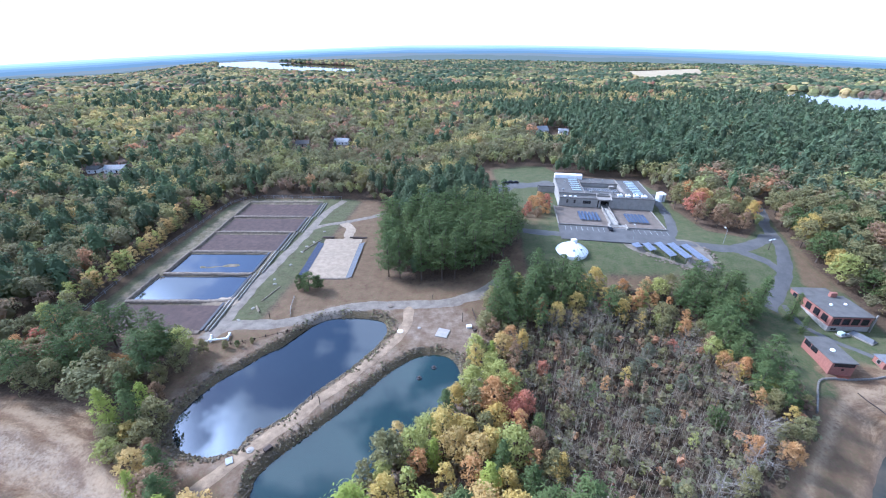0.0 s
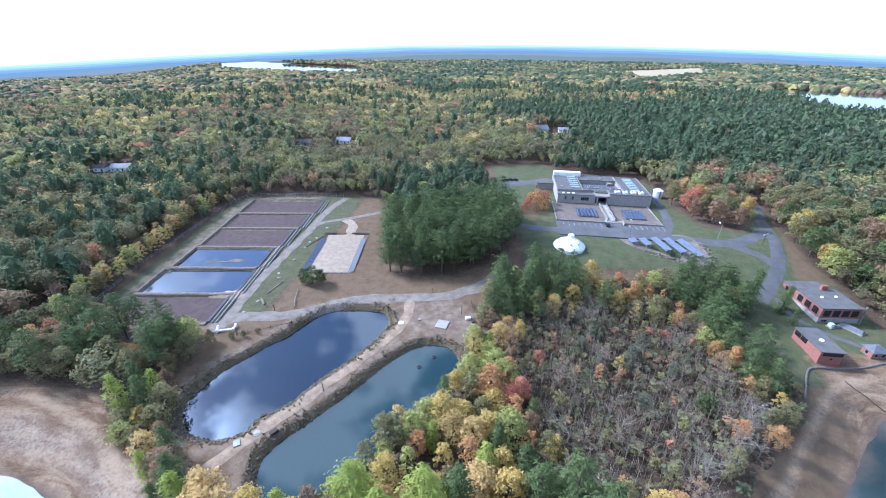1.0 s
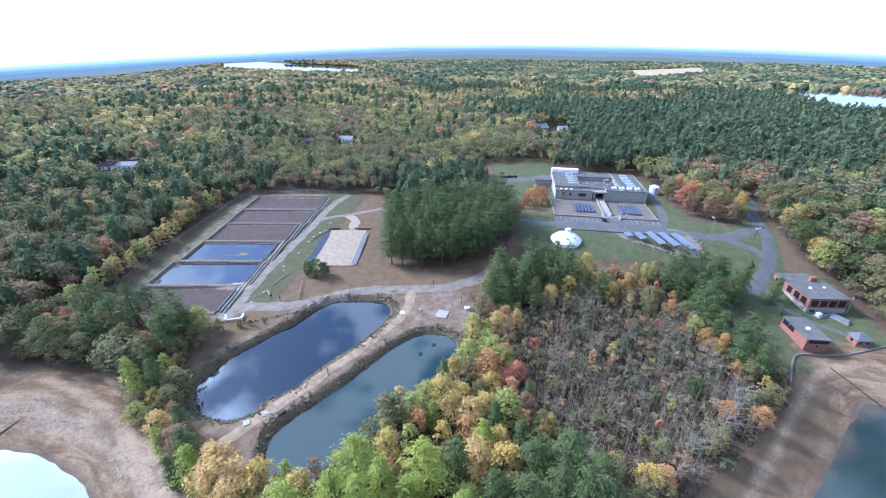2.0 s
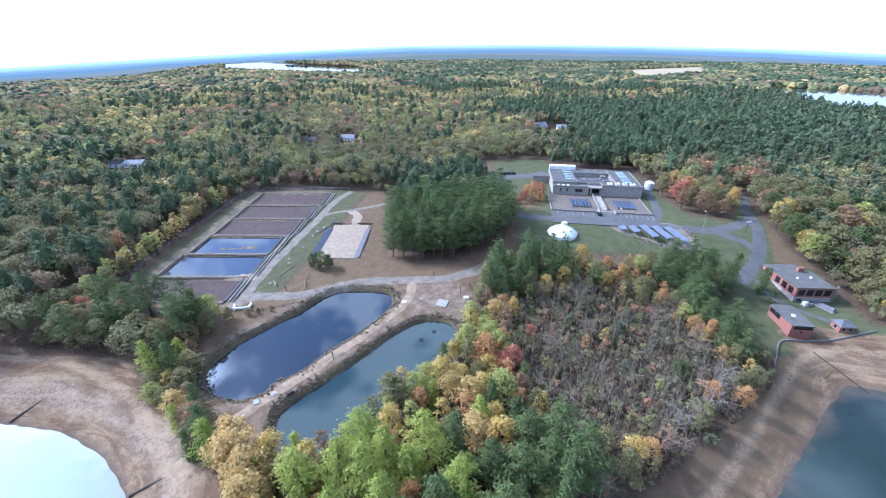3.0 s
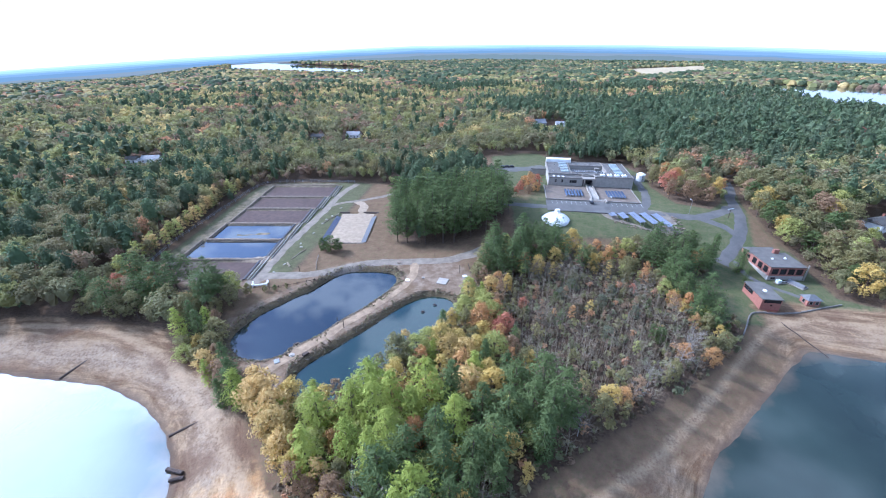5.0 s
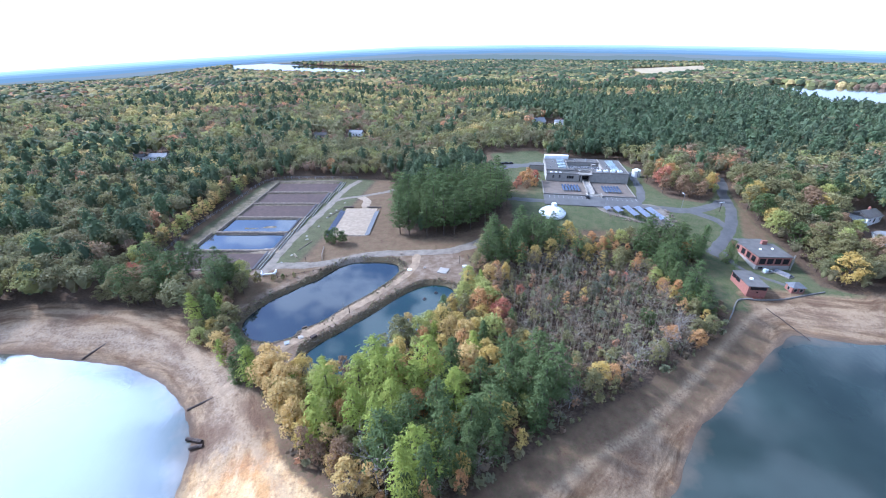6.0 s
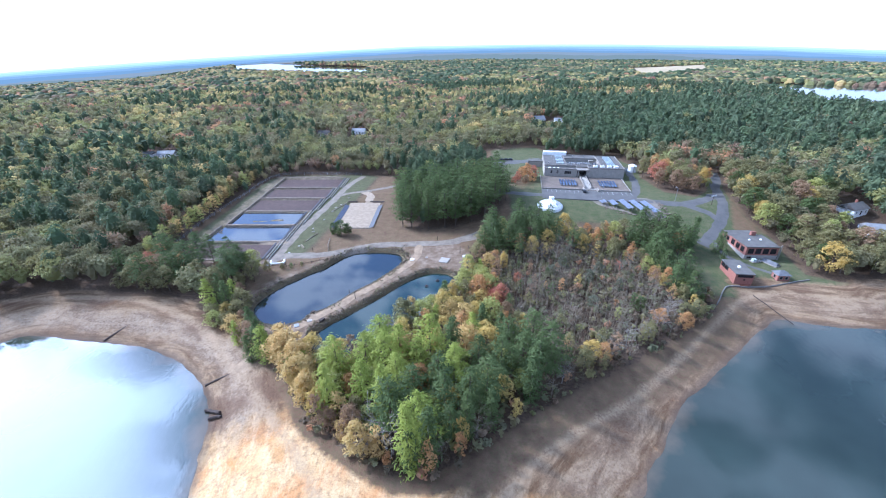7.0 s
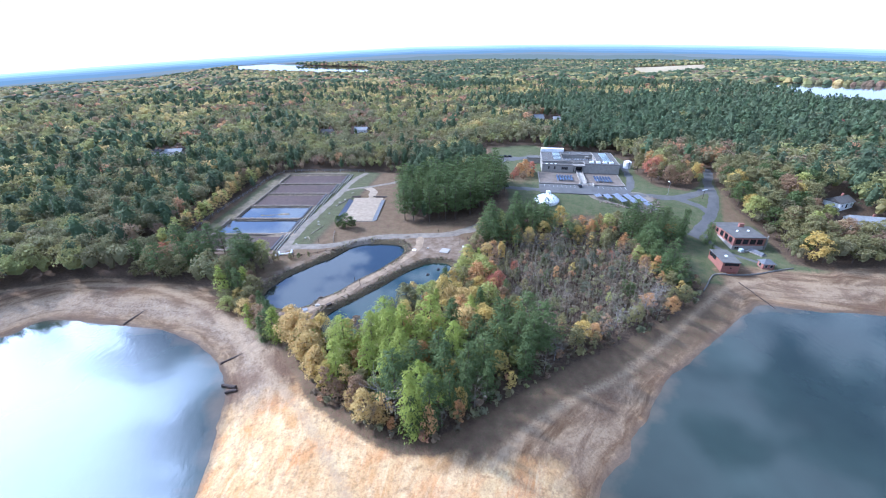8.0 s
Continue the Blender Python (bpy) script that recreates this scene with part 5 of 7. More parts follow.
def ridge(name, a, b, width, tall, mat, label, seed=0, step=0.8, category="berm"):
    """A rough bank of stone between two points, with an uneven crest, standing on the ground."""
    rng = np.random.default_rng(seed)
    a, b = np.array(a, float), np.array(b, float)
    L = np.linalg.norm(b - a)
    n = max(3, int(L / step))
    d = (b - a) / L
    side = np.array((-d[1], d[0]))
    prof = ((-0.5, -0.3), (-0.40, 0.45), (-0.22, 0.95), (0.22, 1.0), (0.40, 0.5), (0.5, -0.3))
    zb = hz(*((a + b) / 2))
    V = []
    for i in range(n + 1):
        p = a + d * L * i / n
        for u, h in prof:
            q = p + side * (u * width * rng.uniform(0.85, 1.15))
            V.append((q[0], q[1], tall * h * rng.uniform(0.82, 1.12)))
    V = np.array(V)
    V[:, 2] += np.minimum(height(V[:, 0], V[:, 1]), zb)
    k = len(prof)
    f = [(i * k + j, i * k + j + 1, (i + 1) * k + j + 1, (i + 1) * k + j) for i in range(n) for j in range(k - 1)]
    return tagged(new(name, mesh_np(name, V, f, mat)), label, category, kind="structure")


def build_beds():
    for i, (x0, y0, x1, y1) in enumerate(BEDS):
        if i in (3, 4):
            sheet("bed_water", [(x0 - 0.3, y0 - 0.3), (x1 + 0.3, y0 - 0.3), (x1 + 0.3, y1 + 0.3), (x0 - 0.3, y1 + 0.3)], -0.72, MAT["bedwater"],
                  "shallow water standing in a filter bed")
        else:
            slab("bed_soil", x0 + 0.6, y0 + 0.6, x1 - 0.6, y1 - 0.6, -0.86, MAT["peat"], "dark brown raked soil of a filter bed")
        m = (y0 - 1.0)
        ridge("bed_berm", (x0 - 0.5, m), (x1 + 0.4, m), 2.0, 0.65, MAT["rock"], "stone-faced berm between two filter beds", i)
        # liner on the road side, timber edge on the far side
        bm = B()
        box(bm, x1 - 0.1, y0, -0.85, x1 + 1.0, y1, 0.12, 0.05)
        tagged(part("bed_liner", bm, MAT["liner"]), "black liner edge along a filter bed", "liner", kind="structure")
        ridge("bed_edge", (x0 - 0.6, y0), (x0 - 0.6, y1), 1.4, 0.55, MAT["rock"], "rough stone edge of a filter bed", 20 + i)
    ridge("bed_edge", (-119.5, 240), (-74, 240), 1.6, 0.6, MAT["rock"], "rough stone edge of a filter bed", 33)
    # the pale channel along the road
    th = empty("channel", Matrix.Identity(4), "pale concrete channel beside the filter beds", "channel", kind="structure")
    for y0, y1, x in ((112, 131, -82.0), (131, 152, -80.6), (152, 173, -79.4), (173, 195, -77.4), (195, 216, -75.2), (216, 238, -72.9)):
        for dx in (0.0, 1.5):
            bm = B()
            box(bm, x + dx, y0 + 0.1, -0.3, x + dx + 0.35, y1 - 0.1, 0.42, 0.04)
            part("kerb", bm, MAT["concrete"], th)
    for x, y in ((-69, 143), (-70.5, 147), (-68, 160), (-66.5, 172), (-66, 178), (-64, 183), (-62, 196), (-71, 126), (-73, 118.5)):
        bm = B()
        box(bm, -0.7, -0.45, -0.2, 0.7, 0.45, 0.3, 0.08)
        cyl(bm, (0, 0, 0.3), (0, 0, 0.42), 0.32, 0.28, 12)
        ob = part("valve_box", bm, MAT["concrete"])
        ob.matrix_world = Matrix.Translation((x, y, hz(x, y))) @ Matrix.Rotation(x, 4, "Z")
        tagged(ob, "pale concrete valve box in the grass", "valve box", "valve boxes along the beds")


build_beds()


def build_basin():
    x0, y0, x1, y1 = BASIN
    slab("basin_sand", x0 + 0.8, y0 + 0.8, x1 - 0.8, y1 - 0.5, -0.55, MAT["dirt"], "pale sand in the drained basin")
    th = empty("basin_lining", Matrix.Identity(4), "dark blue-grey lining slabs on the basin sides", "lining", kind="structure")
    rng = np.random.default_rng(4)
    for side, x in ((1, x0), (-1, x1)):
        n = 22
        for i in range(n):
            a, b = y0 + (y1 - 6 - y0) * i / n, y0 + (y1 - 6 - y0) * (i + 0.93) / n
            bm = B()
            vs = [bm.verts.new(p) for p in ((x - side * 1.3, a, 0.25), (x - side * 1.3, b, 0.25), (x + side * 1.4, b, -0.55), (x + side * 1.4, a, -0.55))]
            bm.faces.new(vs)
            g = bmesh.ops.extrude_face_region(bm, geom=bm.faces[:])
            bmesh.ops.translate(bm, vec=(0, 0, 0.12), verts=[e for e in g["geom"] if isinstance(e, bmesh.types.BMVert)])
            ob = part("slab", bm, MAT["slate"] if side > 0 else MAT["slate_pale"], th)
            ob.location.z = rng.uniform(-0.05, 0.05)
    ridge("basin_edge", (x0, y0 - 0.6), (x1, y0 - 0.6), 1.3, 0.4, MAT["rock"], "rough edge of the sand basin", 51)
    ridge("basin_edge", (x0 + 13, y1 + 0.4), (x1 + 1.5, y1 + 0.4), 1.8, 0.5, MAT["timber"], "dark edge of the sand basin", 52)
    ridge("basin_edge", (x0 - 1, y1 + 0.4), (x0 + 5, y1 + 0.4), 1.8, 0.5, MAT["timber"], "dark edge of the sand basin", 53)


build_basin()
ribbon("sand_ramp", [(-47.5, 184), (-48, 192), (-49, 200), (-54, 207.5)], 5.0, MAT["dirt"], 0.12, "pale sand ramp into the basin")
ribbon("sand_spill", [(-92, 131.8), (-87, 131.6), (-83, 130.6), (-79, 128)], 6.0, MAT["dirt"], 0.14, "pale sand spilled over the bed edge")


def white_guard():
    """A white U-shaped pipe barrier on the gravel by the beds."""
    o = empty("barrier", pose(-74.6, 107.6, hz(-74.6, 107.6), 0, 0, 12), "white U-shaped pipe barrier on the gravel", "barrier")
    for a, b in (((-2.7, -0.4, 0.75), (2.7, -0.4, 0.75)), ((-2.7, -0.4, 0.75), (-2.9, 1.9, 0.75)), ((2.7, -0.4, 0.75), (2.9, 1.9, 0.75))):
        part("rail", cyl(B(), a, b, 0.34, n=12), MAT["white"], o)
    for x, y in ((-2.7, -0.4), (2.7, -0.4), (-2.9, 1.9), (2.9, 1.9)):
        part("post", cyl(B(), (x, y, -0.3), (x, y, 1.25), 0.36, n=12), MAT["white"], o)
    bm = box(B(), -4.6, -1.2, -0.1, -3.4, 0.4, 0.5, 0.08)
    part("foot_block", bm, MAT["concrete"], o)


white_guard()


# ---------------------------------------------------------------- the plant building
def window_part(parent, x, z, w, h, y=-0.0, face="front", frame_mat=None, mull=1):
    """A window set into a wall: frame, dark panes. face: front (normal -y) or left (normal -x)."""
    win = new("window")
    win.parent = parent
    if face == "front":
        win.matrix_local = Matrix.Translation((x, y, z))
    else:
        win.matrix_local = Matrix.Translation((y, x, z)) @ Matrix.Rotation(radians(-90), 4, "Z")
    bm = B()
    t = 0.14
    for a in ((-w / 2 - t, -h / 2 - t, w / 2 + t, -h / 2), (-w / 2 - t, h / 2, w / 2 + t, h / 2 + t), (-w / 2 - t, -h / 2, -w / 2, h / 2), (w / 2, -h / 2, w / 2 + t, h / 2)):
        box(bm, a[0], -0.10, a[1], a[2], 0.08, a[3])
    for k in range(1, mull + 1):
        q = -w / 2 + w * k / (mull + 1)
        box(bm, q - 0.05, -0.06, -h / 2, q + 0.05, 0.06, h / 2)
    me = part("window_frame", bm, frame_mat or MAT["trim"], win)
    part("pane", box(B(), -w / 2, -0.02, -h / 2, w / 2, 0.03, h / 2), MAT["dark"], win, "dark window glass")
    return win


def plant_building():
    P = pose(64.7, 209, 10.0, 0, 0, -8.5)
    o = empty("plant_building", P @ Matrix.Diagonal((0.965, 0.77, 1.14, 1)), "long low grey concrete plant building with flat roofs and skylights", "building")
    W, D, H = 51.0, 45.0, 5.6
    # wings round a sunken glazed court
    for nm, x0, y0, x1, y1, h in (("wall", 0, 6, 14.5, D, H), ("wall", 14.5, 8, 37, 14, H - 0.4), ("wall", 14.5, 33, 37, D, H - 0.2), ("wall", 37, 0.02, W, 42.5, H),
                                  ("wall", 0.02, 0, 21, 6, H - 1.0), ("wall", 28.2, 0.04, 37, 8, H - 0.02), ("wall", 21, 5, 28.2, 8, H - 0.4)):
        part(nm, box(B(), x0, y0, -1.5, x1, y1, h, 0.05), MAT["concrete"], o)
        r = part("roof", box(B(), x0 + 0.35, y0 + 0.35, h - 0.2, x1 - 0.35, y1 - 0.35, h + 0.06), MAT["roof_grey"], o, "grey membrane roof")
        bm = B()
        for a in ((x0 - 0.05, y0 - 0.05, x1 + 0.05, y0 + 0.3), (x0 - 0.05, y1 - 0.3, x1 + 0.05, y1 + 0.05), (x0 - 0.05, y0 + 0.3, x0 + 0.3, y1 - 0.3), (x1 - 0.3, y0 + 0.3, x1 + 0.05, y1 - 0.3)):
            box(bm, a[0], a[1], h - 0.35, a[2], a[3], h + 0.32)
        part("parapet", bm, MAT["trim"], o)
    # sunken court with its grid of frames
    part("court_floor", box(B(), 14.5, 14, 0.5, 37, 33, 3.4), MAT["roof_grey"], o)
    for i in range(4):
        x = 16 + i * 5.3
        part("court_glazing", box(B(), x, 17, 3.4, x + 4.4, 26, 4.2, 0.15), MAT["dark"], o, "dark glazed court roof")
        bm = B()
        for k in range(5):
            box(bm, x + k * 1.1 - 0.1, 16.8, 4.1, x + k * 1.1 + 0.1, 26.2, 4.38)
        part("glazing_bar", bm, MAT["steel"], o)
    part("court_house", box(B(), 31.5, 27.5, 3.3, 34.5, 30.5, 5.2, 0.1), MAT["trim"], o)
    # white clerestory at the back corner
    part("clerestory", box(B(), 0.3, 41.5, H - 0.1, 17, 46.2, H + 2.0, 0.1), MAT["white"], o, "white raised roof strip")
    # skylights
    for x, ys in ((11.2, range(13, 39, 5)), (44.5, range(10, 40, 4))):
        for y in ys:
            part("skylight", box(B(), x - 3.0, y - 0.75, H, x + 2.2, y + 0.75, H + 0.5, 0.18), MAT["skylight"], o, "pale skylight")
    for i in range(4):
        x = 33.2 + i * 4.3
        bm = box(B(), x - 1.3, 3.2, H, x + 1.3, 4.4, H + 0.9, 0.08)
        box(bm, x - 1.3, 4.4, H, x - 0.5, 6.4, H + 0.8, 0.08)
        cyl(bm, (x + 0.6, 5.6, H), (x + 0.6, 5.6, H + 1.1), 0.5, 0.45, 12)
        part("air_handler", bm, MAT["white"], o, "white rooftop air handler")
    for x, y in ((3, 12), (5.5, 31), (18, 10.5), (23, 11), (31, 11.5), (7.5, 22), (40, 20), (21, 37), (29, 39)):
        bm = cyl(B(), (x, y, H - 0.4), (x, y, H + 0.7), 0.35, n=10)
        cyl(bm, (x, y, H + 0.6), (x, y, H + 0.85), 0.55, 0.3, 10)
        part("roof_vent", bm, MAT["steel"], o)
    for x in (3.2, 6.2, 9.0):
        part("roof_hatch", box(B(), x - 0.7, 2.2, H - 1.1, x + 0.7, 3.6, H - 0.6, 0.1), MAT["white"], o)
    for x in (4.5, 8.5):
        window_part(o, x, 2.9, 0.9, 1.6, -0.02)
    window_part(o, 15.2, 2.8, 4.2, 1.5, -0.02, mull=3)
    # entrance recess
    part("entrance_door", box(B(), 21.8, 4.85, 0.0, 27.4, 5.0, 3.2), MAT["dark"], o, "dark glazed entrance doors")
    part("canopy", box(B(), 20.6, -1.2, 4.1, 29.0, 6.0, 4.75, 0.06), MAT["trim"], o)
    for x in (22.0, 27.6):
        part("pier", box(B(), x - 0.4, -0.9, -1, x + 0.4, -0.1, 4.1, 0.05), MAT["concrete"], o)
    # long base course
    part("plinth", box(B(), -0.12, -0.14, -1.5, 51.1, 0.05, 0.5), MAT["trim"], o)
    # lower annex on the back corner
    part("annex", box(B(), -10, 30, -1.5, -0.05, 38, 3.2, 0.08), MAT["concrete"], o)
    part("annex_roof", box(B(), -10.3, 29.7, 3.15, -0.1, 38.3, 3.5, 0.06), MAT["roof_grey"], o)
    for y in (31.5, 34.5):
        part("garage_door", box(B(), -10.12, y, -0.1, -9.98, y + 2.2, 2.4), MAT["dark"], o)
    # terrace before the building
    t = empty("terrace", P @ Matrix.Diagonal((0.965, 1, 1, 1)), "bare paved terrace with low retaining walls before the plant building", "terrace", kind="structure")
    part("paving", box(B(), -2.5, -26, -1.5, 49.5, -0.2, 0.35, 0.05), MAT["paving"], t)
    for a in ((-2.7, -26.3, 22.5, -25.9), (30.5, -26.3, 49.8, -25.9), (-2.8, -25.9, -2.4, -0.2), (49.4, -25.9, 49.8, -0.3)):
        part("retaining_wall", box(B(), a[0], a[1], -1.5, a[2], a[3], 0.85, 0.05), MAT["trim"], t)
    # walkway from the entrance to the steps
    w = empty("entrance_walkway", P @ Matrix.Diagonal((0.965, 1, 1, 1)), "concrete walkway with parapets and broad entrance steps", "walkway", kind="structure")
    part("deck", box(B(), 23.4, -24, 0.36, 27.0, 5, 0.9, 0.03), MAT["concrete"], w)
    for x in (23.2, 26.9):
        part("parapet", box(B(), x - 0.15, -24, 0.37, x + 0.25, 4.6, 1.85, 0.04), MAT["trim"], w)
    for i in range(6):
        part("step", box(B(), 22.6, -24.4 - i * 0.55, -0.5, 30.4, -23.8 - i * 0.55, 0.75 - i * 0.17, 0.02), MAT["concrete"], w)
    for x in (22.2, 30.6):
        part("cheek_wall", box(B(), x - 0.3, -28.4, -0.5, x + 0.3, -23.6, 1.3, 0.05), MAT["concrete"], w)
    # rows of collectors on the terrace
    for sx, n in ((9.5, 6), (33.5, 6)):
        for i in range(n):
            x = sx + i * 1.8
            c = empty("collector_row", P @ Matrix.Translation((x * 0.965, -14.5, 0.35)), "row of dark blue solar collectors on the paved terrace", "solar panel", "collectors on the terrace")
            for k in range(5):
                y = -5.6 + k * 2.25
                bm = box(B(), -0.52, y, -0.04, 0.52, y + 2.15, 0.06, 0.02)
                pn = part("collector", bm, MAT["panel"], c)
                pn.matrix_local = Matrix.Translation((0, 0, 0.85)) @ Matrix.Rotation(radians(-16), 4, "Y")
            for y in (-5.2, 0, 5.0):
                bm = cyl(B(), (-0.45, y, 0), (-0.45, y, 0.64), 0.06, n=6)
                cyl(bm, (0.45, y, 0), (0.45, y, 0.9), 0.06, n=6)
                cyl(bm, (-0.5, y, 0.62), (0.5, y, 0.92), 0.05, n=6)
                part("stand", bm, MAT["steel"], c)
    # parking apron with painted stalls
    a = empty("parking_apron", P @ Matrix.Diagonal((0.965, 1, 1, 1)), "worn asphalt parking apron with painted white stalls", "parking", kind="structure")
    part("asphalt", box(B(), -3, -42.5, -1.0, 50.5, -26.4, 0.14), MAT["asphalt"], a)
    for i in range(9):
        part("stall_line", box(B(), 0.4 + i * 2.65, -31.8, 0.13, 0.53 + i * 2.65, -26.9, 0.146), MAT["stall_paint"], a)
    for i in range(7):
        part("stall_line", box(B(), 33.2 + i * 2.65, -31.8, 0.13, 33.33 + i * 2.65, -26.9, 0.146), MAT["stall_paint"], a)
    return P


PLANT = plant_building()


def car(m, mat, label):
    """A parked car: lower body, cabin, glass, wheels, lamps."""
    o = empty("car", m, label, "car", "parked cars")
    bm = box(B(), -0.88, -2.2, 0.32, 0.88, 2.2, 0.86, 0.12)
    part("body", bm, mat, o)
    bm = B()
    lo = [(-0.82, -1.9, 0.85), (0.82, -1.9, 0.85), (0.82, 1.0, 0.85), (-0.82, 1.0, 0.85)]
    hi = [(-0.66, -1.45, 1.45), (0.66, -1.45, 1.45), (0.66, 0.35, 1.45), (-0.66, 0.35, 1.45)]
    v = [bm.verts.new(p) for p in lo + hi]
    for f in ((0, 1, 5, 4), (1, 2, 6, 5), (2, 3, 7, 6), (3, 0, 4, 7)):
        bm.faces.new([v[i] for i in f])
    part("glass", bm, MAT["dark"], o, "dark car windows")
    part("roof", box(B(), -0.67, -1.47, 1.44, 0.67, 0.37, 1.5, 0.03), mat, o)
    for x in (-0.8, 0.8):
        for y in (-1.35, 1.35):
            part("wheel", cyl(B(), (x - 0.1, y, 0.33), (x + 0.1, y, 0.33), 0.33, n=14), MAT["tyre"], o)
    for x in (-0.6, 0.6):
        part("headlight", box(B(), x - 0.18, 2.16, 0.6, x + 0.18, 2.23, 0.75), MAT["white"], o)
    return o


def on(x, y, turn=0.0, lift=0.0):
    return pose(x, y, hz(x, y) + lift, 0, 0, turn)


car(PLANT @ pose(21.3, -29.3, 0.14, 0, 0, 2), MAT["black_paint"], "black car parked before the terrace steps")
for x, y, r in ((41, 250, 80), (44.2, 250.6, 84), (47.6, 250.3, 80)):
    car(on(x, y, r, 0.1), MAT["black_paint"], "dark car parked in the back lot")
car(on(37, 180, 35, 0.1), MAT["black_paint"], "dark car on the drive beside the pines")
ribbon("back_lot", [(33, 232), (40, 243), (50, 246), (62, 247), (72, 252)], 11, MAT["asphalt"], label="worn asphalt lot behind the plant building")


def dome():
    """A low white faceted cone roof over a round tank, with a hatch house on top."""
    o = empty("tank_cover", on(57.5, 157.5, 15), "low white faceted cone cover on a round tank in the grass", "tank cover")
    n, R = 20, 6.8
    part("rim", cyl(B(), (0, 0, -1.5), (0, 0, 0.22), R + 0.05, n=40), MAT["white"], o)
    bm = B()
    rings = []
    for r, z in ((R + 0.2, 0.2), (R * 0.86, 1.25), (R * 0.64, 2.25), (R * 0.36, 3.1), (0.9, 3.6)):
        rings.append([bm.verts.new((r * math.cos(6.2832 * k / n), r * math.sin(6.2832 * k / n), z)) for k in range(n)])
    for a, b in zip(rings, rings[1:]):
        for k in range(n):
            bm.faces.new((a[k], a[(k + 1) % n], b[(k + 1) % n], b[k]))
    bm.faces.new(rings[-1])
    part("cone_roof", bm, MAT["white"], o)
    for k in range(n):
        g = 6.2832 * k / n
        bm = B()
        for (r0, z0), (r1, z1) in zip(((R + 0.2, 0.2), (R * 0.86, 1.25), (R * 0.64, 2.25), (R * 0.36, 3.1)), ((R * 0.86, 1.25), (R * 0.64, 2.25), (R * 0.36, 3.1), (0.9, 3.6))):
            cyl(bm, (r0 * math.cos(g), r0 * math.sin(g), z0 + 0.03), (r1 * math.cos(g), r1 * math.sin(g), z1 + 0.03), 0.06, n=5)
        part("rib", bm, MAT["steel"], o)
    part("hatch_house", box(B(), 0.2, 0.4, 2.6, 2.4, 2.2, 4.6, 0.08), MAT["white"], o)
    for g in (-1.2, -2.0):
        x, y = 4.6 * math.cos(g), 4.6 * math.sin(g)
        part("vent", cyl(B(), (x, y, 1.9), (x, y, 2.75), 0.5, 0.45, 14), MAT["skylight"], o)


dome()


def solar_field():
    pad = smooth_line([(83, 160), (84, 165.5), (100, 166), (114.5, 165.5), (116, 147), (110, 145), (101, 147.5), (95, 151.5), (88, 155)], 2, True)
    bm = B()
    vs = [bm.verts.new((x, y, hz(x, y) + 0.16)) for x, y in pad]
    bm.faces.new(vs)
    bmesh.ops.triangulate(bm, faces=bm.faces)
    ob = part("gravel_pad", bm, MAT["gravel"])
    if ob.data.polygons[0].normal.z < 0:
        ob.data.flip_normals()
    tagged(ob, "pale gravel pad under the solar panels", "gravel", kind="structure")
    for x, y0, y1 in ((86.6, 157.4, 161.4), (91.6, 154.6, 161.6), (97.6, 149.6, 162.6), (103.4, 148.4, 162.4), (109.4, 146, 162)):
        o = empty("solar_table", on(x, (y0 + y1) / 2, 4), "tilted table of blue solar modules on steel posts", "solar panel", "solar tables on the gravel pad")
        L = y1 - y0
        n = max(3, round(L / 1.05))
        tilt = Matrix.Translation((0, 0, 1.75)) @ Matrix.Rotation(radians(-12), 4, "Y")
        for k in range(n):
            for s in (-1, 1):
                ya = -L / 2 + k * L / n
                bm = box(B(), min(0.03 * s, 1.5 * s), ya + 0.03, 0, max(0.03 * s, 1.5 * s), ya + L / n - 0.03, 0.05)
                part("module", bm, MAT["module"], o).matrix_local = tilt
        for q in np.linspace(-L / 2 + 0.4, L / 2 - 0.4, max(2, int(L / 4) + 1)):
            for px, top in ((-0.9, 1.53), (0.9, 1.9)):
                part("post", cyl(B(), (px, q, -0.8), (px, q, top), 0.07, n=6), MAT["steel"], o)
    rng = np.random.default_rng(8)
    rock_mass("pad_stones", [(x + rng.normal() * 0.8, y + rng.normal() * 0.8) for x, y in smooth_line([(88, 155), (95, 151), (101, 147), (110, 144.5), (116.5, 146), (117, 160)], 0.35)],
              0.35, 0.8, "stones edging the gravel pad", 8)


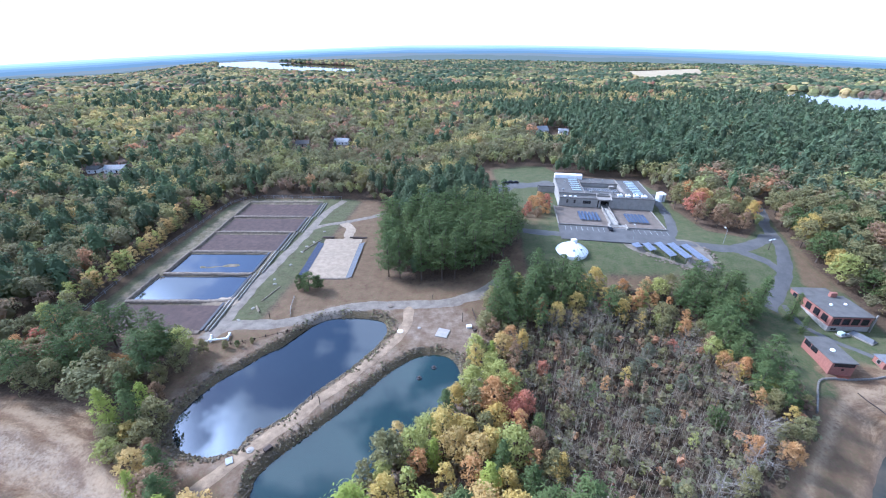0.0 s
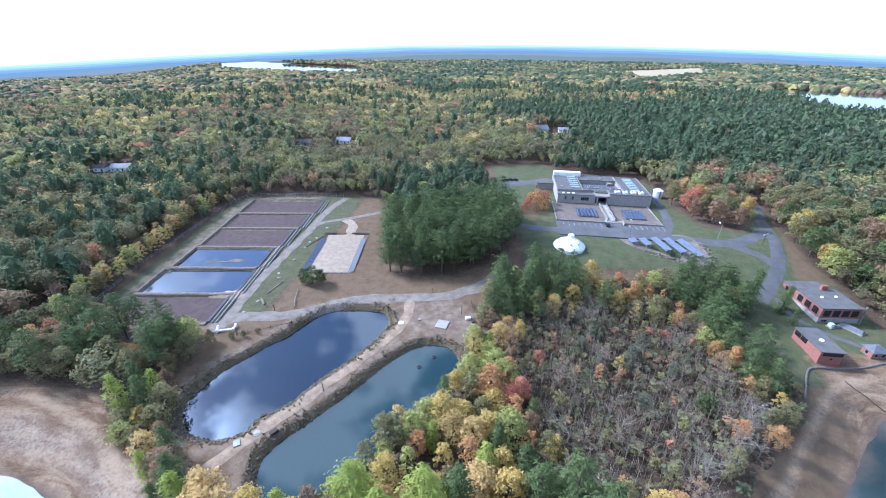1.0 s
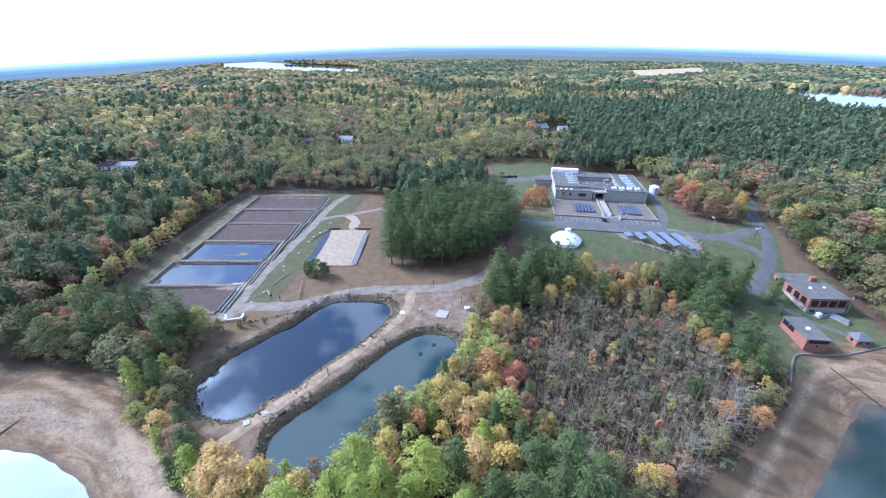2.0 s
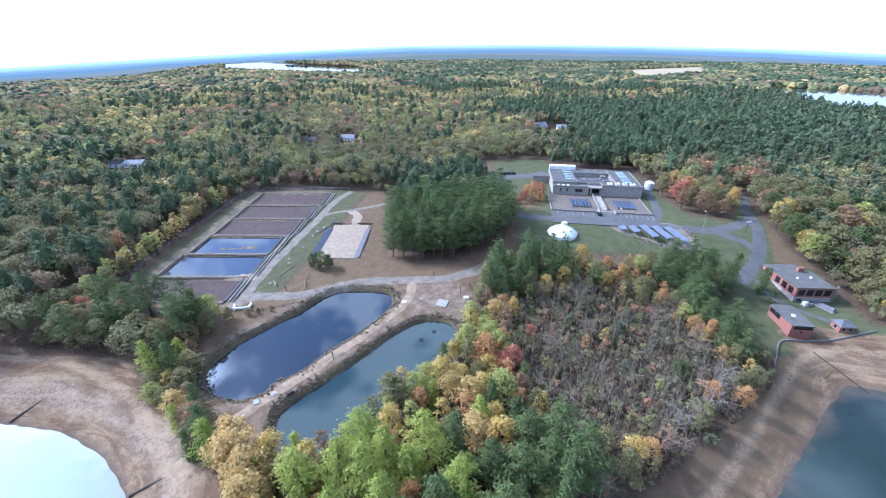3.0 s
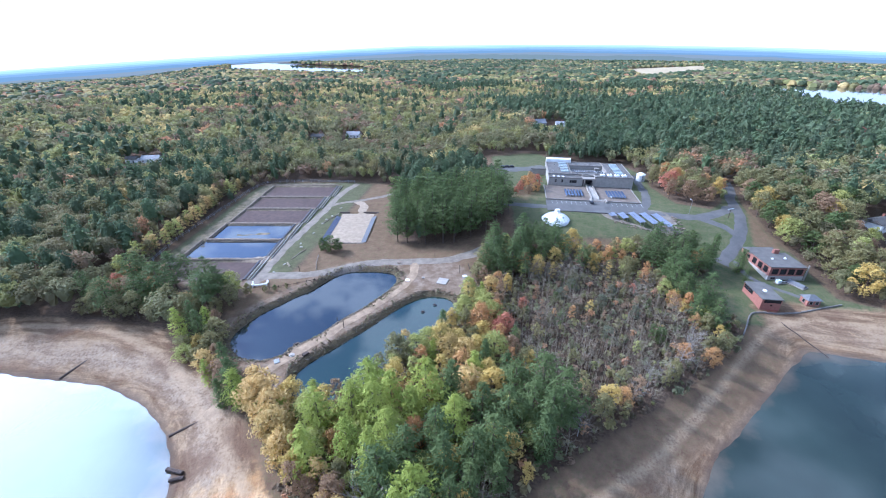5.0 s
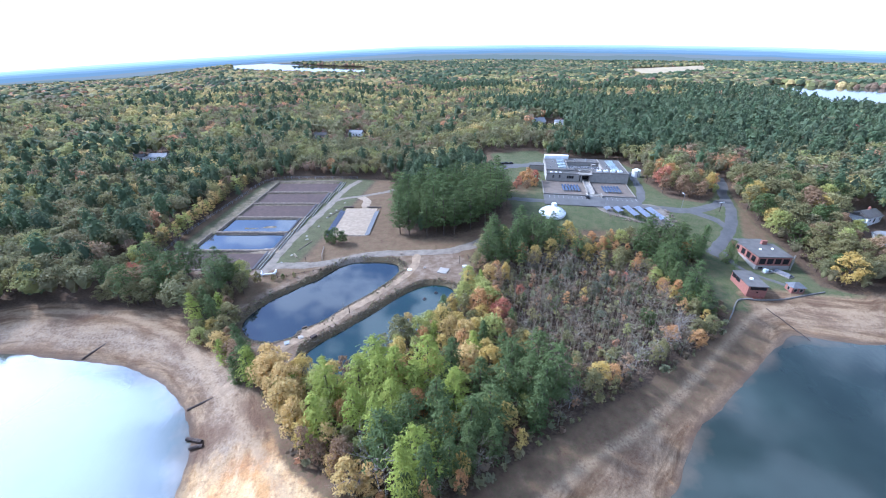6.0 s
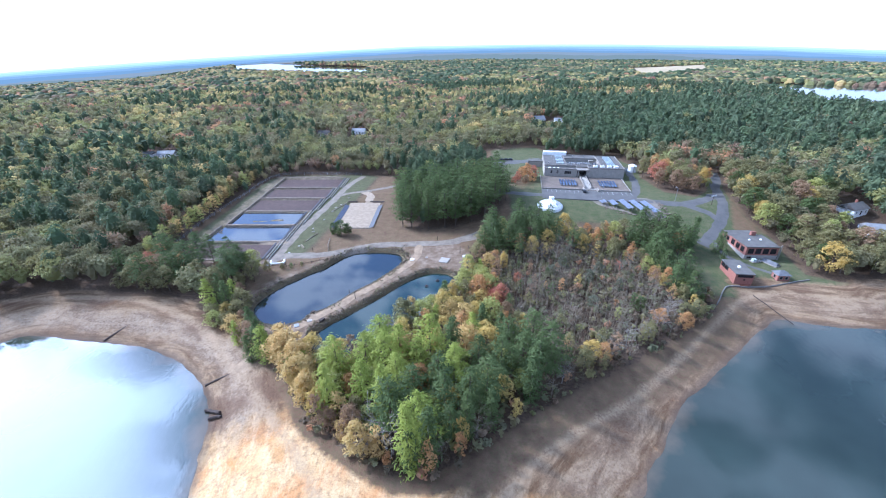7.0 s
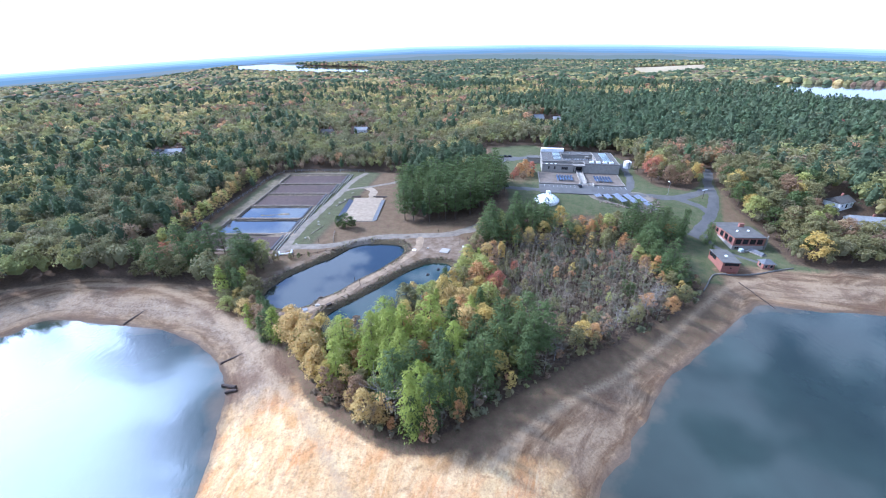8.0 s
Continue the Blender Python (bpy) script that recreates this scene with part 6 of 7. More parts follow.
def rock_mass(name, places, r0, r1, label, seed, mat=None):
    """Many small rough stones joined into one mesh."""
    rng = np.random.default_rng(seed)
    base = np.array([(1, 0, 0), (-1, 0, 0), (0, 1, 0), (0, -1, 0), (0, 0, 1), (0, 0, -1), (0.6, 0.6, 0.55), (-0.6, 0.6, 0.5), (0.6, -0.6, 0.5), (-0.6, -0.6, 0.55)], float)
    tri = np.array([(4, 0, 6), (6, 0, 2), (4, 6, 2), (4, 2, 7), (7, 2, 1), (4, 7, 1), (4, 1, 9), (9, 1, 3), (4, 9, 3), (4, 3, 8), (8, 3, 0), (4, 8, 0),
                    (5, 2, 0), (5, 1, 2), (5, 3, 1), (5, 0, 3)])
    p = np.array(places)
    z = height(p[:, 0], p[:, 1])
    V, Fc = [], []
    for i, (x, y) in enumerate(p):
        s = rng.uniform(r0, r1) * rng.uniform(0.6, 1.2, 3) * (1, 1, 0.7)
        a = rng.uniform(0, 6.3)
        q = base * s * rng.uniform(0.8, 1.15, (10, 1))
        V.append(np.stack([q[:, 0] * math.cos(a) - q[:, 1] * math.sin(a) + x, q[:, 0] * math.sin(a) + q[:, 1] * math.cos(a) + y, q[:, 2] + z[i] + 0.1], 1))
        Fc.append(tri + 10 * i)
    return tagged(new(name, mesh_np(name, np.concatenate(V), np.concatenate(Fc), mat or MAT["rock"])), label, "stones", kind="stuff")


solar_field()


def white_tank():
    o = empty("storage_tank", on(125.5, 219), "white round storage tank with a shallow cone top", "tank")
    part("shell", cyl(B(), (0, 0, -0.5), (0, 0, 4.2), 2.6, n=28), MAT["white"], o)
    part("top", cyl(B(), (0, 0, 4.2), (0, 0, 5.1), 2.68, 0.9, 28), MAT["white"], o)
    part("ladder", box(B(), -0.25, -2.78, 0, 0.25, -2.63, 4.6), MAT["steel"], o)


white_tank()


# ---------------------------------------------------------------- the brick houses by the lake
def brick_house():
    o = empty("brick_pumphouse", pose(136.5, 113.8, 0.3, 0, 0, -2), "red brick pump house with big dark windows and flat roof", "building")
    W, D, H = 14.0, 13.0, 5.4
    part("plinth", box(B(), -0.12, -0.12, -2.5, W + 0.12, D + 0.1, 1.5, 0.04), MAT["concrete"], o)
    part("wall", box(B(), 0, 0, 1.5, W, D, H), MAT["brick"], o)
    part("roof", box(B(), -0.3, -0.3, H, W + 0.3, D + 0.3, H + 0.4, 0.05), MAT["roof_grey"], o, "worn grey flat roof")
    for i in range(4):
        window_part(o, 2.1 + i * 3.25, 3.5, 2.1, 2.2, -0.03, frame_mat=MAT["dark"])
    for y in (2.6, 6.2, 9.9):
        window_part(o, y, 3.5, 2.0, 2.2, -0.03, "left", MAT["dark"])
    window_part(o, 2.0, 0.5, 1.8, 0.9, -0.16)
    for x, y in ((4.8, 7.0), (10.2, 7.4)):
        bm = cyl(B(), (x, y, H + 0.3), (x, y, H + 0.7), 0.5, 0.48, 16)
        cyl(bm, (x, y, H + 0.7), (x, y, H + 0.95), 0.48, 0.2, 16)
        part("roof_vent", bm, MAT["white"], o, "white domed roof vent")
    part("wing", box(B(), 0.6, D + 0.05, -2.5, W - 0.5, D + 7.0, H - 0.9), MAT["brick"], o)
    part("wing_roof", box(B(), 0.3, D + 0.35, H - 0.9, W - 0.2, D + 7.3, H - 0.5, 0.05), MAT["roof_grey"], o)
    for y in (D + 1.8, D + 4.3):
        window_part(o, y, 3.1, 1.5, 1.5, 0.57, "left", MAT["dark"])
    part("wing_door", box(B(), 0.5, D + 6.0, 0.0, 0.62, D + 6.9, 2.4), MAT["white"], o)
    part("chimney", box(B(), 8.5, D - 0.9, H + 0.2, 10.8, D + 0.3, H + 2.2, 0.04), MAT["brick"], o)
    part("end_pier", box(B(), W + 0.35, -0.5, -2.5, W + 0.8, 0.0, H + 1.3, 0.04), MAT["trim"], o)
    # covered pit at the front
    p = empty("covered_pit", pose(145.6, 109.6, hz(147, 109.5), 0, 0, 24), "low grey metal cover on a pale concrete kerb", "hatch")
    part("kerb", box(B(), -1.7, -3.5, -0.6, 1.7, 3.5, 0.5, 0.06), MAT["trim"], p)
    bm = B()
    v = [bm.verts.new(q) for q in ((-1.5, -3.2, 0.5), (1.5, -3.2, 0.5), (1.5, 3.2, 0.5), (-1.5, 3.2, 0.5), (0, -2.9, 1.5), (0, 2.9, 1.5))]
    for f in ((0, 1, 4), (1, 2, 5, 4), (2, 3, 5), (3, 0, 4, 5)):
        bm.faces.new([v[i] for i in f])
    part("cover", bm, MAT["slate_pale"], p, "grey ridged metal cover")
    e = empty("equipment_skid", pose(139.6, 111.2, hz(139, 111.6), 0, 0, 10), "white equipment skid with a low trailer beside the wall", "equipment")
    part("cabinet", box(B(), -1.0, -0.7, 0.4, 0.6, 0.8, 1.6, 0.08), MAT["skylight"], e)
    part("tray", box(B(), -1.6, -1.2, 0.15, 2.6, 0.9, 0.45, 0.05), MAT["trim"], e)
    part("pump", cyl(B(), (1.2, -0.6, 0.8), (2.3, -0.6, 0.8), 0.35, n=12), MAT["steel"], e)


brick_house()


def brick_shed():
    o = empty("brick_shed", pose(119.6, 93.2, hz(122, 96), 0, 0, -6), "low red brick shed with dark window bands and flat roof", "building")
    W, D, H = 6.9, 12.2, 4.2
    part("wall", box(B(), 0, 0, -2.5, W, D, H), MAT["brick"], o)
    part("roof", box(B(), -0.3, -0.3, H, W + 0.3, D + 0.3, H + 0.35, 0.05), MAT["roof_grey"], o, "worn grey flat roof")
    window_part(o, W / 2 + 0.2, H - 0.75, W - 1.4, 0.9, -0.03, frame_mat=MAT["dark"], mull=3)
    for y in (7.4, 10.3):
        window_part(o, y, H - 1.0, 2.3, 1.3, -0.03, "left", MAT["dark"])
    bm = cyl(B(), (3.6, 5.6, H + 0.3), (3.6, 5.6, H + 0.7), 0.68, 0.64, 16)
    cyl(bm, (3.6, 5.6, H + 0.7), (3.6, 5.6, H + 0.95), 0.64, 0.3, 16)
    part("roof_vent", bm, MAT["white"], o, "white domed roof vent")
    part("wall_lamp", box(B(), W / 2 - 0.2, -0.3, 1.6, W / 2 + 0.4, -0.02, 2.1, 0.05), MAT["dark"], o)
    g = empty("iron_gate", pose(122.8, 91.4, hz(122.8, 91.4), 0, 0, -6), "rusty red iron railing below the shed", "railing")
    for i in range(9):
        part("bar", box(B(), -1.8 + i * 0.45, -0.05, -0.2, -1.68 + i * 0.45, 0.05, 1.5), MAT["rust"], g)
    for z in (0.3, 1.35):
        part("rail", box(B(), -1.9, -0.07, z, 2.1, 0.07, z + 0.12), MAT["rust"], g)


brick_shed()


def hut():
    o = empty("brick_hut", pose(140.5, 96.5, hz(140.5, 96.5), 0, 0, -3), "tiny brick hut with arched windows and a hipped grey roof", "building")
    part("wall", box(B(), -2.3, -1.9, -1.2, 2.3, 1.9, 2.5), MAT["brick"], o)
    bm = B()
    v = [bm.verts.new(q) for q in ((-2.8, -2.4, 2.5), (2.8, -2.4, 2.5), (2.8, 2.4, 2.5), (-2.8, 2.4, 2.5), (-0.7, 0, 4.0), (0.7, 0, 4.0))]
    for f in ((3, 2, 1, 0), (0, 1, 5, 4), (1, 2, 5), (2, 3, 4, 5), (3, 0, 4)):
        bm.faces.new([v[i] for i in f])
    part("roof", bm, MAT["slate_pale"], o)
    for x in (-1.1, 1.1):
        window_part(o, x, 1.3, 1.0, 1.2, -1.93, mull=0)
    window_part(o, 0, 1.3, 1.0, 1.2, -2.33, "left", mull=0)


hut()


def stone_wall(pts, name="stone_wall", tall=0.5, wide=0.45, label="low grey stone retaining wall along the lake shore"):
    o = empty(name, Matrix.Identity(4), label, "wall", kind="structure")
    line = smooth_line(pts, 2.2)
    rng = np.random.default_rng(6)
    for (ax, ay), (bx, by) in zip(line, line[1:]):
        L = math.hypot(bx - ax, by - ay)
        bm = box(B(), -L / 2 - 0.02, -wide / 2, -0.8, L / 2 - 0.03, wide / 2, tall * rng.uniform(0.9, 1.08), 0.07)
        ob = part("stone_course", bm, MAT["stone"], o)
        ob.matrix_world = Matrix.Translation(((ax + bx) / 2, (ay + by) / 2, max(hz((ax + bx) / 2, (ay + by) / 2), -1.2))) @ Matrix.Rotation(math.atan2(by - ay, bx - ax) + rng.normal() * 0.02, 4, "Z")


stone_wall([(105, 79), (108.5, 83), (113, 88.5), (116.5, 91), (124, 91.2), (134, 91.5), (144, 93.5), (152, 95.5)])
ribbon("brick_path", [(131, 127), (130.5, 118), (133.5, 110), (138, 104), (141, 99.5)], 2.2, MAT["asphalt"], label="narrow asphalt path between the brick buildings")


# ---------------------------------------------------------------- poles, fences and small things
def lamp_post(x, y, tall=7.0, arm=1.6, turn=0.0):
    o = empty("street_lamp", on(x, y, turn), "slender steel street lamp beside the drive", "street lamp", "street lamps")
    part("pole", cyl(B(), (0, 0, -0.5), (0, 0, tall), 0.11, 0.07, 8), MAT["steel"], o)
    part("arm", cyl(B(), (0, 0, tall - 0.1), (arm, 0, tall + 0.3), 0.06, 0.05, 6), MAT["steel"], o)
    part("lamp_head", box(B(), arm - 0.2, -0.2, tall + 0.2, arm + 0.7, 0.2, tall + 0.42, 0.05), MAT["white"], o)


for x, y, r in ((127.5, 163.3, 90), (88, 166.3, 90)):
    lamp_post(x, y, turn=r)


def signpost(x, y, turn):
    o = empty("signpost", on(x, y, turn), "wooden post with a pale board at the junction", "signpost")
    part("post", cyl(B(), (0, 0, -0.5), (0, 0, 5.4), 0.16, 0.13, 8), MAT["timber"], o)
    part("board", box(B(), -1.9, -0.1, 4.9, 1.9, 0.1, 5.3, 0.03), MAT["white"], o)


signpost(144.8, 158.5, 20)


def post_row(name, pts, gap, tall, label, rails=2, mat=None):
    """A fence of posts and rails along a line."""
    line = smooth_line(pts, gap)
    o = empty(name, Matrix.Identity(4), label, "fence")
    prev = None
    for x, y in line:
        z = hz(x, y)
        part("post", box(B(), x - 0.11, y - 0.11, z - 0.5, x + 0.11, y + 0.11, z + tall, 0.02), mat or MAT["timber"], o)
        if prev:
            for k in range(rails):
                q = tall * (0.45 + 0.42 * k)
                part("rail", cyl(B(), (prev[0], prev[1], prev[2] + q), (x, y, z + q), 0.07, n=5), mat or MAT["timber"], o)
        prev = (x, y, z)


post_row("fence", [(-57.5, 133), (-56.5, 126), (-55, 121)], 3.0, 1.2, "wooden post and rail fence in the grass", mat=MAT["trim"])
post_row("fence", [(-72, 104.5), (-63, 108), (-53, 112), (-47, 115.5)], 3.2, 1.1, "grey post and rail fence along the pond bank", 1)
post_row("fence", [(12, 124), (13, 118), (15, 111)], 3.0, 1.2, "wooden fence at the wood's edge")
post_row("mesh_fence", [(-131, 114), (-134.5, 150), (-132, 200), (-130, 236), (-118, 246.5), (-90, 247), (-64, 246)], 5.5, 2.0, "steel fence round the filter beds", 2, MAT["steel"])
ridge("log", (-66.5, 172), (-61, 186), 0.7, 0.5, MAT["bare"], "pale log edging the grass", 61, category="log")
ridge("log", (-70, 127), (-67.5, 123.5), 0.9, 0.7, MAT["bare"], "pale log edging the grass", 62, category="log")
ridge("log", (-69.5, 131), (-66, 141), 0.6, 0.4, MAT["bare"], "pale log edging the grass", 63, category="log")


def lid(x, y, r, mat, label):
    bm = cyl(B(), (0, 0, -0.3), (0, 0, 0.3), r, r * 0.96, 24)
    cyl(bm, (0, 0, 0.3), (0, 0, 0.42), r * 0.55, r * 0.5, 20)
    ob = part("manhole_cover", bm, mat)
    ob.matrix_world = on(x, y)
    tagged(ob, label, "manhole", "round covers by the ponds")


lid(-14.0, 112.5, 1.0, MAT["white"], "white round concrete cover on the gravel")
lid(-7.5, 114.5, 0.6, MAT["concrete"], "small round concrete cover on the gravel")
lid(-46.8, 66.0, 0.95, MAT["concrete"], "round concrete cover on the dike track")
lid(-19, 128, 1.3, MAT["rock"], "round iron cover in the gravel road")


def pad(x, y, w, d, turn, mat, label, name="concrete_pad", tall=0.35):
    bm = box(B(), -w / 2, -d / 2, -0.4, w / 2, d / 2, tall, 0.05)
    ob = part(name, bm, mat)
    ob.matrix_world = on(x, y, turn)
    return tagged(ob, label, name.replace("_", " "))


pad(0.8, 111.5, 4.2, 4.6, -18, MAT["concrete"], "square pale concrete pad in the gravel yard")
pad(-50.5, 63.0, 1.6, 2.0, 30, MAT["steel"], "grey metal hatch on the dike track")
pad(-47.6, 72.2, 1.8, 0.9, 40, MAT["timber"], "dark intake box at the pond bank", "intake_box", 0.8)
pad(-42.5, 66.4, 2.0, 1.2, 50, MAT["timber"], "dark outlet box at the pond bank", "outlet_box", 0.7)
pad(10.2, 114.8, 1.8, 1.3, 10, MAT["white"], "white plastic crate in the gravel yard", "crate", 0.9)
pad(12.2, 113.2, 1.4, 1.0, 30, MAT["timber"], "dark crate in the gravel yard", "crate", 0.7)


def lumber(x, y, turn, n, L, label, mat):
    o = empty("lumber_pile", on(x, y, turn), label, "lumber")
    rng = np.random.default_rng(n)
    for i in range(n):
        q, z = (i % 4 - 1.5) * 0.42 + rng.normal() * 0.08, 0.2 + 0.32 * (i // 4)
        e = rng.normal() * 0.25
        part("beam", box(B(), -L / 2 + e, q - 0.17, z - 0.14, L / 2 + e, q + 0.17, z + 0.14, 0.03), mat, o)


lumber(14.0, 108.0, -42, 8, 5.2, "stack of weathered grey beams at the gravel yard", MAT["bare"])


def pole(x, y, tall, label):
    bm = cyl(B(), (0, 0, -1), (0, 0, tall), 0.13, 0.1, 8)
    box(bm, -0.14, -0.14, tall - 0.5, 0.14, 0.14, tall - 0.15, 0.03)
    ob = part("marker_post", bm, MAT["timber"])
    ob.matrix_world = on(x, y)
    tagged(ob, label, "post", "posts on the dike")


def aerator(x, y):
    """A small dark float with a pump head on the pond."""
    o = empty("aerator", pose(x, y, -1.86), "small dark floating aerator on the green pond", "aerator", "aerators on the pond")
    part("float", cyl(B(), (0, 0, 0), (0, 0, 0.28), 0.85, 0.8, 14), MAT["liner"], o)
    part("pump_head", cyl(B(), (0, 0, 0.28), (0, 0, 0.7), 0.3, 0.22, 10), MAT["timber"], o)


aerator(-6.4, 92.1)
aerator(-2.0, 96.6)
for x, y, h in ((-36.0, 82.3, 3.0), (-33.4, 80.4, 3.0), (8, 118, 4.0), (-62, 119.5, 2.6), (-3, 131.5, 2.2)):
    pole(x, y, h, "slender wooden marker post")


def drift_log(a, b, r, label, mat=None):
    """An old timber half sunk in the shore, from a to b."""
    n, k = 7, 9
    rng = np.random.default_rng(int(abs(a[0] * 7)))
    A, Bv = np.array(a, float), np.array(b, float)
    d = (Bv - A) / np.linalg.norm(Bv - A)
    u = np.cross(d, (0, 0, 1)); u /= np.linalg.norm(u)
    w = np.cross(u, d)
    V, Fc = [], []
    for i in range(n):
        p = A + (Bv - A) * i / (n - 1) + rng.normal(size=3) * (0.1, 0.1, 0.03)
        q = r * rng.uniform(0.82, 1.1)
        for j in range(k):
            g = 6.2832 * j / k
            V.append(p + q * rng.uniform(0.9, 1.1) * (u * math.cos(g) + w * math.sin(g)))
    for i in range(n - 1):
        Fc += [(i * k + j, i * k + (j + 1) % k, (i + 1) * k + (j + 1) % k, (i + 1) * k + j) for j in range(k)]
    for o in (0, (n - 1) * k):
        Fc += [(o, o + 2 * j + 1, o + 2 * j + 2, o + 2 * j + 3) for j in range((k - 2) // 2)]
    return tagged(new("old_timber", mesh_np("old_timber", V, Fc, mat or MAT["timber"])), label, "timber")


drift_log((-71.5, 39.5, -4.7), (-62.5, 45.0, -3.4), 0.45, "long dark timber running from the beach into the lake")
drift_log((-66, 30.0, -4.6), (-61.2, 28.6, -3.9), 0.5, "short dark timber at the water's edge")
drift_log((-63.5, 27.2, -4.4), (-60.0, 27.4, -3.9), 0.45, "short dark timber at the water's edge")
drift_log((-119.0, 60.0, -4.8), (-111.5, 73.0, -2.6), 0.4, "dark timber lying across the beach")
drift_log((123.5, 86.5, -1.6), (129.5, 71.5, -4.7), 0.15, "thin pipe running down the beach into the lake")


def pond_banks():
    """Loose stones and dry tufts round both ponds."""
    rng = np.random.default_rng(31)
    x, y = rng.uniform(-78, 14, 26000), rng.uniform(42, 130, 26000)
    d = np.maximum(poly_d(x, y, POND_A), poly_d(x, y, POND_B))
    keep = (d > -2.7) & (d < 0.25)
    keep &= rng.random(len(x)) < 0.75
    p = np.stack([x[keep], y[keep]], 1)[:2600]
    rock_mass("bank_stones", p, 0.16, 0.46, "loose dark stones on the pond banks", 32, MAT["bank_rock"])
    keep = (d > -4.2) & (d < -0.4) & (rng.random(len(x)) < 0.5) & (vnoise(x / 5, y / 5, 9) > 0.45)
    p = np.stack([x[keep], y[keep]], 1)[:800]
    kinds = np.array([TINT_NAMES.index(pick(rng, {"oak": 2, "dun": 4, "sage": 3})) for _ in p])
    temps = (templates(lambda g: t_leafy(g, 12, 0.3), 3), templates(lambda g: t_leafy(g, 12, 0.3), 4))
    plant_mass("bank_tufts", np.stack([p[:, 0], p[:, 1], height(p[:, 0], p[:, 1]) - 0.15], 1), rng.uniform(0.25, 0.7, len(p)), kinds, temps, rng, "dry grass tufts on the pond banks", 1.3)


pond_banks()


# ---------------------------------------------------------------- houses in the woods
def house(x, y, turn, w, d, storeys, wall, roof, label, name="house"):
    """A gabled house with its windows, door and chimney."""
    o = empty(name, on(x, y, turn), label, "house", "houses in the woods")
    h = 2.7 * storeys + 0.4
    part("wall", box(B(), -w / 2, -d / 2, -1.5, w / 2, d / 2, h), wall, o)
    bm = B()
    e, t = 0.5, d * 0.30
    v = [bm.verts.new(q) for q in ((-w / 2 - e, -d / 2 - e, h - 0.1), (w / 2 + e, -d / 2 - e, h - 0.1), (w / 2 + e, d / 2 + e, h - 0.1), (-w / 2 - e, d / 2 + e, h - 0.1), (-w / 2 - e, 0, h + t), (w / 2 + e, 0, h + t))]
    for f in ((3, 2, 1, 0), (0, 1, 5, 4), (1, 2, 5), (2, 3, 4, 5), (3, 0, 4)):
        bm.faces.new([v[i] for i in f])
    part("roof", bm, roof, o)
    part("chimney", box(B(), w * 0.2 - 0.4, 0.2, h, w * 0.2 + 0.4, 1.1, h + t + 1.0), MAT["brick"], o)
    n = max(2, int(w / 3.2))
    for s in range(storeys):
        for i in range(n):
            xx = -w / 2 + w * (i + 0.5) / n
            if s == 0 and i == n // 2:
                part("door", box(B(), xx - 0.5, -d / 2 - 0.08, 0.1, xx + 0.5, -d / 2 + 0.02, 2.2), MAT["dark"], o)
            else:
                window_part(o, xx, 1.6 + 2.7 * s, 1.1, 1.3, -d / 2 - 0.03, frame_mat=MAT["white"])
    return o


house(-250, 306, 8, 14, 8, 1, MAT["white"], MAT["roof_pale"], "pale house with a grey roof among trees")
house(-266, 305, 8, 8, 7, 1, MAT["white"], MAT["roof_grey"], "white wing house with a grey roof among trees")
house(-98, 405, -5, 14, 9, 1, MAT["white"], MAT["roof_pale"], "white house with a pale roof in the woods")
house(-134, 396, 5, 12, 8, 1, MAT["trim"], MAT["roof_grey"], "small house with a grey roof in the woods")
house(98, 420, 12, 18, 12, 1, MAT["trim"], MAT["roof_pale"], "house with a pale hipped roof in the woods")
house(122, 414, -8, 9, 7, 1, MAT["white"], MAT["roof_pale"], "white shed with a pale roof in the woods")
house(213, 151, 20, 11, 8, 1, MAT["white"], MAT["roof_grey"], "white house with a dark roof at the wood's edge")
house(213, 133, -15, 14, 9, 1, MAT["white"], MAT["roof_pale"], "white house with a pale grey roof in a clearing")


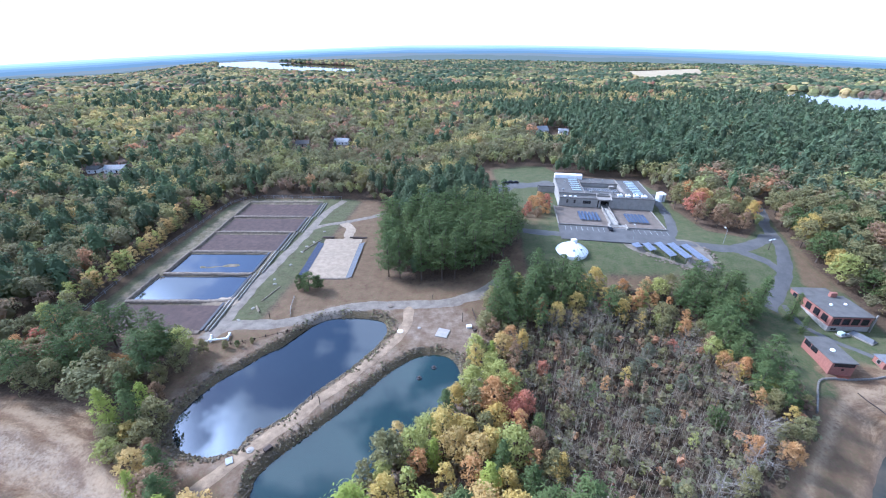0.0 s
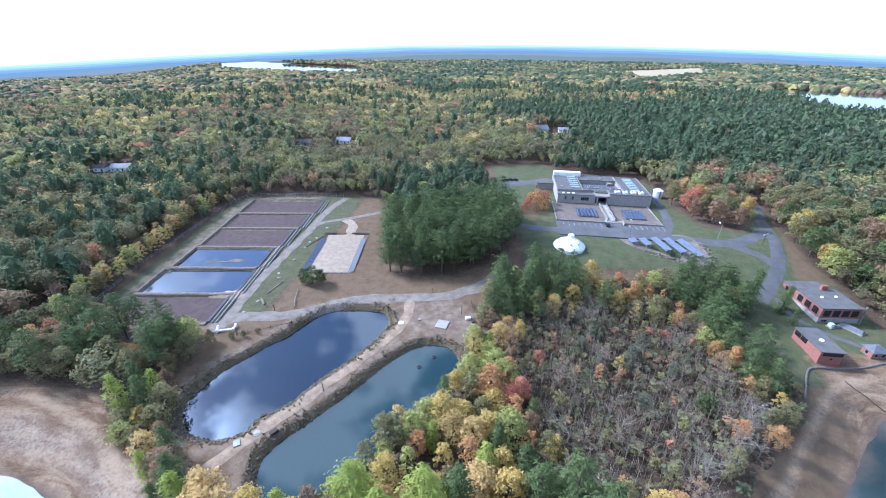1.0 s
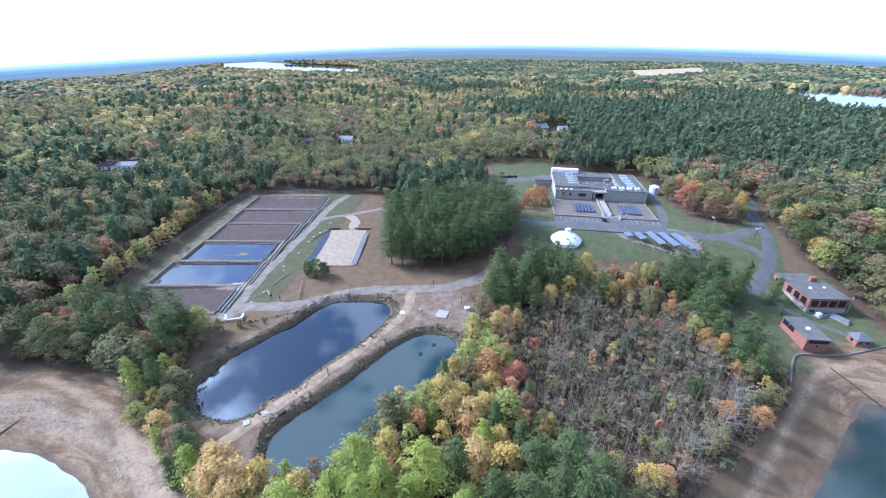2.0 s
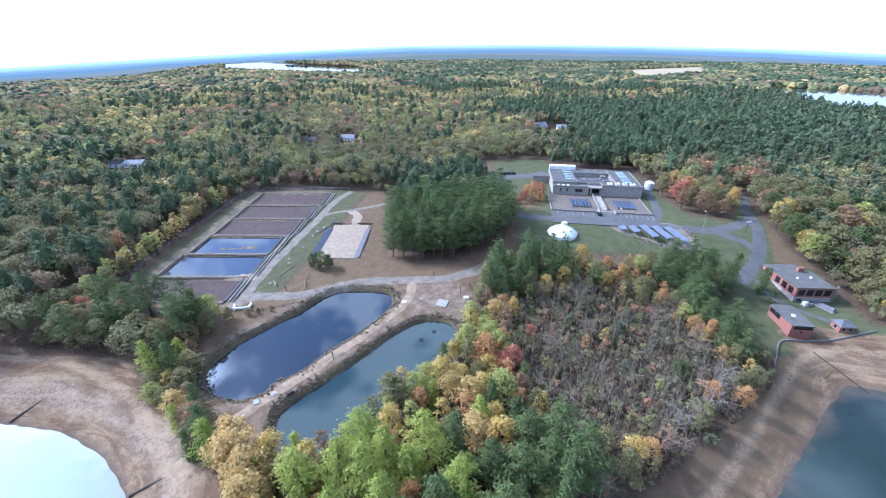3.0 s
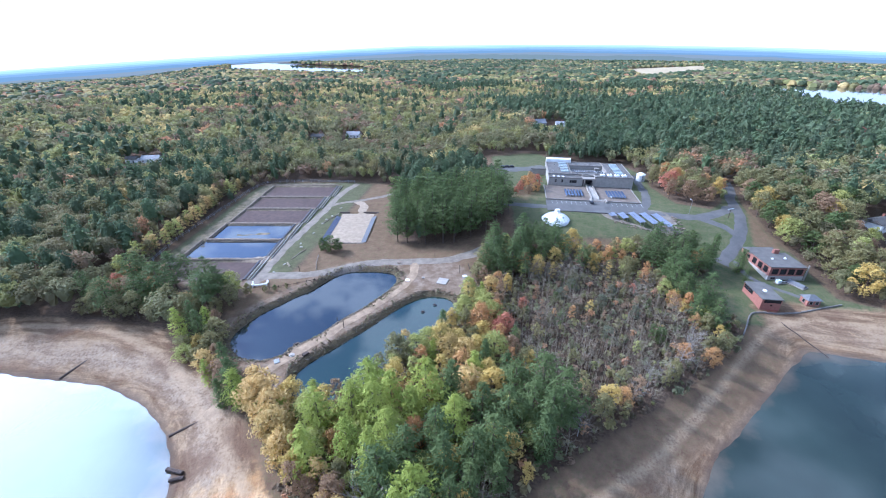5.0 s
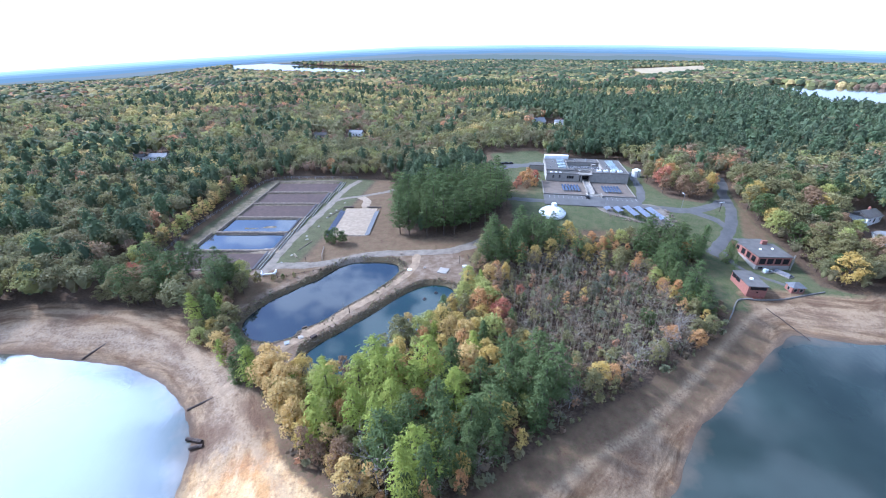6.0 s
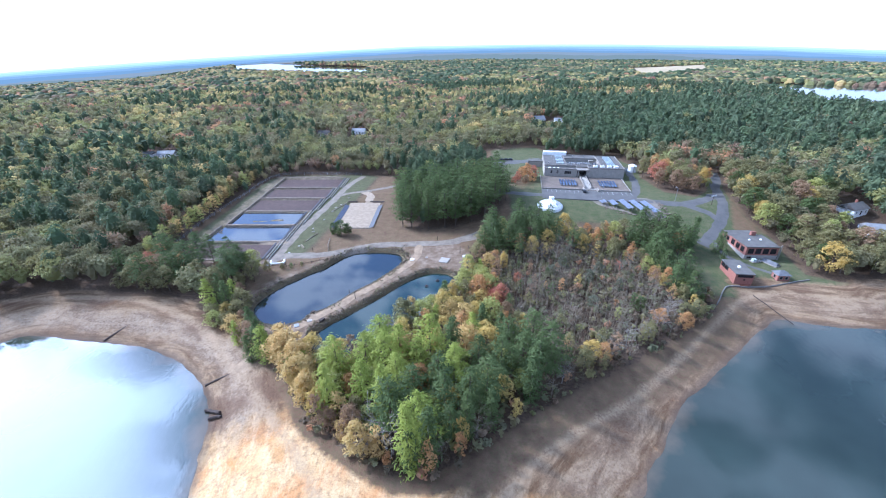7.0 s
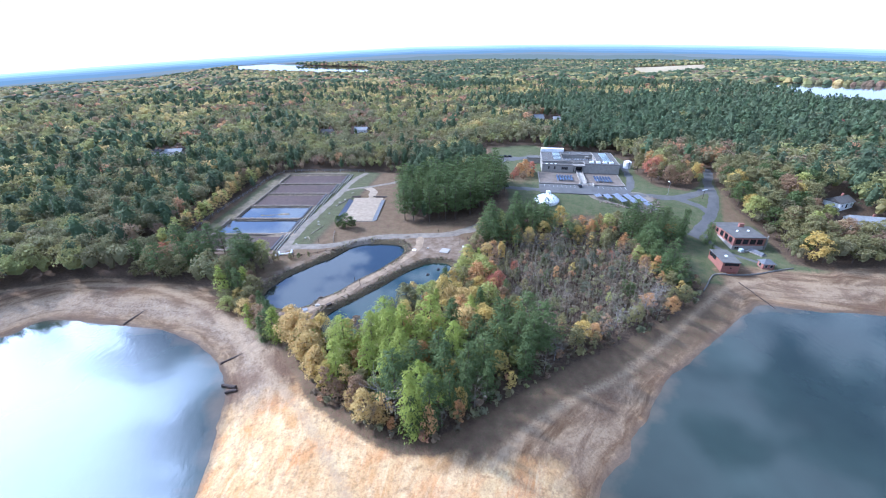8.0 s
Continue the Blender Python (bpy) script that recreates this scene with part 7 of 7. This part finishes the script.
def swamp_stems():
    """Countless thin grey stems standing in the thicket."""
    rng = np.random.default_rng(55)
    p = scatter(SWAMP, 1.6, 56, 9000, -3.0, 800)
    zs = height(p[:, 0], p[:, 1])
    segs = []
    for (x, y), z in zip(p, zs):
        h = rng.uniform(4.5, 9.5)
        lean = rng.normal(size=2) * 0.35
        top = np.array((x + lean[0], y + lean[1], z + h))
        segs.append(((x, y, z - 0.3), top, 0.075, 0.025))
        for _ in range(3):
            q = np.array((x, y, z)) + (top - (x, y, z)) * rng.uniform(0.35, 0.9)
            segs.append((q, q + (rng.normal() * 0.7, rng.normal() * 0.7, rng.uniform(0.5, 1.4)), 0.04, 0.02))
    tagged(new("swamp_stems", mesh_np("swamp_stems", *rods(segs, 3), MAT["bare"])), "thin grey stems of the swamp thicket", "thicket", kind="stuff")


swamp_stems()


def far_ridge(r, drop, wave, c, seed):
    """A blue ridge on the horizon, its haze painted as a flat glowing colour."""
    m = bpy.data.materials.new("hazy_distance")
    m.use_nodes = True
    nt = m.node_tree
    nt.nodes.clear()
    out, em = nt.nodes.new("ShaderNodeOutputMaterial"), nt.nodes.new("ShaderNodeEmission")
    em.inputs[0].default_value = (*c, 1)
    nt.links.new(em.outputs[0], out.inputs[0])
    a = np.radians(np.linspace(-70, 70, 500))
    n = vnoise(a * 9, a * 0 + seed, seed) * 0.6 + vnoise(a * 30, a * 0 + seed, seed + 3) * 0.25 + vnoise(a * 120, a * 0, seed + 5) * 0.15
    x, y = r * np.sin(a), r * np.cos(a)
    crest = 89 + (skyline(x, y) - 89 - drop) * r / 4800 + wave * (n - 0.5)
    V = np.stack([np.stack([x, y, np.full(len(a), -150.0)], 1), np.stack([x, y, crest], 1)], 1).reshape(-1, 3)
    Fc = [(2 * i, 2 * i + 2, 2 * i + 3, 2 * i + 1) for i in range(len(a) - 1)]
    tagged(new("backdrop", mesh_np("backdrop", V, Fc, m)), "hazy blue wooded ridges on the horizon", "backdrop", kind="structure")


# aerial haze put into the glow colours, paler with each farther ridge
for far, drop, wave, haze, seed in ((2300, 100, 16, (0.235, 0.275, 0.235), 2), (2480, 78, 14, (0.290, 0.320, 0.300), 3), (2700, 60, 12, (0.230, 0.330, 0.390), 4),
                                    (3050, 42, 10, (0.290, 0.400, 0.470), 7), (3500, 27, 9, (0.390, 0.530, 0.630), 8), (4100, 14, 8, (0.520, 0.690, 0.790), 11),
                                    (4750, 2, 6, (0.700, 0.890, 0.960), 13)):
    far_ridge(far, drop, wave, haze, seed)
